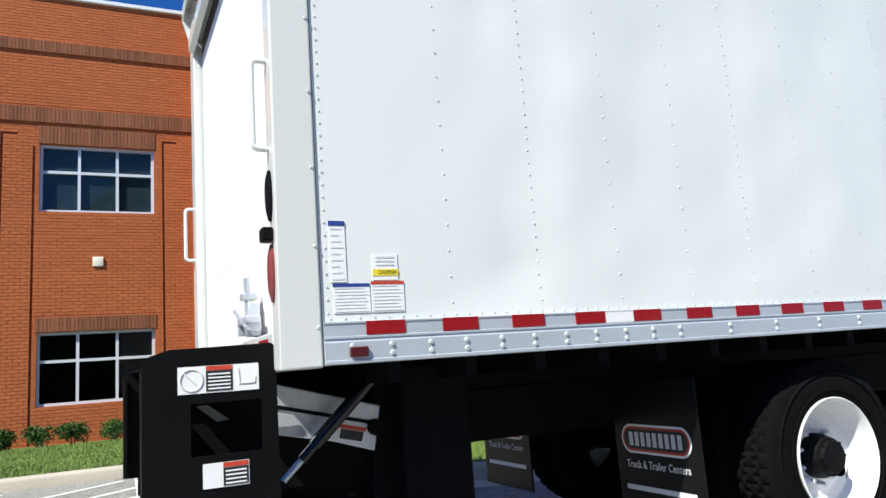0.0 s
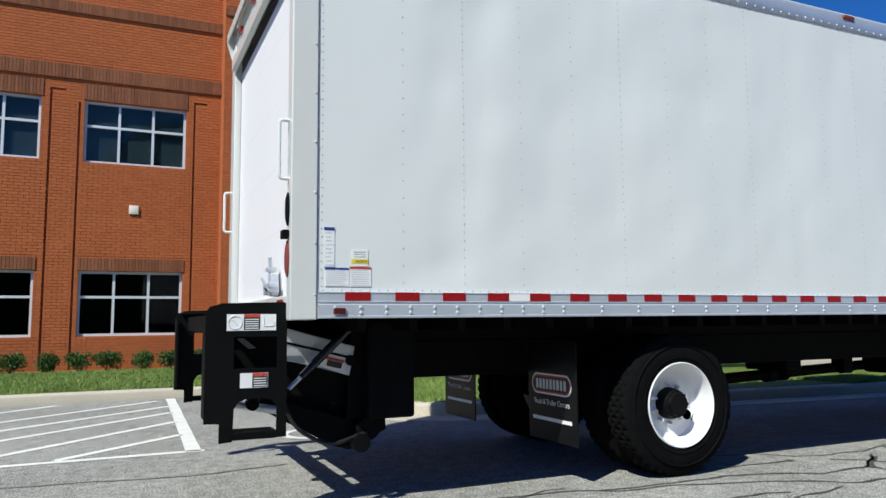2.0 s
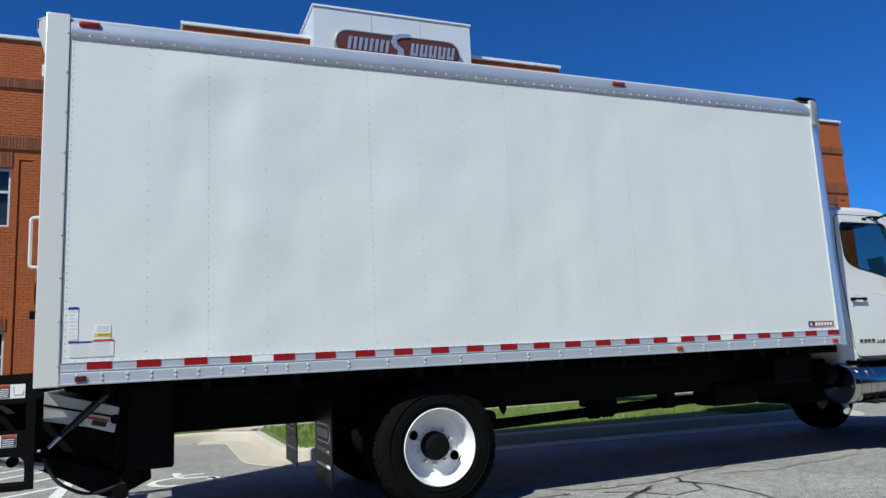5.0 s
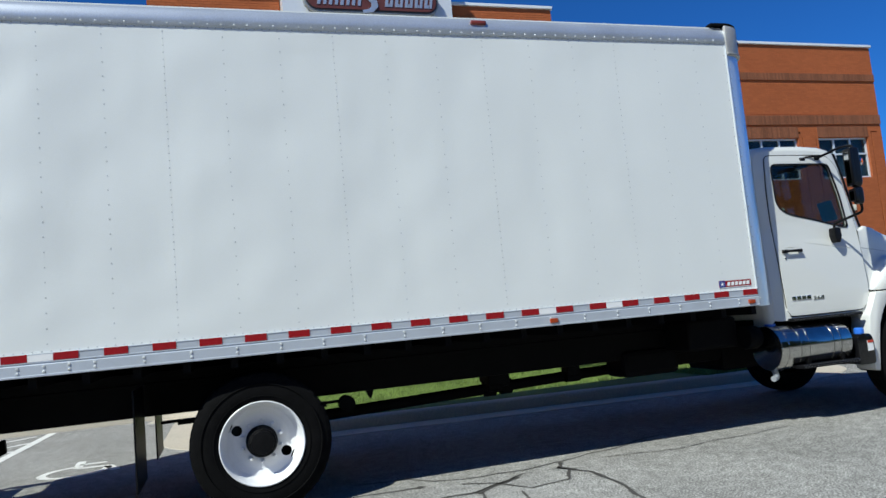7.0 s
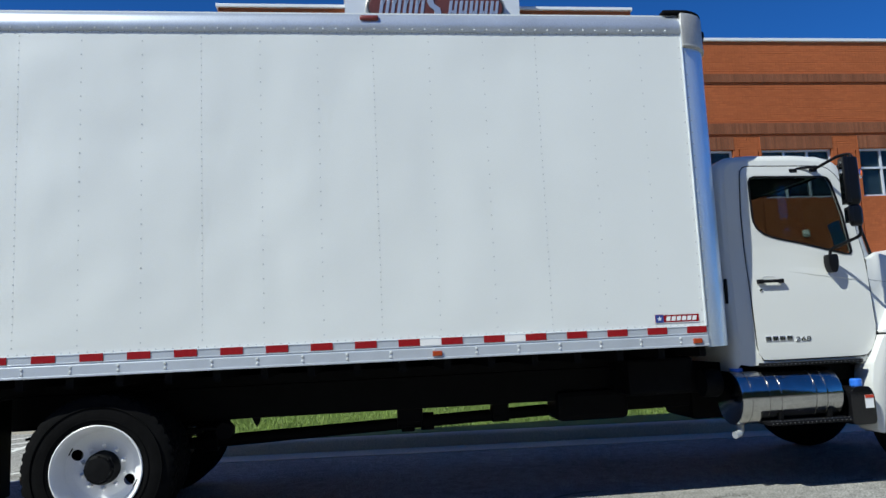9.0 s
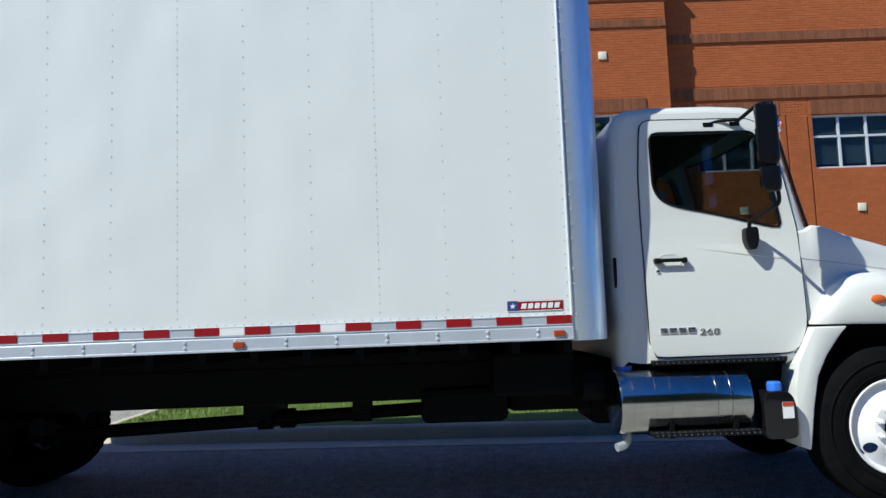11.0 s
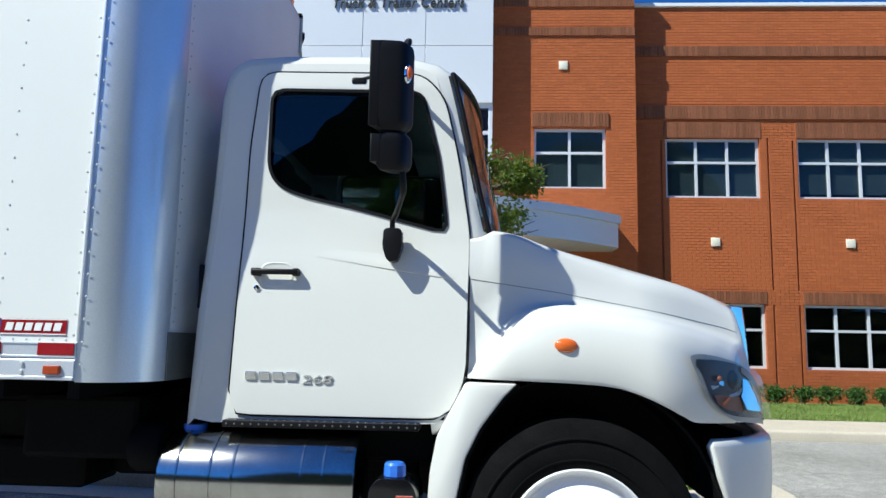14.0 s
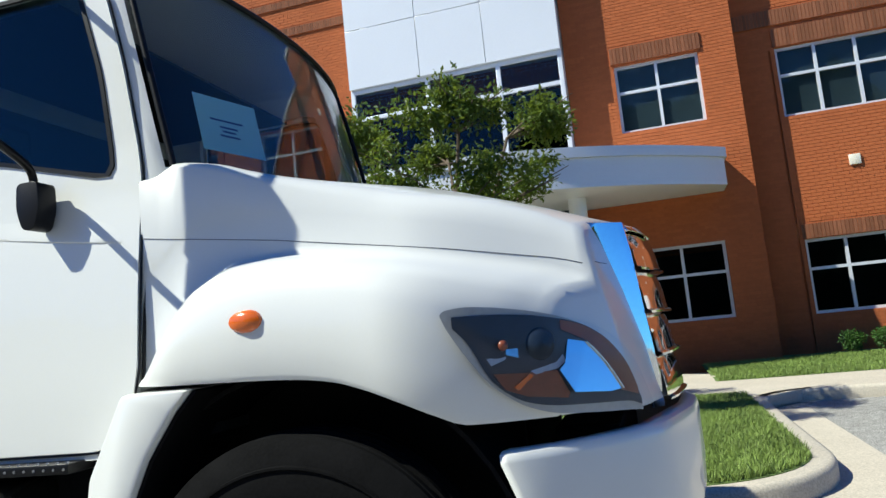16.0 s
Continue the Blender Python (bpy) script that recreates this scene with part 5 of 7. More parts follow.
def tumble(z):
    return float(np.interp(z, (1.0, 1.15, 1.45, 1.6, 1.75, 1.9, 2.5, 2.7), (0.006, 0.010, 0.033, 0.047, 0.066, 0.078, 0.092, 0.118)))


def bulge(y):
    return max(0.0, 1 - abs((y - MIDY) / 1.0) ** 2.0)


CAB = [(7.36, 0.915), (7.363, 1.15), (7.367, 1.35), (7.37, 1.5), (7.376, 1.65), (7.383, 1.8), (7.389, 1.95), (7.395, 2.1), (7.405, 2.45), (7.42, 2.555), (7.455, 2.625), (7.52, 2.662), (7.70, 2.678), (8.10, 2.677), (8.32, 2.662), (8.425, 2.632),
       (8.485, 2.575), (8.53, 2.40), (8.575, 2.20), (8.62, 2.00), (8.665, 1.82), (8.66, 1.74), (8.625, 1.5), (8.60, 1.08), (8.55, 0.93), (8.45, 0.915)]
FRONT = {14: 0.05, 15: 0.10, 16: 0.16, 17: 0.155, 18: 0.147, 19: 0.140, 20: 0.133, 21: 0.12, 22: 0.08}
SHIELD = (16, 17, 18, 19)                    # outline segments that are windscreen


def cab_point(i, y, inset_pts):
    x, z = inset_pts[i]
    x += FRONT.get(i, 0) * bulge(y)
    k = tumble(z) * min(1, abs(y - MIDY) / 0.958) ** 3
    return Vector((x, y + (k if y < MIDY else -k), z))


STATIONS = [(0.262, 0.075), (0.268, 0.045), (0.285, 0.02), (0.32, 0.004), (0.38, 0.0), (0.5, 0.0), (0.7, 0.0), (0.95, 0.0), (MIDY, 0.0)]
STATIONS += [(W - y, d) for y, d in STATIONS[-2::-1]]
CAB_IN = {d: shrink(CAB, d) if d else CAB for _, d in STATIONS}
WINDOW = loop2([(7.662, 2.12), (7.66, 2.485), (8.375, 2.475), (8.46, 2.15), (8.505, 1.80), (8.08, 1.912), (7.84, 1.966), (7.745, 2.000), (7.688, 2.048)], 0.06)
DOOR = loop2([(7.565, 0.995), (7.57, 1.5), (7.578, 2.2), (7.61, 2.572), (8.37, 2.562), (8.475, 2.44), (8.54, 2.16), (8.599, 1.80), (8.594, 1.5), (8.590, 1.16), (8.51, 0.995)], 0.07)
HOLE_C = (8.07, 2.13)

bm = bmesh.new()
rings = [[bm.verts.new(cab_point(i, y, CAB_IN[d])) for i in range(len(CAB))] for y, d in STATIONS]
n = len(CAB)
for a in range(len(rings) - 1):
    for i in range(n):
        if i in SHIELD and 2 <= a < len(rings) - 3:
            continue
        if i in (n - 1,):
            continue
        bm.faces.new((rings[a][i], rings[a][(i + 1) % n], rings[a + 1][(i + 1) % n], rings[a + 1][i]))
cab = part("cab", bm, M["paint"], truck, "white painted truck cab", 32)
for flip in (False, True):
    def place(x, z, d, flip=flip):
        y = 0.262 + tumble(z) + d
        return (x, W - y if flip else y, z)
    side_bm = plate_with_hole(shrink(CAB, 0.056), shrink(WINDOW, -0.02), HOLE_C, place, 0.05)
    part("cab_side", side_bm, M["paint"], cab, "", 32)

    def place_door(x, z, d, flip=flip):
        y = 0.252 + tumble(z) + d
        return (x, W - y if flip else y, z)
    door = part("door", plate_with_hole(DOOR, WINDOW, HOLE_C, place_door, 0.03, 144, 14), M["paint"], truck, "white cab door, shut", 28)
    glass_bm = bmesh.new()
    loop = ray_loop(shrink(WINDOW, 0.004), HOLE_C, 64)
    for dy in (0.018, 0.024):
        vs = [glass_bm.verts.new((x, (W - 0.252 - tumble(z) - dy) if flip else 0.252 + tumble(z) + dy, z)) for x, z in loop]
        glass_bm.faces.new(vs)
    gv = glass_bm.verts[:]
    for i in range(64):
        glass_bm.faces.new((gv[i], gv[(i + 1) % 64], gv[64 + (i + 1) % 64], gv[64 + i]))
    part("window", glass_bm, M["glass"], door, "door window, shut", 0)
    seal = plate_with_hole(shrink(WINDOW, -0.004), shrink(WINDOW, 0.010), HOLE_C, lambda x, z, d: ((x, W - 0.246 - tumble(z) - d, z) if flip else (x, 0.246 + tumble(z) + d, z)), 0.012)
    part("window_seal", seal, M["plastic"], door, "black rubber window seal", 32)
    sy = (lambda y: W - y) if flip else (lambda y: y)
    dl = ray_loop(shrink(DOOR, -0.006), HOLE_C, 96)
    part("door_gap", tube([(x, sy(0.2585 + tumble(z)), z) for x, z in dl + dl[:1]], 0.0036, 5), M["plastic"], door, "dark gap round the door", 60)
    hb = bmesh.new()
    ys = sorted((sy(0.258), sy(0.278)))
    box(7.632, 7.842, ys[0], ys[1], 1.603, 1.628, 0.008, hb)
    for x, w_ in ((7.628, 0.045), (7.815, 0.028)):
        ys2 = sorted((sy(0.264), sy(0.302)))
        box(x, x + w_, ys2[0], ys2[1], 1.598, 1.632, 0.005, hb)
    part("door_handle", hb, M["plastic"], door, "black pull handle")
    cup = bmesh.new()
    cl = [(7.738 + 0.072 * math.copysign(abs(math.cos(a)) ** 0.6, math.cos(a)), 1.606 + 0.052 * math.copysign(abs(math.sin(a)) ** 0.6, math.sin(a))) for a in [2 * math.pi * k / 40 for k in range(40)]]
    rim_ = [[cup.verts.new((7.738 + (x - 7.738) * q, sy(0.2975 + (z - 1.606) * 0.11 + dy), 1.606 + (z - 1.606) * q)) for x, z in cl] for q, dy in ((1.06, 0.002), (1.0, -0.0008), (0.92, 0.001), (0.8, 0.0016))]
    for r0, r1 in zip(rim_, rim_[1:]):
        for k in range(40):
            cup.faces.new((r0[k], r0[(k + 1) % 40], r1[(k + 1) % 40], r1[k]))
    cup.faces.new(rim_[-1])
    # pressed crease of the door skin, growing towards the hinge
    ledge = bmesh.new()
    rows_ = []
    for k in range(25):
        x = 7.83 + 0.705 * k / 24
        z = 1.70 - 0.148 * (x - 7.83)
        p_ = 0.0055 * min(1.0, k / 14) * min(1.0, (24.6 - k) / 3.5)
        rows_.append([ledge.verts.new((x, sy(0.252 + tumble(z + dz) - p_ * h_ + 0.001), z + dz)) for dz, h_ in ((0.09, 0.0), (0.06, 0.25), (0.03, 0.7), (0.008, 1.0), (0.0, 0.9), (-0.004, 0.0))])
    for r0, r1 in zip(rows_, rows_[1:]):
        for k in range(5):
            ledge.faces.new((r0[k], r1[k], r1[k + 1], r0[k + 1]) if not flip else (r0[k + 1], r1[k + 1], r1[k], r0[k]))
    part("crease", ledge, M["paint"], door, "", 40)
    part("handle_cup", cup, M["paint"], door, "shallow handle recess", 60)
    part("lock", lathe([(sy(0.298), 0.013), (sy(0.286), 0.012), (sy(0.285), 0.0)], (7.652, 0, 1.545), "y", 14), M["chrome"], door)

# windscreen, its black border, wipers
bm = bmesh.new()
ys = [0.287 + (W - 0.574) * k / 24 for k in range(25)]
shell = [[[bm.verts.new(cab_point(i, y, CAB) + Vector((off, 0, 0))) for y in ys] for i in range(16, 21)] for off in (-0.006, -0.012)]
for sh in shell:
    for a in range(4):
        for k in range(24):
            bm.faces.new((sh[a][k], sh[a][k + 1], sh[a + 1][k + 1], sh[a + 1][k]))
part("windscreen", bm, M["shield"], cab, "curved windscreen", 60)
bm = bmesh.new()
for y in (0.292, W - 0.292):
    tube([cab_point(i, y, CAB) + Vector((0.004, 0, 0)) for i in range(16, 21)], 0.011, 8, bm)
for i in (16, 20):
    tube([cab_point(i, y, CAB) + Vector((0.002, 0, 0)) for y in ys], 0.011, 8, bm)
part("windscreen_seal", bm, M["plastic"], cab, "black windscreen seal", 50)
# inside of the cab
part("dashboard", prism([(8.28, 1.42), (8.26, 1.70), (8.33, 1.80), (8.55, 1.83), (8.67, 1.80), (8.67, 1.42)], "y", 0.46, W - 0.46, 0.02), M["trim"], cab, "dark grey dashboard")
part("cab_floor", box(7.42, 8.7, 0.32, W - 0.32, 1.0, 1.03), M["cloth"], cab)
part("headliner", box(7.47, 8.22, 0.42, W - 0.42, 2.465, 2.48, 0.005), M["trim"], cab, "dark headliner")
part("back_lining", box(7.44, 7.46, 0.40, W - 0.40, 1.03, 2.38), M["trim"], cab)
for y in (0.45, 1.45):
    seat = bmesh.new()
    box(7.62, 8.12, y, y + 0.55, 1.25, 1.48, 0.06, seat)
    box(7.54, 7.70, y + 0.02, y + 0.53, 1.45, 2.05, 0.05, seat)
    box(7.56, 7.66, y + 0.14, y + 0.41, 2.06, 2.25, 0.04, seat)
    part("seat", seat, M["cloth"], cab, "dark cloth cab seat")
wheel_bm = bmesh.new()
tilt = Matrix.Translation((8.20, 1.75, 1.80)) @ Matrix.Rotation(radians(-40), 4, "Y")
one = bmesh.new()
tube([(0.21 * math.cos(2 * math.pi * k / 32), 0.21 * math.sin(2 * math.pi * k / 32), 0) for k in range(33)], 0.014, 8, one)
for a in (0, 120, 240):
    tube([(0, 0, -0.02), (0.2 * math.cos(radians(a)), 0.2 * math.sin(radians(a)), 0)], 0.012, 6, one)
lathe([(-0.04, 0.06), (0.0, 0.055)], (0, 0, 0), "z", 16, one)
joined(wheel_bm, one, tilt)
part("steering_wheel", wheel_bm, M["plastic"], cab, "black steering wheel")
# notice leaning behind the windscreen
bm = bmesh.new()
box(-0.14, 0.14, -0.001, 0.001, 0.0, 0.215, 0, bm)
sheet = part("paper_notice", bm, M["paper"], cab, "pale blue printed notice behind the windscreen", 0)
lean = Matrix.Translation((8.690, 0.71, 1.930)) @ Matrix.Rotation(radians(74), 4, "Z") @ Matrix.Rotation(radians(-12), 4, "X")
sheet.data.transform(lean)
for x0, x1, z in ((-0.085, 0.06, 0.122), (-0.05, 0.03, 0.096), (-0.04, 0.02, 0.080), (-0.055, 0.035, 0.062)):
    part("print_bar", box(x0, x1, -0.0025, -0.0012, z, z + 0.006), M["blueink"], sheet, "", 0).data.transform(lean)

# bonnet with the front wings: sections across, from the cab to the nose
def curve_of(X, xs, vs):
    """A smooth curve through the points, flat at its ends."""
    X = min(max(X, xs[0]), xs[-1])
    k = max(i for i in range(len(xs) - 1) if xs[i] <= X)
    s = [(vs[i + 1] - vs[i]) / (xs[i + 1] - xs[i]) for i in range(len(xs) - 1)]
    t = [s[0]] + [0.0 if a * b <= 0 else 2 * a * b / (a + b) for a, b in zip(s, s[1:])] + [s[-1]]
    h = xs[k + 1] - xs[k]
    u = (X - xs[k]) / h
    return (2 * u ** 3 - 3 * u * u + 1) * vs[k] + (u ** 3 - 2 * u * u + u) * h * t[k] + (-2 * u ** 3 + 3 * u * u) * vs[k + 1] + (u ** 3 - u * u) * h * t[k + 1]


def nose(y):
    q = min(y, W - y)
    return curve_of(q, (0.10, 0.15, 0.22, 0.30, 0.40, 0.50, 0.62, 0.75, 0.95, 1.25), (9.66, 9.70, 9.75, 9.805, 9.863, 9.918, 9.953, 9.975, 10.035, 10.075))


def nose_at(y, z):
    """The nose leans back towards its head, more so in the middle."""
    return nose(y) - 0.187 * max(0.0, z - 1.0) * min(1.0, max(0.0, (min(y, W - y) - 0.25) / 0.35))


def swept(p):
    """The front corners are drawn inwards, as the headlamps sweep round them."""
    x, y, z = p
    q = min(y, W - y)
    u = min(1.0, max(0.0, (x - 9.36) / 0.56))
    d = 0.2 * u * u * (3 - 2 * u)
    d *= max(0.0, 1 - (q - 0.17) / 0.55) * min(1.0, max(0.0, (q - 0.02) / 0.1))
    return (x, y + (d if y < W / 2 else -d), z)


def sweep(verts):
    for v in verts:
        v.co = swept(v.co)


def section(X):
    ft = curve_of(X, (8.60, 8.63, 8.69, 8.75, 8.83, 8.90, 9.05, 9.2, 9.45, 9.65, 9.75), (1.18, 1.20, 1.29, 1.385, 1.455, 1.483, 1.492, 1.477, 1.43, 1.375, 1.33))
    fo = curve_of(X, (8.60, 8.65, 8.72, 8.80, 9.0, 9.45, 9.65, 9.75), (0.262, 0.236, 0.212, 0.198, 0.185, 0.185, 0.20, 0.235))
    low = curve_of(X, (8.60, 9.0, 9.15, 9.25, 9.34, 9.43, 9.51, 9.575, 9.60, 9.75), (1.168, 1.160, 1.153, 1.140, 1.113, 1.075, 1.035, 1.005, 1.003, 0.995))
    hs = curve_of(X, (8.60, 8.8, 9.0, 9.4, 9.6, 9.75), (0.292, 0.327, 0.368, 0.437, 0.475, 0.505))
    ht = curve_of(X, (8.60, 8.655, 8.70, 8.82, 8.90, 8.98, 9.2, 9.32, 9.52, 9.65, 9.72, 9.75), (1.785, 1.794, 1.823, 1.806, 1.778, 1.753, 1.695, 1.661, 1.613, 1.563, 1.521, 1.501))
    hc = curve_of(X, (8.60, 8.8, 9.0, 9.2, 9.75), (1.76, 1.785, 1.811, 1.770, 1.545))
    rise = ft - low
    q = min(1.0, rise / 0.2)
    e = 0.4 + 0.6 * max(0.0, min(1.0, (X - 8.75) / 0.5))     # the edge is sharper near the windscreen
    return [(fo + 0.03, low + 0.004), (fo - 0.002, low), (fo - 0.012 * q, low + min(0.016, rise * 0.2)), (fo - 0.012 * q, low + rise * 0.42), (fo + 0.002 * q, low + rise * 0.70), (fo + 0.030 * q, low + rise * 0.87), (min(fo + 0.085, hs - 0.02), low + rise * 0.965),
            (hs - 0.012, ft + 0.004), (hs, ft + 0.03), (hs + 0.012, (ft + ht) / 2 + 0.01), (hs + 0.03 * e, ht - 0.055 * e), (hs + 0.055 * e, ht - 0.02 * e), (hs + 0.11 * e, ht + 0.0), (0.80, (ht + hc) / 2 + 0.01), (1.02, hc), (MIDY, hc + 0.003)]


def hood_place(X, y, z):
    q = (X - 8.60) / 1.15
    return swept((8.60 + q * (nose_at(y, z) - 8.60), y, z))


XS = [8.60 + 1.15 * k / 46 for k in range(47)]
bm = bmesh.new()
rows = []
for X in XS:
    sec = section(X)
    sec = sec + [(W - y, z) for y, z in sec[-2::-1]]
    rows.append([bm.verts.new(hood_place(X, y, z)) for y, z in sec])
last = section(9.75)
last = last + [(W - y, z) for y, z in last[-2::-1]]
last[:2], last[-2:] = [last[2]] * 2, [last[-3]] * 2
for f, out in ((0.12, 0.010), (0.4, 0.018), (0.7, 0.022), (1.0, 0.020)):
    row = []
    for y, z in last:
        zf = z + (0.997 - 0.025 * min(1.0, max(0.0, min(y, W - y) - 0.24) / 0.4) - z) * f
        row.append(bm.verts.new(swept((nose_at(y, zf) + out, y, zf))))
    rows.append(row)
for r0, r1 in zip(rows, rows[1:]):
    for k in range(len(r0) - 1):
        bm.faces.new((r0[k], r0[k + 1], r1[k + 1], r1[k]))
bmesh.ops.remove_doubles(bm, verts=bm.verts, dist=0.0005)
hood = part("bonnet", bm, M["paint"], truck, "white bonnet with flared front wings", 60)
# the bonnet's seam, and the gap to the door
M["seam"] = mat("grey_panel_gap", (0.16, 0.165, 0.175), 0.6, vary=0.1)


def seam(points, r, parent, mt="plastic"):
    part("seam", tube(points, r, 6), M[mt], parent, "dark panel gap", 50)


for m_ in (0, 1):
    f = (lambda p: (p[0], W - p[1], p[2])) if m_ else (lambda p: p)
    line_ = []
    for k in range(33):
        X = 8.605 + 1.13 * k / 32
        z = float(np.interp(X, (8.60, 8.985, 9.43, 9.68, 9.75), (1.60, 1.548, 1.467, 1.412, 1.385)))
        sec = section(X)
        y = float(np.interp(z, [p[1] for p in sec[7:13]], [p[0] for p in sec[7:13]]))
        line_.append(f(hood_place(X, y - 0.0002, z)))
    line_ += [f(swept((nose_at(y, z) + 0.012, y, z))) for y, z in ((0.56, 1.392), (0.64, 1.391), (0.71, 1.390), (0.765, 1.389))]
    seam(line_, 0.0014, hood, "seam")
    seam([f((8.596, 0.285, 1.17)), f((8.602, 0.305, 1.4)), f((8.614, 0.325, 1.7)), f((8.625, 0.35, 1.765))], 0.006, hood)
part("scuttle", prism([(8.60, 1.70), (8.60, 1.775), (8.72, 1.765), (8.98, 1.76), (8.98, 1.68)], "y", 0.42, W - 0.42, 0.012), M["plastic"], cab, "black cowl under the windscreen")

# rear flare of the wing, wheel arch lining, bumper
flare = [(8.450, 0.41), (8.515, 0.385), (8.535, 0.52), (8.555, 0.65), (8.595, 0.84), (8.66, 0.97), (8.75, 1.09), (8.81, 1.152), (8.592, 1.152), (8.575, 1.12), (8.475, 0.93), (8.448, 0.78), (8.440, 0.65)]
for y0, y1 in ((0.19, 0.42), (W - 0.42, W - 0.19)):
    part("wing_flare", prism(flare, "y", y0, y1, 0.014), M["paint"], truck, "white lower wing panel behind the wheel", 40)
    lin = [(9.07 + 0.62 * math.cos(radians(a)), 0.56 + 0.62 * math.sin(radians(a))) for a in range(8, 153, 8)]
    lin += [(9.07 + 0.607 * math.cos(radians(a)), 0.56 + 0.607 * math.sin(radians(a))) for a in range(152, 7, -8)]
    part("arch_lining", prism(lin, "y", min(y0, y1) + (0.13 if y0 < 1 else -0.25), max(y0, y1) + (0.25 if y0 < 1 else -0.13)), M["black"], truck, "black wheel arch lining")
    edge_ = [(8.515, 0.385), (8.535, 0.52), (8.555, 0.65), (8.595, 0.84), (8.66, 0.97), (8.75, 1.09), (8.81, 1.150)]
    part("flare_liner", prism([(x + 0.003, z - 0.001) for x, z in edge_] + [(x + 0.014, z - 0.006) for x, z in edge_[::-1]], "y", y0 + 0.022 if y0 < 1 else y0 - 0.02, y1 + 0.02 if y0 < 1 else y1 - 0.022), M["black"], truck)
part("arch_wall", box(8.5, 9.62, 0.66, 0.68, 0.45, 1.15), M["black"], truck)

def bumper_ring(d, z, k):
    pts = []
    for q in (9.62 + k, 9.64 + k, 9.68 + k * 0.7, 9.74 + k * 0.3):
        pts.append((q, 0.18 + d + 0.35 * max(0.0, q - 9.62) ** 1.5 + (0.010 if q == 9.62 + k else 0)))
    for y in (0.33, 0.42, 0.55, 0.75, 1.0, 1.25):
        pts.append((nose(y) + 0.070 - d, y + d * 0.3))
    return [(x, y, z) for x, y in pts]


bm = bmesh.new()
levels = [(0.05, 0.932, 0.02), (0.02, 0.930, 0.006), (0.006, 0.922, 0.001), (0.0, 0.90, 0.003), (0.0, 0.74, 0.055), (0.008, 0.63, 0.09), (0.022, 0.585, 0.10), (0.05, 0.57, 0.12)]
rws = []
for d, z, k in levels:
    half = bumper_ring(d, z, k)
    rws.append([bm.verts.new(p) for p in half] + [bm.verts.new((x, W - y, zz)) for x, y, zz in half[-2::-1]])
for r0, r1 in zip(rws, rws[1:]):
    for k in range(len(r0) - 1):
        bm.faces.new((r0[k], r0[k + 1], r1[k + 1], r1[k]))
sweep(bm.verts)
bump_ob = part("bumper", bm, M["paint"], truck, "white front bumper with rounded ends", 45)
so = bump_ob.modifiers.new("thick", "SOLIDIFY")
so.thickness, so.offset = 0.04, -1.0
part("bumper_beam", box(9.70, 9.90, 0.66, W - 0.66, 0.62, 0.93, 0.02), M["black"], truck)

# grille: chrome surround with level bars
gr = bmesh.new()
GZ = (0.945, 1.05, 1.15, 1.25, 1.35, 1.43, 1.50, 1.519)


def left_edge(z):
    return float(np.interp(z, (0.945, 1.184, 1.366, 1.519), (0.825, 0.785, 0.752, 0.722)))


def stand_out(z):
    """How far the surround stands before the bonnet."""
    return float(np.interp(z, (0.945, 1.25, 1.43, 1.519), (0.035, 0.072, 0.098, 0.105)))


def grille_x(y, z):
    return nose_at(y, z) + stand_out(z) * 0.8 - 0.012


for s in (1, -1):
    cols_ = []
    for z in GZ:
        y0, o = left_edge(z), stand_out(z)
        x0 = nose_at(y0, z)
        y1 = y0 + 0.85 * o
        x1 = grille_x(y1, z)
        row_ = [(x0 - 0.01, y0 - 0.002)] + [(x0 + (x1 - x0) * q + 0.003 * math.sin(math.pi * q), y0 + (y1 - y0) * q) for q in (0.0, 0.2, 0.4, 0.6, 0.8, 1.0)]
        row_ += [(x1 + 0.002, y1 + 0.012), (x1 - 0.03, y1 + 0.02)]
        cols_.append([gr.verts.new((x, y if s > 0 else W - y, z)) for x, y in row_])
    cols_.append([gr.verts.new((nose_at(y, 1.52) - 0.015 + 0.7 * (x - nose_at(y, 1.519)), y if s > 0 else W - y, 1.5235)) for x, y in row_])
    for c0, c1 in zip(cols_, cols_[1:]):
        for k in range(len(c0) - 1):
            gr.faces.new((c0[k], c0[k + 1], c1[k + 1], c1[k]))
top_ = []
for k in range(25):
    y = 0.825 + (W - 1.65) * k / 24
    top_.append([gr.verts.new(p) for p in ((nose_at(y, 1.50) - 0.01, y, 1.522), (nose_at(y, 1.50) + 0.03, y, 1.521), (grille_x(y, 1.51) - 0.012, y, 1.514), (grille_x(y, 1.50), y, 1.496), (grille_x(y, 1.50) - 0.03, y, 1.484))])
for c0, c1 in zip(top_, top_[1:]):
    for k in range(4):
        gr.faces.new((c0[k], c0[k + 1], c1[k + 1], c1[k]))
grille = part("grille", gr, M["chrome"], truck, "chrome grille surround and level bars", 50)
so = grille.modifiers.new("thick", "SOLIDIFY")
so.thickness = 0.004
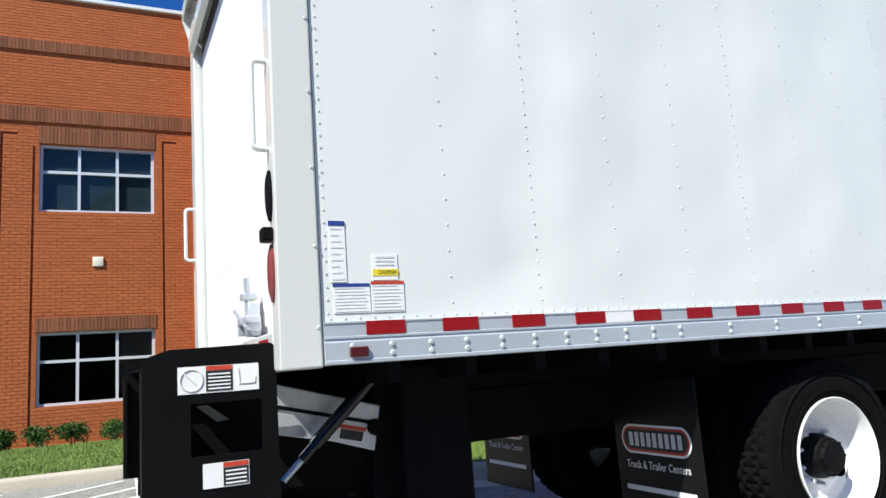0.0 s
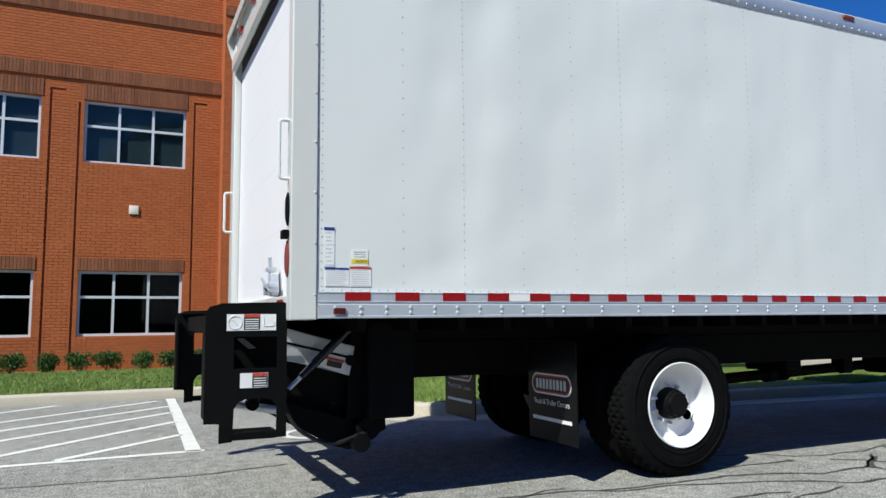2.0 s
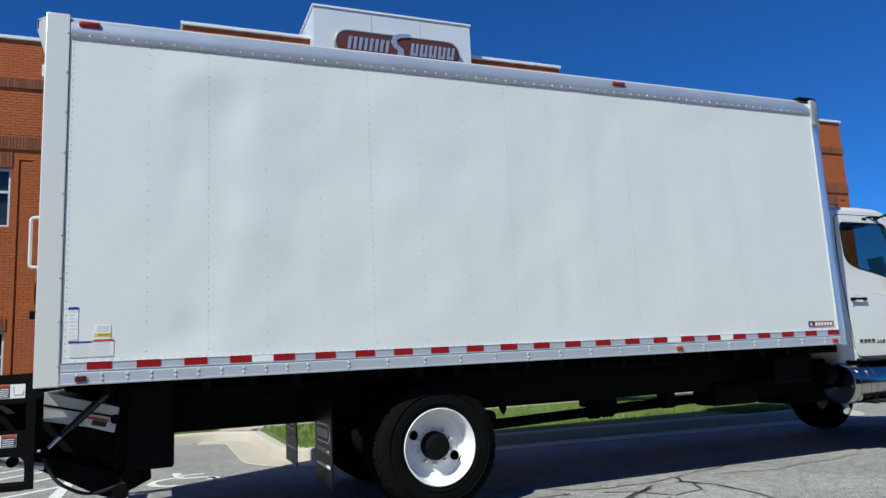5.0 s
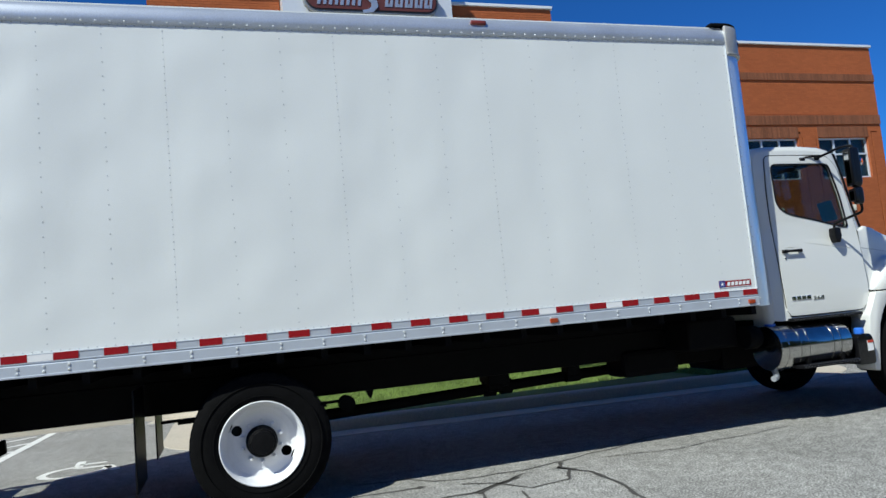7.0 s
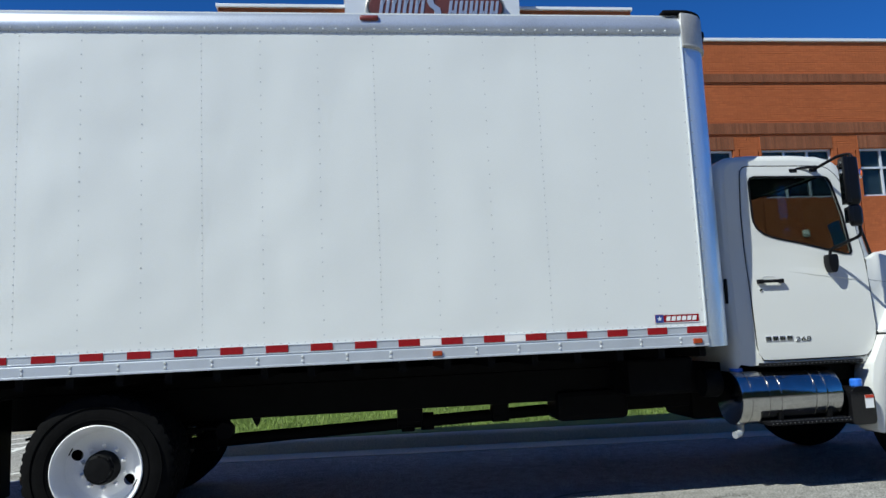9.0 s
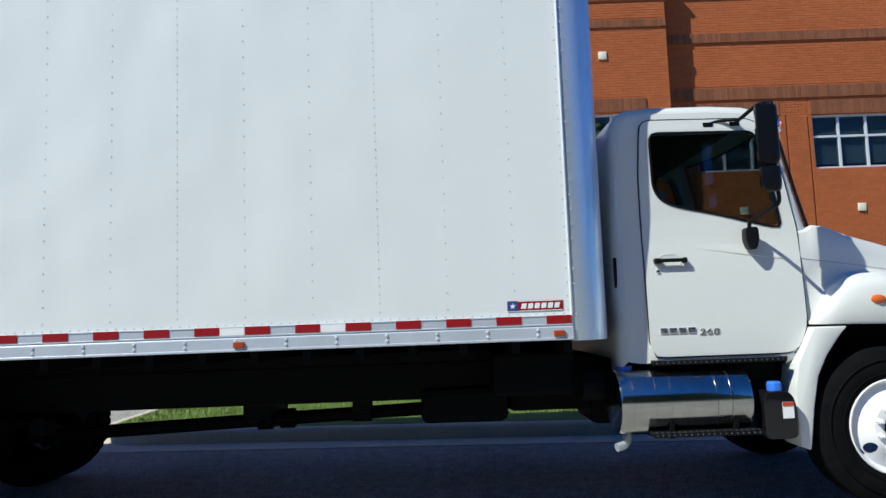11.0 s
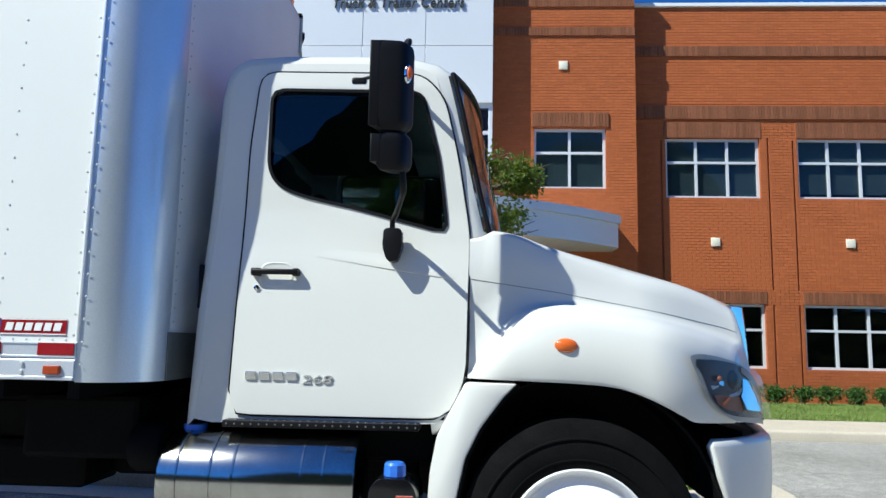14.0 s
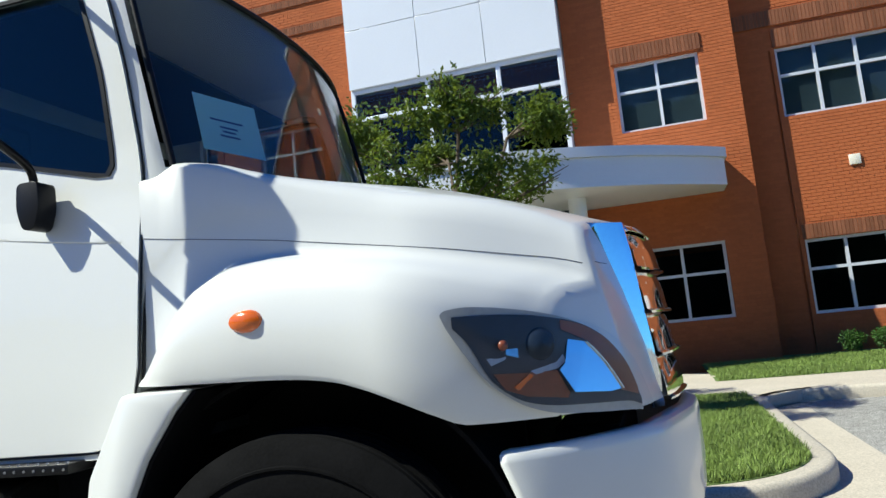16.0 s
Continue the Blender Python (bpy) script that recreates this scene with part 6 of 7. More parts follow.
for z0, z1 in ((1.375, 1.485), (1.238, 1.360), (1.105, 1.222), (0.968, 1.090)):
    sl = bmesh.new()
    grid_ = []
    for k in range(21):
        q = k / 20
        col = []
        for f, dx in ((1.0, -0.03), (1.0, -0.010), (0.8, -0.003), (0.5, 0.002), (0.2, 0.004), (0.05, 0.006), (0.0, 0.018), (-0.06, 0.016), (-0.08, -0.03)):
            z = z0 + (z1 - z0) * f
            zc = min(max(z, 0.945), 1.519)
            a = left_edge(zc) + 0.85 * stand_out(zc) + 0.012
            y = a + (W - 2 * a) * q
            col.append(sl.verts.new((grille_x(y, zc) + dx, y, z)))
        grid_.append(col)
    for c0, c1 in zip(grid_, grid_[1:]):
        for k in range(8):
            sl.faces.new((c0[k], c0[k + 1], c1[k + 1], c1[k]))
    part("grille_bar", sl, M["chrome"], grille, "bulged chrome grille bar", 35)
part("grille_backing", prism([(nose(0.8) - 0.10, 0.97), (nose(0.8) - 0.17, 1.47), (nose(0.8) - 0.20, 1.47), (nose(0.8) - 0.13, 0.97)], "y", 0.74, W - 0.74), M["black"], grille, "dark radiator behind the bars")

# headlamps: housing, reflectors, amber wedge and clear lens along the corner
PLAN = [(9.524, 0.166), (9.575, 0.167), (9.63, 0.173), (9.70, 0.188), (9.76, 0.215), (9.82, 0.275), (9.875, 0.36), (9.925, 0.455), (9.962, 0.535)]
STOPS = tuple(range(9))
RIM_TOP, RIM_FOOT = (1.284, 1.290, 1.285, 1.272, 1.256, 1.231, 1.184, 1.098, 0.974), (1.262, 1.166, 1.086, 1.030, 1.006, 0.995, 0.986, 0.979, 0.971)
CUP_TOP, CUP_FOOT = (1.269, 1.268, 1.266, 1.259, 1.247, 1.228, 1.190, 1.116, 0.985), (1.268, 1.206, 1.095, 1.041, 1.025, 1.017, 1.010, 1.003, 0.984)


def rim_span(i):
    """Foot and head of the bezel: its outer end is rounded off."""
    u = math.sqrt(1 - (1 - min(1.0, i / 0.28)) ** 2)
    return 1.274 + (curve_of(i, STOPS, RIM_FOOT) - 1.274) * u, 1.274 + (curve_of(i, STOPS, RIM_TOP) - 1.274) * u


def cup_span(i):
    return curve_of(i, STOPS, CUP_FOOT), curve_of(i, STOPS, CUP_TOP)


def lamp_point(i, z, off):
    """A place on the lamp: i along its plan, z its height, off the depth outwards."""
    x, y = curve_of(i, STOPS, [p[0] for p in PLAN]), curve_of(i, STOPS, [p[1] for p in PLAN])
    k = min(7, int(i))
    x, y, z = swept((x, y, z))
    a, b = swept((*PLAN[max(0, k - 1)], 1.2)), swept((*PLAN[min(8, k + 2)], 1.2))
    d = Vector((b[0] - a[0], b[1] - a[1], 0)).normalized()
    return Vector((x, y, z)) + Vector((d.y, -d.x, 0)) * off, math.degrees(math.atan2(d.y, d.x))


def lamp_patch(span, off, i0=0.0, i1=8.0, bow=0.0, n=8, m=56):
    """A skin along the corner between the foot and head that span gives."""
    bm = bmesh.new()
    grid = []
    for j in range(m + 1):
        i = i0 + (i1 - i0) * (j / m) ** (1.6 if i0 < 1 else 1.0)
        lo, hi = span(i)
        grid.append([bm.verts.new(lamp_point(i, lo + (hi - lo) * k / n, off + bow * math.sin(math.pi * k / n) * math.sin(math.pi * min(1.0, max(0.0, i / 8))))[0]) for k in range(n + 1)])
    for c0, c1 in zip(grid, grid[1:]):
        for k in range(n):
            bm.faces.new((c0[k], c1[k], c1[k + 1], c0[k + 1]))
    return bm


def facet(corners, off, lean=0.0, z0=1.04):
    """A flat plate behind the lens, leaning back towards its head."""
    bm = bmesh.new()
    vs = [bm.verts.new(lamp_point(i, z, off - lean * (z - z0))[0]) for i, z in corners]
    bm.faces.new(vs)
    bmesh.ops.triangulate(bm, faces=bm.faces)
    return bm


def bowl(i, z, off, r, profile):
    p, turn_ = lamp_point(i, z, off)
    one = lathe([(d * r, q * r) for d, q in profile], (0, 0, 0), "y", 28)
    bmesh.ops.transform(one, matrix=Matrix.Translation(p) @ Matrix.Rotation(radians(turn_), 4, "Z"), verts=one.verts)
    return one


def marker_span(i):
    return float(np.interp(i, (4.4, 5.4, 6.1, 6.6, 7.6), (1.212, 1.176, 1.112, 1.036, 1.016))), curve_of(i, STOPS, CUP_TOP) - 0.004


GLOBE = [(0.0, 1.0), (-0.22, 0.95), (-0.42, 0.82), (-0.60, 0.60), (-0.72, 0.32), (-0.76, 0.0)]
M["bezel"] = mat("grey_lamp_bezel", (0.33, 0.345, 0.36), 0.30, 0.3)
M["housing"] = mat("dark_lamp_housing", (0.026, 0.040, 0.066), 0.25, 0.3, vary=0.2, scale=12, bump=0.0)
M["smoke"] = mat("smoky_blue_reflector", (0.30, 0.36, 0.45), 0.45, 0.1, vary=0.25, scale=18, bump=0.02)
M["globe"] = mat("dark_glass_globe", (0.016, 0.026, 0.044), 0.4, 0.1, vary=0.05, bump=0.0, spec=0.2)
M["dimchrome"] = mat("lamp_reflector_metal", (0.55, 0.58, 0.62), 0.16, 1.0, vary=0.12, scale=25, bump=0.02)
M["dimred"] = mat("unlit_red_brown_lens", (0.17, 0.045, 0.024), 0.28, 0.0, vary=0.3, scale=30, fine=160, bump=0.05)
for s in (1, -1):
    lamp = part("headlamp", lamp_patch(rim_span, 0.007, 0.0, 7.97), M["bezel"], truck, "slanted four-sided headlamp with clear lens", 60)
    pieces = [lamp, part("housing", lamp_patch(cup_span, 0.011, 0.48, 7.86), M["housing"], lamp, "dark reflector housing", 60),
              part("indicator", facet(((1.95, 1.121), (2.92, 1.115), (4.08, 1.112), (4.46, 1.052), (4.39, 1.040), (2.95, 1.057), (2.28, 1.080)), 0.016), M["dimred"], lamp, "dim red-brown indicator", 0),
              part("indicator_strip", facet(((2.52, 1.084), (2.66, 1.075), (3.16, 1.106), (3.04, 1.112)), 0.021), M["amber"], lamp, "orange strip", 0),
              part("side_marker", lamp_patch(marker_span, 0.015, 4.4, 7.6, 0.0, 4, 20), M["dimred"], lamp, "dim red-brown inner strip", 60),
              part("reflector", facet(((4.64, 1.186), (5.31, 1.174), (5.93, 1.117), (6.43, 1.043), (5.89, 1.040), (4.52, 1.053), (4.12, 1.112), (4.37, 1.128)), 0.034, 0.15), M["chrome"], lamp, "bright reflector", 0),
              # A thin bright tube draws the highlight along the reflector's edge.
              part("reflector_rim", tube([lamp_point(i, z, 0.037 - 0.15 * (z - 1.04))[0] for i, z in ((5.31, 1.175), (5.64, 1.147), (5.93, 1.118), (6.20, 1.080), (6.44, 1.043))], 0.0022, 6), M["dimchrome"], lamp, "", 40),
              part("side_bowl", facet(((1.35, 1.203), (1.92, 1.219), (2.5, 1.217), (2.41, 1.153), (1.92, 1.141)), 0.017, 0.05), M["smoke"], lamp, "smoky side reflector", 0),
              part("reflector", facet(((2.42, 1.164), (2.50, 1.203), (2.83, 1.214), (2.79, 1.154)), 0.022, 0.08), M["dimchrome"], lamp, "bright side reflector", 0),
              part("bulb", bowl(2.31, 1.188, 0.022, 0.013, GLOBE), M["dimred"], lamp, "small reddish bulb", 40),
              part("projector_lip", facet(((3.10, 1.118), (3.55, 1.124), (4.10, 1.132), (4.38, 1.150), (4.46, 1.132), (4.12, 1.116), (3.3, 1.108)), 0.019, 0.05), M["smoke"], lamp, "", 0),
              part("projector", bowl(3.62, 1.182, -0.010, 0.050, GLOBE), M["globe"], lamp, "round dark glass projector", 50)]
    pieces.append(part("lens", lamp_patch(cup_span, 0.046, 0.48, 7.86, 0.010), M["lens"], lamp, "clear lamp lens", 60))
    if s < 0:
        for o in pieces:
            o.data.transform(Matrix.Translation((0, W, 0)) @ Matrix.Diagonal((1, -1, 1, 1)))
            o.data.flip_normals()
    ind = lathe([(0.0, 0.05), (-0.012, 0.046), (-0.022, 0.028), (-0.024, 0.0)], (0, 0, 0), "y", 24)
    bmesh.ops.transform(ind, matrix=Matrix.Translation((9.01, 0.180 if s > 0 else W - 0.180, 1.314)) @ Matrix.Diagonal((1.0, s, 0.62, 1)), verts=ind.verts)
    part("side_indicator", ind, M["amber"], truck, "oval orange side indicator", 40)
# mirrors on their arms
def set_in(y):
    """The small round mirror hangs close to the door."""
    return y + (0.035 if 0.1 < y < 0.3 else 0.0)


UPPER_CASE = ((0.0, 0.66), (0.02, 0.74), (0.06, 0.93), (0.12, 1.0), (0.90, 1.0), (0.96, 0.97), (0.99, 0.90), (1.0, 0.80))
LOWER_CASE = ((0.0, 0.62), (0.03, 0.78), (0.12, 0.92), (0.25, 1.0), (0.72, 1.0), (0.86, 0.96), (0.95, 0.82), (1.0, 0.66))


def case_loft(outline, z0, z1, shape, mid):
    """A closed mirror case: one outline, narrowed towards its head and foot."""
    bm = bmesh.new()
    rings = [[bm.verts.new((mid.x + (x - mid.x) * k, mid.y + (y - mid.y) * k, z0 + (z1 - z0) * u)) for x, y in outline] for u, k in shape]
    for r0, r1 in zip(rings, rings[1:]):
        for i in range(len(r0)):
            j = (i + 1) % len(r0)
            bm.faces.new((r0[i], r0[j], r1[j], r1[i]))
    bm.faces.new(rings[0])
    bm.faces.new(rings[-1])
    return bm


for s in (1, -1):
    f = (lambda y: set_in(y)) if s > 0 else (lambda y: W - set_in(y))
    mirror = part("mirror", tube(rounded([(8.25, f(0.36), 2.53), (8.30, f(0.09), 2.585), (8.345, f(0.0), 2.58), (8.32, f(-0.03), 2.50), (8.325, f(-0.03), 2.01), (8.335, f(-0.025), 1.925), (8.28, f(0.16), 1.868), (8.258, f(0.215), 1.85), (8.258, f(0.225), 1.80)], 0.05), 0.013, 8), M["plastic"], truck, "black double door mirror on tubular arms", 50)
    part("arm", tube(rounded([(8.07, f(0.36), 2.535), (8.14, f(0.35), 2.552), (8.262, f(0.30), 2.545)], 0.03), 0.010, 8), M["plastic"], mirror, "", 50)
    for x in (8.07, 8.25):
        part("arm_foot", box(x - 0.035, x + 0.035, min(f(0.34), f(0.375)), max(f(0.34), f(0.375)), 2.512, 2.545, 0.008), M["plastic"], mirror)
    for z0, z1, dx, shape in ((2.163, 2.538, 0.0, UPPER_CASE), (1.998, 2.159, 0.010, LOWER_CASE)):
        case = loop2([(8.200 + dx, f(-0.105 + dx)), (8.335, f(-0.085 + dx)), (8.372, f(0.008)), (8.262 + dx, f(0.020))], 0.034, 6)
        bm = case_loft(case, z0, z1, shape, Vector((8.280 + dx, f(-0.045))))
        rim_ = loop2([(8.188 + dx, f(-0.107 + dx)), (8.236 + dx, f(-0.100 + dx)), (8.282 + dx, f(0.016)), (8.236 + dx, f(0.023))], 0.010)
        housing = part("housing", bm, M["plastic"], mirror, "rounded black mirror housing", 45)
        part("glass_frame", prism(rim_, "z", z0 + (0.012 if dx == 0 else 0.030), z1 - (0.006 if dx == 0 else 0.016), 0.006), M["plastic"], housing, "", 40)
        a, b = Vector((8.188 + dx, f(-0.107 + dx))), Vector((8.236 + dx, f(0.023)))
        p0, p1 = a + (b - a) * 0.22, a + (b - a) * 0.80
        part("mirror_glass", prism([(p0.x - 0.003, p0.y), (p1.x - 0.003, p1.y), (p1.x + 0.004, p1.y), (p0.x + 0.004, p0.y)], "z", z0 + 0.04, z1 - 0.04), M["chrome"], housing, "mirror glass", 0)
    for grow, mt, dn in ((1.0, "chrome", 0.0), (0.72, "amber", 0.006)):
        lampm = lathe([(0.0, 0.030 * grow), (-0.010, 0.026 * grow), (-0.014, 0.012 * grow), (-0.015, 0.0)], (0, 0, 0), "y", 20)
        bmesh.ops.transform(lampm, matrix=Matrix.Translation((8.343 + dn, f(-0.071 - dn), 2.40)) @ Matrix.Rotation(radians(42 * s), 4, "Z") @ Matrix.Diagonal((0.62, s, 1.35, 1)), verts=lampm.verts)
        part("mirror_indicator", lampm, M[mt], mirror, "small orange repeater lamp in a chrome ring", 40)
    spot = prism(loop2([(8.222, 1.812), (8.302, 1.812), (8.306, 1.73), (8.284, 1.664), (8.240, 1.664), (8.218, 1.73)], 0.022), "y", min(f(0.190), f(0.260)), max(f(0.190), f(0.260)), 0.020, None, 3)
    part("spot_mirror", spot, M["plastic"], mirror, "small convex mirror with a rounded bottom", 45)

# fuel tank, steps, urea tank
tank = bmesh.new()
TC = (0, 0.325, 0.715)
lathe([(7.315, 0.0), (7.317, 0.19), (7.323, 0.203), (7.335, 0.208), (8.13, 0.208), (8.142, 0.203), (8.148, 0.19), (8.15, 0.0)], TC, "x", 48, tank)
fuel = part("fuel_tank", tank, M["tank"], truck, "polished aluminium fuel tank", 30)
for x in (7.40, 7.54, 7.635, 7.92, 8.01):
    part("strap", lathe([(x, 0.2085), (x, 0.2115), (x + 0.008, 0.2115), (x + 0.008, 0.2085)], TC, "x", 48, None, True), M["tank"], fuel, "thin tank strap", 30)
for x in (7.62, 8.02):
    part("step_bracket", box(x, x + 0.03, 0.14, 0.20, 0.50, 0.62, 0.004), M["black"], truck)
def tread(x0, x1, y0, y1, z):
    bm = bmesh.new()
    for i in range(int((x1 - x0) / 0.035)):
        lathe([(z - 0.004, 0.006), (z + 0.004, 0.004), (z + 0.004, 0.0)], (x0 + 0.02 + 0.035 * i, y0 + 0.015, 0), "z", 8, bm)
        lathe([(-0.003, 0.0), (-0.003, 0.0035), (0.004, 0.005)], (x0 + 0.02 + 0.035 * i, y0, z - 0.015), "y", 8, bm)
    return bm


for x0, x1, y0, y1, z, text in ((7.56, 8.40, 0.20, 0.42, 0.975, "black upper cab step with bright studs"), (7.50, 8.17, 0.08, 0.28, 0.545, "black lower cab step with bright studs")):
    step_ = part("step", box(x0, x1, y0, y1, z - 0.03, z, 0.006), M["plastic"], truck, text, 40)
    tagged(part("studs", tread(x0, x1, y0, y1, z), M["step"], step_, "row of bright metal studs", 40), kind="stuff")
part("sill", box(7.37, 8.45, 0.42, 0.50, 0.80, 0.99, 0.01), M["black"], truck)
part("cab_mount", box(7.35, 8.6, 0.5, W - 0.5, 0.86, 0.985, 0.01), M["black"], truck)
M["gloss"] = mat("glossy_black_plastic", (0.006, 0.006, 0.007), 0.16, vary=0.2, scale=9, bump=0.02, spec=0.5)
urea = part("urea_tank", prism(loop2([(8.205, 0.475), (8.405, 0.475), (8.405, 0.70), (8.37, 0.765), (8.24, 0.765), (8.205, 0.72)], 0.04), "y", 0.125, 0.45, 0.022, None, 3), M["gloss"], truck, "black plastic urea tank with blue cap", 40)
cap = lathe([(0.755, 0.034), (0.768, 0.046), (0.812, 0.044), (0.822, 0.036), (0.824, 0.0)], (8.305, 0.19, 0), "z", 10)
part("cap", cap, M["blue"], urea, "bright blue filler cap", 30)
part("cap_label", box(8.318, 8.388, 0.121, 0.1235, 0.60, 0.70), M["white"], urea, "", 0)
part("cap_label", box(8.318, 8.388, 0.1175, 0.1195, 0.677, 0.70), M["redink"], urea, "", 0)
part("filler_lid", lathe([(0.905, 0.05), (0.94, 0.05), (0.945, 0.0)], (7.40, 0.33, 0), "z", 16), M["blue"], fuel, "blue fuel cap", 30)
ex = bmesh.new()
lathe([(7.12, 0.0), (7.122, 0.10), (7.14, 0.11), (7.24, 0.11), (7.26, 0.10), (7.262, 0.0)], (0, 0.37, 0.835), "x", 28, ex)
part("exhaust_can", ex, M["black"], truck, "black exhaust canister", 35)
part("exhaust_elbow", tube(rounded([(7.41, 0.46, 0.66), (7.405, 0.40, 0.56), (7.40, 0.335, 0.48), (7.372, 0.295, 0.445), (7.312, 0.272, 0.435)], 0.05), 0.027, 14), M["galv"], truck, "bent bright pipe", 60)

# model badge on the door: plain chrome bars and a number
for k in range(4):
    x = 7.632 + 0.060 * k
    part("badge_bar", box(x, x + 0.048, 0.254, 0.2635, 1.142, 1.178, 0.003), M["chrome"], truck)
lettering("badge_number", "268", 0.052, Matrix.Translation((7.948, 0.2585, 1.146)) @ FACE, M["chrome"], truck, "small chrome number", 0.003, 0.1, 0.13)
part("cab_vent", box(7.3735, 7.392, 0.322, 0.352, 1.45, 1.65, 0.004), M["plastic"], truck, "black upright vent")

# tail lift folded under the rear
HX0, HX1, HZ0, HZ1 = -0.435, -0.200, 0.870, 1.042      # the window in its side plates
def hook_plate(y0, y1):
    """A side plate with a window cut between its labels and a foot step in its hook."""
    x0, x1, z0, z1 = HX0, HX1, HZ0, HZ1
    bm = prism([(-0.585, 1.175), (-0.565, 1.205), (-0.50, 1.225), (-0.165, 1.232), (-0.148, 1.218), (-0.1475, z1), (-0.585, z1)], "y", y0, y1)
    prism([(-0.585, z1), (x0, z1), (x0, z0), (-0.585, z0)], "y", y0, y1, 0.0, bm)
    prism([(x1, z1), (-0.1475, z1), (-0.147, z0), (x1, z0)], "y", y0, y1, 0.0, bm)
    prism([(-0.585, z0), (-0.147, z0), (-0.146, 0.492), (-0.20, 0.492), (-0.20, 0.665), (-0.225, 0.695), (-0.27, 0.706), (-0.36, 0.706), (-0.405, 0.692), (-0.43, 0.655), (-0.435, 0.482), (-0.505, 0.478), (-0.505, 0.580), (-0.585, 0.585)], "y", y0, y1, 0.0, bm)
    return bm


for y0, y1 in ((0.09, 0.105), (W - 0.105, W - 0.09)):
    lp = part("lift_plate", hook_plate(y0, y1), M["black"], truck, "black steel tail lift side plate with step", 0)
    part("tread", box(-0.436, -0.199, y0 - 0.0, y0 + 0.16 if y0 < 1 else y1, 0.488, 0.530, 0.006), M["black"], lp)
    part("flange", box(-0.585, -0.565, y0 + 0.015 if y0 < 1 else y0 - 0.12, y0 + 0.14 if y0 < 1 else y0, 0.605, 1.16, 0.003), M["black"], lp)
    part("top_flange", box(-0.545, -0.165, y0 + 0.016 if y0 < 1 else y0 - 0.12, y0 + 0.14 if y0 < 1 else y0 - 0.001, 1.195, 1.212, 0.003), M["black"], lp)
label_a = label_plate("lift_label", -0.475, -0.21, 1.075, 1.165, 0.0885, rows=0, text="white pictogram safety label")
part("label_field", box(-0.385, -0.298, 0.0858, 0.0868, 1.080, 1.148), M["ink"], label_a, "", 0)
part("heading", box(-0.385, -0.298, 0.0858, 0.0868, 1.149, 1.164), M["redink"], label_a, "", 0)
for k in range(5):
    part("print_bar", box(-0.378, -0.305, 0.0842, 0.0852, 1.086 + 0.012 * k, 1.091 + 0.012 * k), M["white"], label_a, "", 0)
ringm = bmesh.new()
tube([(-0.432 + 0.036 * math.cos(2 * math.pi * k / 24), 0.0865, 1.12 + 0.036 * math.sin(2 * math.pi * k / 24)) for k in range(25)], 0.003, 5, ringm)
tube([(-0.457, 0.0865, 1.145), (-0.407, 0.0865, 1.095)], 0.003, 5, ringm)
part("pictogram", ringm, M["faint"], label_a, "", 0)
pic = bmesh.new()
tube([(-0.28, 0.0865, 1.15), (-0.275, 0.0865, 1.10), (-0.225, 0.0865, 1.10), (-0.222, 0.0865, 1.12)], 0.003, 5, pic)
part("pictogram", pic, M["faint"], label_a, "", 0)
label_b = label_plate("lift_label", -0.40, -0.25, 0.765, 0.845, 0.0885, rows=0, text="small white safety label with red heading")
part("label_field", box(-0.335, -0.253, 0.0858, 0.0868, 0.769, 0.826), M["ink"], label_b, "", 0)
part("heading", box(-0.335, -0.253, 0.0858, 0.0868, 0.828, 0.844), M["redink"], label_b, "", 0)
for k in range(4):
    part("print_bar", box(-0.328, -0.26, 0.0842, 0.0852, 0.774 + 0.013 * k, 0.779 + 0.013 * k), M["white"], label_b, "", 0)
part("dock_beam", box(-0.50, -0.40, 0.25, W - 0.25, 1.06, 1.17, 0.01), M["black"], truck, "black dock bumper beam")
lampb = lathe([(-0.53, 0.0), (-0.52, 0.045), (-0.50, 0.055), (-0.46, 0.05)], (0, 0.72, 1.06), "x", 24)
# Added black sheet: gives the dark inside seen through the plate's window.
part("fold_plate", box(-0.47, -0.13, 0.300, 0.315, 0.72, 1.10, 0.004), M["black"], truck, "black plate added behind the window for its dark interior")
part("fold_link", prism([(-0.40, 1.03), (-0.36, 1.03), (-0.29, 0.975), (-0.33, 0.97)], "y", 0.24, 0.26), M["kick"], truck, "dull link of the folding platform")
part("work_lamp", lampb, M["chrome"], truck, "round chrome work lamp", 40)

# folded platform, arms and ram of the lift
plat = prism([(-0.14, 1.10), (0.345, 0.965), (0.31, 0.785), (0.14, 0.84), (-0.14, 0.90)], "y", 0.40, 1.9, 0.006)
part("lift_platform", plat, M["galv"], truck, "folded galvanised lift platform")
part("platform_seam", tube([(-0.14, 0.398, 1.01), (0.32, 0.398, 0.895)], 0.008, 6), M["black"], truck)
part("platform_pivot", lathe([(0.37, 0.0), (0.372, 0.03), (0.40, 0.034)], (0.315, 0, 0.88), "y", 16), M["black"], truck)
plat2 = label_plate("lift_label", 0.12, 0.27, 0.838, 0.90, 0.396, head="redink", head_h=0.016, rows=0, text="small platform label")
part("label_field", box(0.165, 0.262, 0.3925, 0.3938, 0.844, 0.882), M["ink"], plat2, "", 0)
plat2.matrix_basis = Matrix.Translation((0.195, 0, 0.869)) @ Matrix.Rotation(radians(14), 4, "Y") @ Matrix.Translation((-0.195, 0, -0.869))
ram = bmesh.new()
tube([(0.03, 0.30, 0.842), (0.30, 0.30, 1.10)], 0.027, 14, ram)
tube([(-0.02, 0.30, 0.795), (0.03, 0.30, 0.842)], 0.021, 14, ram)
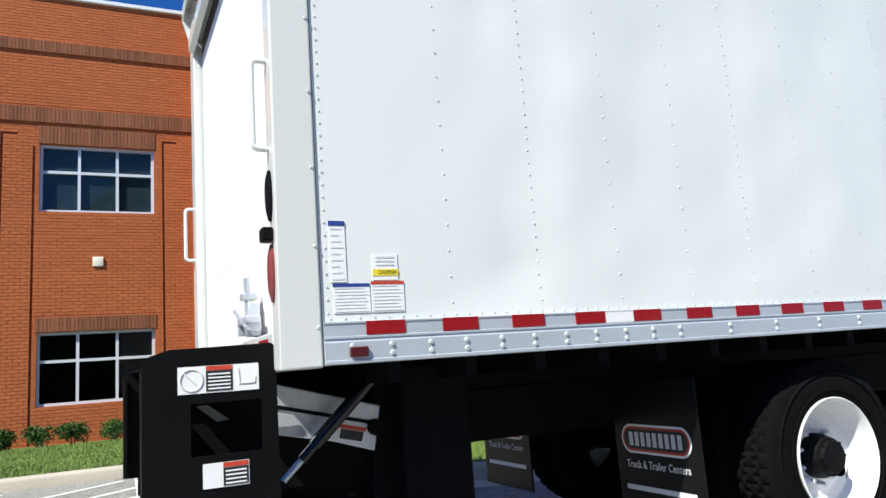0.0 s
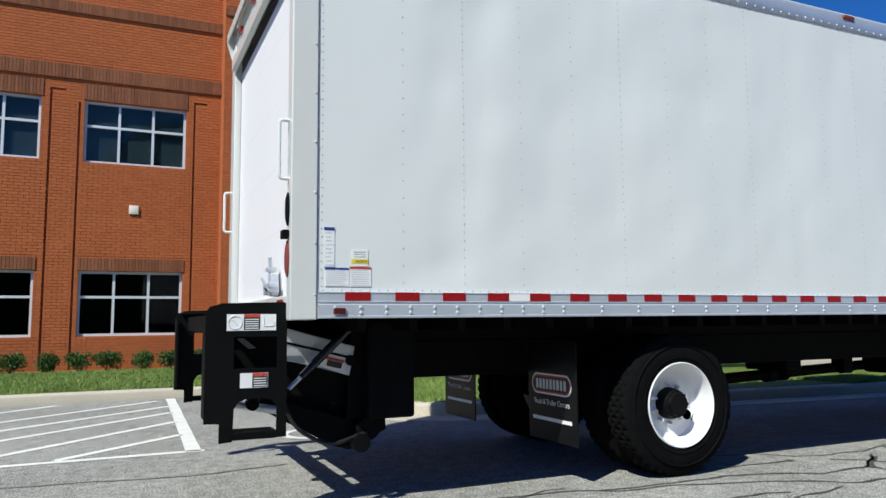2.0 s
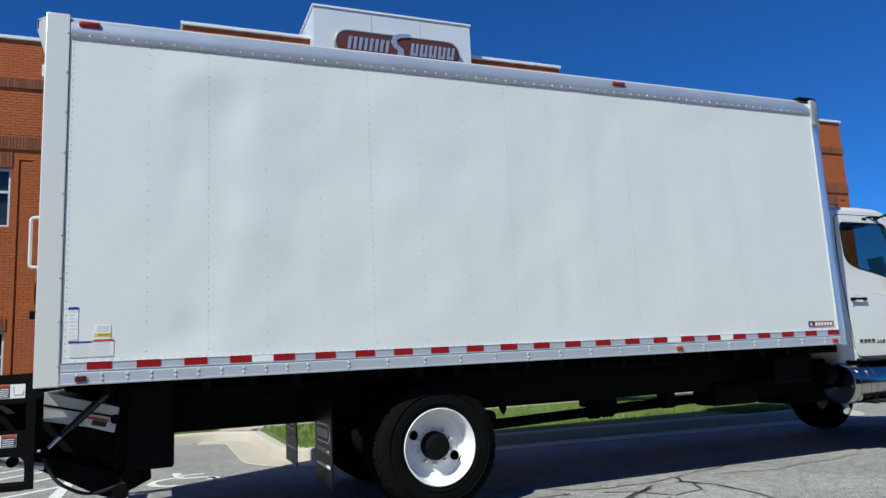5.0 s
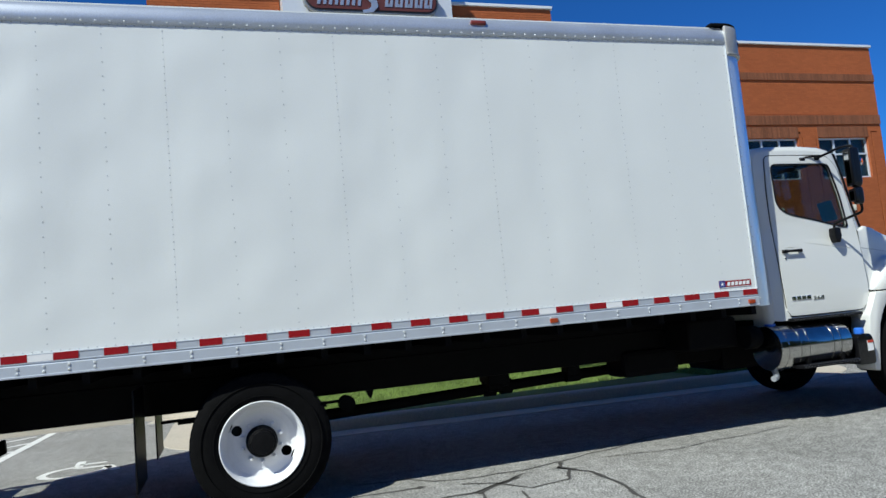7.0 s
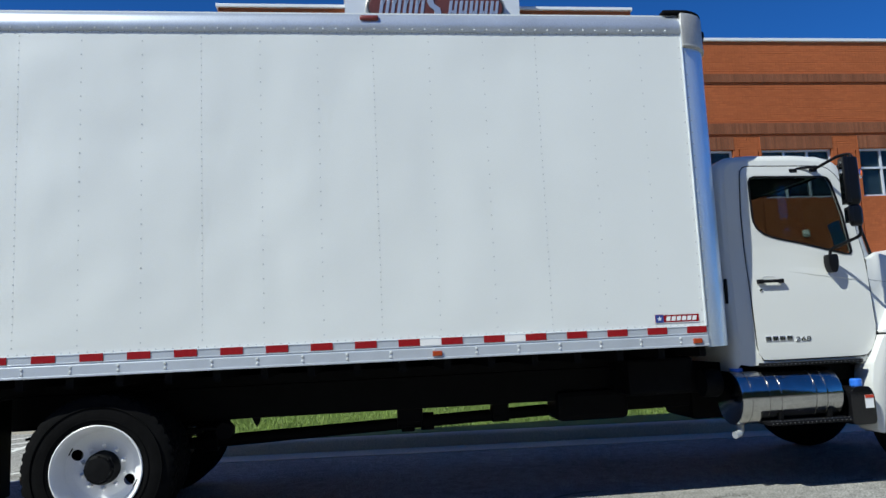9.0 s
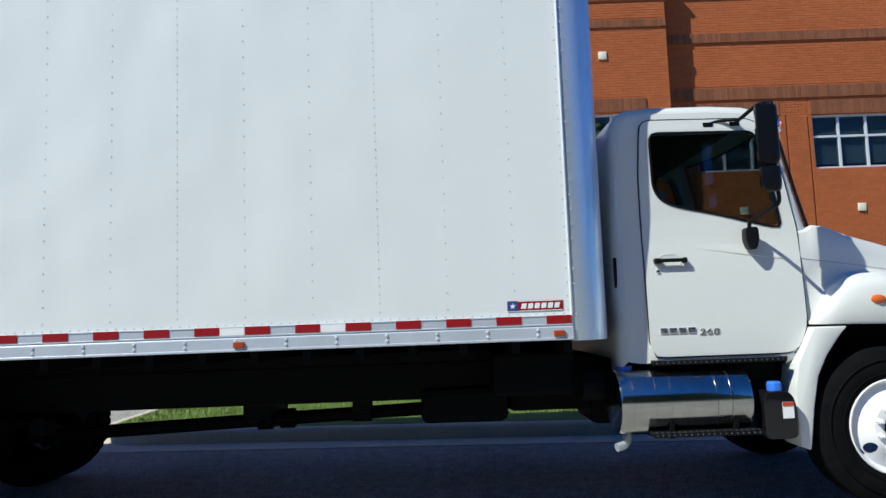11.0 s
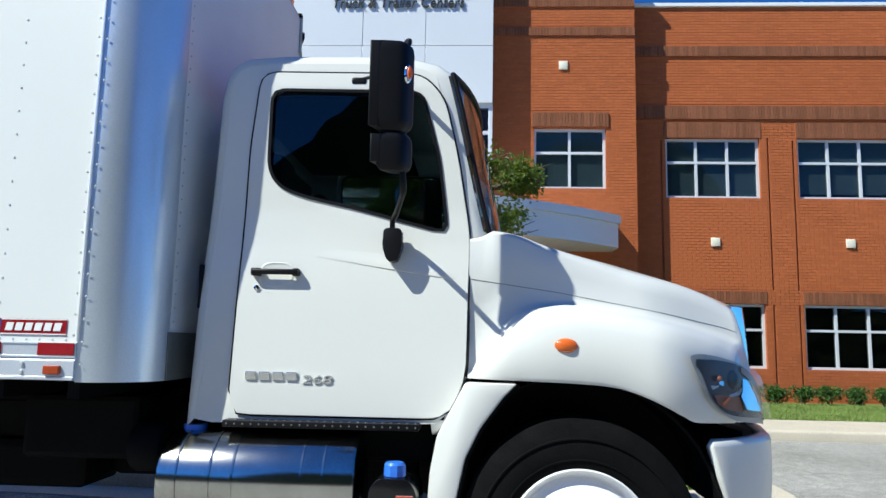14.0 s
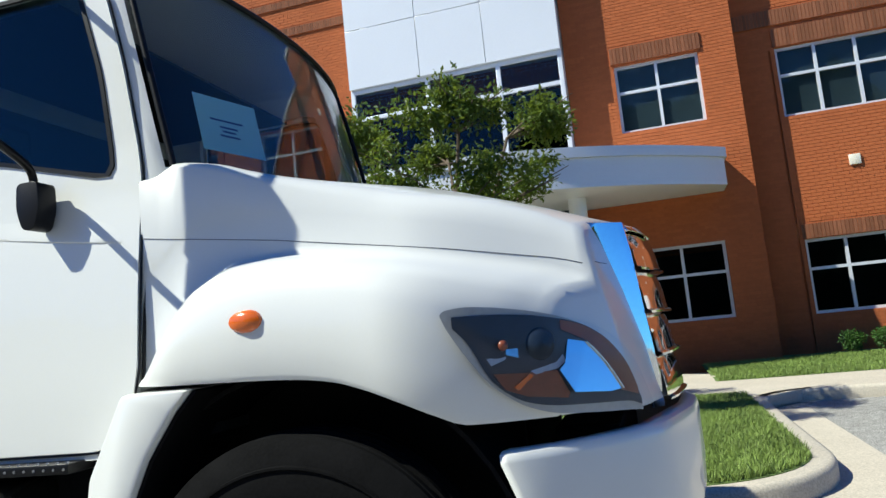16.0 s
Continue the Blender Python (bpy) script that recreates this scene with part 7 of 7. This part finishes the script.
ram_ob = part("lift_ram", ram, M["gloss"], truck, "black hydraulic ram", 40)
part("ram_rod", tube([(-0.10, 0.30, 0.72), (-0.02, 0.30, 0.795)], 0.013, 12), M["galv"], ram_ob, "bright ram rod", 40)
for x, z in ((-0.11, 0.71), (0.30, 1.10)):
    part("ram_pin", lathe([(0.262, 0.0), (0.264, 0.026), (0.335, 0.026), (0.337, 0.0)], (x, 0, z), "y", 14), M["black"], ram_ob, "", 40)
part("lift_frame", prism([(-0.16, 0.90), (0.14, 0.835), (0.40, 0.76), (0.45, 1.12), (0.60, 1.12), (0.60, 0.56), (0.44, 0.40), (0.24, 0.36), (0.02, 0.60), (-0.16, 0.66)], "y", 0.52, 0.55, 0.004), M["black"], truck, "black steel lift frame under the platform")
part("step_ram", tube([(-0.40, 0.32, 0.66), (-0.12, 0.36, 0.60)], 0.024, 12), M["galv"], truck, "bright lift cylinder", 40)
part("roller", lathe([(0.26, 0.0), (0.262, 0.035), (0.33, 0.035), (0.332, 0.0)], (-0.30, 0, 0.655), "y", 18), M["black"], truck, "small black roller", 40)
for y in (0.42, 2.0):
    armb = prism([(-0.25, 0.62), (-0.22, 0.70), (0.30, 0.52), (0.55, 0.56), (0.56, 0.44), (0.32, 0.33), (0.22, 0.36)], "y", y, y + 0.06, 0.01)
    part("lift_arm", armb, M["black"], truck, "black lift arm")
part("lift_tube", lathe([(0.35, 0.07), (2.15, 0.07)], (0.42, 0, 0.46), "y", 16), M["black"], truck, "black cross tube")
part("lift_roller", lathe([(0.30, 0.0), (0.302, 0.055), (0.37, 0.055), (0.372, 0.0)], (0.36, 0, 0.385), "y", 24), M["black"], truck, "black lift roller")
part("hydraulic_hose", tube(rounded([(-0.12, 0.33, 0.66), (-0.05, 0.30, 0.50), (0.15, 0.30, 0.38), (0.4, 0.35, 0.44)], 0.12), 0.012, 8), M["hose"], truck, "black hydraulic hose", 60)
part("lift_bracket", prism([(0.33, 1.13), (0.55, 1.13), (0.52, 0.50), (0.40, 0.42), (0.30, 0.52)], "y", 0.42, 0.47, 0.01), M["black"], truck)
# ---- planting ----
def leaf_mesh(name, n, size, where, rng, fold=0.35):
    """Many small folded leaves; where(rng) gives a place and an outward way."""
    v, f = [], []
    for _ in range(n):
        p, out = where(rng)
        d = (Vector((rng.gauss(0, 1), rng.gauss(0, 1), rng.gauss(0, 0.8))) + out * 0.9).normalized()
        side = d.orthogonal().normalized()
        side = (Matrix.Rotation(rng.uniform(0, 6.28), 3, d) @ side)
        s = size * rng.uniform(0.6, 1.25)
        up = d.cross(side) * fold * s * 0.35
        b = len(v)
        v += [p, p + d * s * 0.5 + side * s * 0.24 + up, p + d * s, p + d * s * 0.5 - side * s * 0.24 + up]
        f += [(b, b + 1, b + 2), (b, b + 2, b + 3)]
    me = bpy.data.meshes.new(name)
    me.from_pydata([tuple(p) for p in v], [], f)
    return me


def shrub_at(seed):
    rng = random.Random(seed)
    lumps = [(Vector((rng.uniform(-0.16, 0.16), rng.uniform(-0.13, 0.13), rng.uniform(0.14, 0.30))), rng.uniform(0.11, 0.17)) for _ in range(9)]

    def where(r):
        c, rad = r.choice(lumps)
        out = Vector((r.gauss(0, 1), r.gauss(0, 1), r.gauss(0.3, 1))).normalized()
        q = c + out * rad * r.uniform(0.55, 1.05)
        q.z = max(q.z, 0.02)
        return q, out
    top = thing("shrub", "small round green evergreen shrub beside the brick wall", "shrub", (0, 0, 0), "shrubs along the wall")
    obj("foliage", leaf_mesh("foliage", 1500, 0.055, where, rng), M["shrub"], top)
    bm = bmesh.new()
    for k in range(5):
        a = 6.28 * k / 5
        tube([(0.02 * math.cos(a), 0.02 * math.sin(a), -0.02), (0.10 * math.cos(a), 0.10 * math.sin(a), 0.2)], 0.012, 5, bm, 0.004)
    part("stem", bm, M["bark"], top)
    return top


kinds = [shrub_at(11), shrub_at(23), shrub_at(37)]
rng = random.Random(5)
spots_ = [-2.93 - 0.62 * k for k in range(14, 0, -1)] + [-2.93, -2.34, -1.73, -1.19, -0.52, 0.04, 0.62] + [13.3 + 0.56 * k for k in range(10)] + [21.6 + 0.56 * k for k in range(5)]
for i, x in enumerate(spots_):
    src = kinds[i % 3]
    s = rng.uniform(0.85, 1.12)
    m = pose(x, 12.9 + rng.uniform(-0.06, 0.06), 0.15, 0, 0, rng.uniform(0, 360))
    if i < 3:
        src.matrix_basis = m
    else:
        copy_thing(src, m)

# the young tree on the island
tree = thing("tree", "young broad-leaved tree with several thin stems on the island", "tree", (0, 0, 0))
TB = Vector((8.10, 6.05, 0.14))
rng = random.Random(91)
wood, tips = bmesh.new(), []
for k in range(4):
    a = 1.57 * k + rng.uniform(-0.3, 0.3)
    p0 = TB + Vector((0.05 * math.cos(a), 0.05 * math.sin(a), 0))
    p1 = p0 + Vector((0.10 * math.cos(a), 0.10 * math.sin(a), 1.15))
    p2 = p1 + Vector((0.24 * math.cos(a), 0.24 * math.sin(a), 1.1))
    p3 = p2 + Vector((0.28 * math.cos(a + 0.4), 0.28 * math.sin(a + 0.4), 0.85))
    tube([p0, p1, p2, p3], 0.042, 7, wood, 0.016)
    for start, reach in ((p1, 0.9), (p2, 0.9), (p2, 0.8), (p3, 0.7), (p3, 0.6), (p3, 0.55)):
        for j in range(3):
            b = a + rng.uniform(-1.1, 1.1)
            up = rng.uniform(0.05, 0.75)
            q1 = start + Vector((math.cos(b), math.sin(b), up)) * reach * rng.uniform(0.4, 0.6)
            q2 = q1 + Vector((math.cos(b + rng.uniform(-0.5, 0.5)), math.sin(b + rng.uniform(-0.5, 0.5)), up * 0.7)) * reach * rng.uniform(0.4, 0.6)
            tube([start, q1, q2], 0.014, 5, wood, 0.004)
            tips += [q1, q2, q1.lerp(q2, 0.5), q2]
trunk = part("trunk", wood, M["bark"], tree, "thin grey-brown stems and limbs", 50)
CC = Vector((8.10, 6.05, 3.35))
clumps = []
for q in tips:
    d = q - CC
    e = Vector((d.x / 1.2, d.y / 1.15, d.z / 0.98))
    if e.length > 1.0:
        e = e.normalized() * rng.uniform(0.82, 1.0)
        q = CC + Vector((e.x * 1.2, e.y * 1.15, e.z * 0.98))
    if q.z > 2.2:
        clumps.append((q, rng.uniform(0.12, 0.24)))


def crown_spot(r):
    c, rad = r.choice(clumps)
    out = Vector((r.gauss(0, 1), r.gauss(0, 1), r.gauss(0.1, 0.8))).normalized()
    return c + out * rad * r.uniform(0.1, 1.15), (out + Vector((0, 0, -0.35))).normalized()


obj("crown", leaf_mesh("crown", 17000, 0.070, crown_spot, random.Random(4)), M["leaf"], tree, "loose crown of small mid-green leaves")


# grass: blades over the lawns
def grass(name, areas, label):
    v, f = [], []
    r = random.Random(17)
    for x0, x1, y0, y1, z, per in areas:
        for _ in range(int((x1 - x0) * (y1 - y0) * per)):
            x, y = r.uniform(x0, x1), r.uniform(y0, y1)
            if 9.9 < x < 11 and y < 4.2 and math.hypot(x - 10.0, y - 4.20) > 0.93:
                continue
            h, a, w = r.uniform(0.03, 0.065), r.uniform(0, 6.28), r.uniform(0.004, 0.008)
            lx, ly = r.gauss(0, 0.025), r.gauss(0, 0.025)
            b = len(v)
            v += [(x - w * math.cos(a), y - w * math.sin(a), z - 0.005), (x + w * math.cos(a), y + w * math.sin(a), z - 0.005), (x + lx, y + ly, z + h)]
            f.append((b, b + 1, b + 2))
    return tagged(raw(name, v, f, M["blade"], None, label), category="grass", kind="stuff")


grass("grass", ((8.8, 10.93, 3.28, 7.8, 0.155, 9000), (2.3, 8.8, 4.1, 7.8, 0.155, 1500), (-4.0, 1.5, 7.97, 12.7, 0.155, 1800), (10.8, 17.0, 9.63, 12.8, 0.155, 2600)), "short mown green grass")
# ---- bricks ----
def brick_cells(x0, x1, z1, holes, bands, bx=0.2032, bz=0.0677):
    """Running bond over a wall, cut at its ends and openings."""
    out = []
    blocks = holes + bands
    nz = int(z1 / bz)
    for j in range(nz):
        za, zb = j * bz, j * bz + bz - 0.0095
        cuts = sorted([(h[0], h[1]) for h in blocks if h[2] < zb - 0.012 and h[3] > za + 0.012])
        runs, at = [], x0
        for a, b in cuts:
            if a > at:
                runs.append((at, a))
            at = max(at, b)
        if at < x1:
            runs.append((at, x1))
        for a, b in runs:
            k = math.floor((a - (j % 2) * bx / 2) / bx)
            while True:
                xa = k * bx + (j % 2) * bx / 2
                if xa >= b:
                    break
                p, q = max(xa, a), min(xa + bx - 0.0095, b)
                if q - p > 0.02:
                    out.append((p, q, za, zb))
                k += 1
    return out


def brick_field(name, cells, y, proud, material, parent, label):
    c = np.array(cells)
    n = len(c)
    rng_ = np.random.RandomState(3)
    yo = y - proud + rng_.uniform(-0.0015, 0.0015, n)
    v = np.zeros((n, 8, 3))
    for i, (a, b, back) in enumerate(((0, 2, 0), (1, 2, 0), (1, 3, 0), (0, 3, 0), (0, 2, 1), (1, 2, 1), (1, 3, 1), (0, 3, 1))):
        v[:, i, 0], v[:, i, 2] = c[:, a], c[:, b]
        v[:, i, 1] = y + 0.004 if back else yo
    base = (np.arange(n) * 8)[:, None, None]
    quads = np.array([(0, 1, 2, 3), (0, 4, 5, 1), (1, 5, 6, 2), (2, 6, 7, 3), (3, 7, 4, 0)])[None] + base
    me = bpy.data.meshes.new(name)
    me.from_pydata(v.reshape(-1, 3).tolist(), [], quads.reshape(-1, 4).tolist())
    return tagged(obj(name, me, material, parent, label), kind="stuff")


one_brick = meshed(box(0, 0.1937, 0, 0.012, 0, 0.0582), "brick")
for skin, x0, x1, z1, y, holes in SKINS:
    if x1 < 0.5 * MID:
        x0 = max(x0, -6.0)
    mine = [(a, b, c, d) for a, b, yy, c, d in BANDS if abs(yy - y) < 0.06]
    cells = brick_cells(x0, x1, z1 - 0.01, holes, mine)
    if skin is SKINS[0][0]:
        near = [c for c in cells if 12.9 < c[0] < 15.3 and 2.7 < c[2] < 4.6 and abs(c[1] - c[0] - 0.1937) < 1e-4][:300]
        picked = set(near)
        for a, b, c, d in near:
            obj("brick", one_brick, M["brick"], skin, "", (a, y + 0.0005, c))
        cells = [c for c in cells if c not in picked]
    brick_field("brickwork", cells, y + 0.007, 0.007, M["brick"], skin, "orange bricks in running bond")
up = []
for x0, x1, y, z0, z1 in BANDS:
    if x1 < -6:
        continue
    n = int((x1 - max(x0, -6.0)) / 0.0677)
    step = (x1 - max(x0, -6.0)) / max(1, n)
    up.append((y, [(max(x0, -6.0) + step * k + 0.005, max(x0, -6.0) + step * (k + 1) - 0.005, z0 + 0.004, z1 - 0.004) for k in range(n)]))
for y in sorted({u[0] for u in up}):
    brick_field("soldier_course", [c for yy, cs in up if yy == y for c in cs], y, 0.006, M["brown"], office, "upright brown bricks")
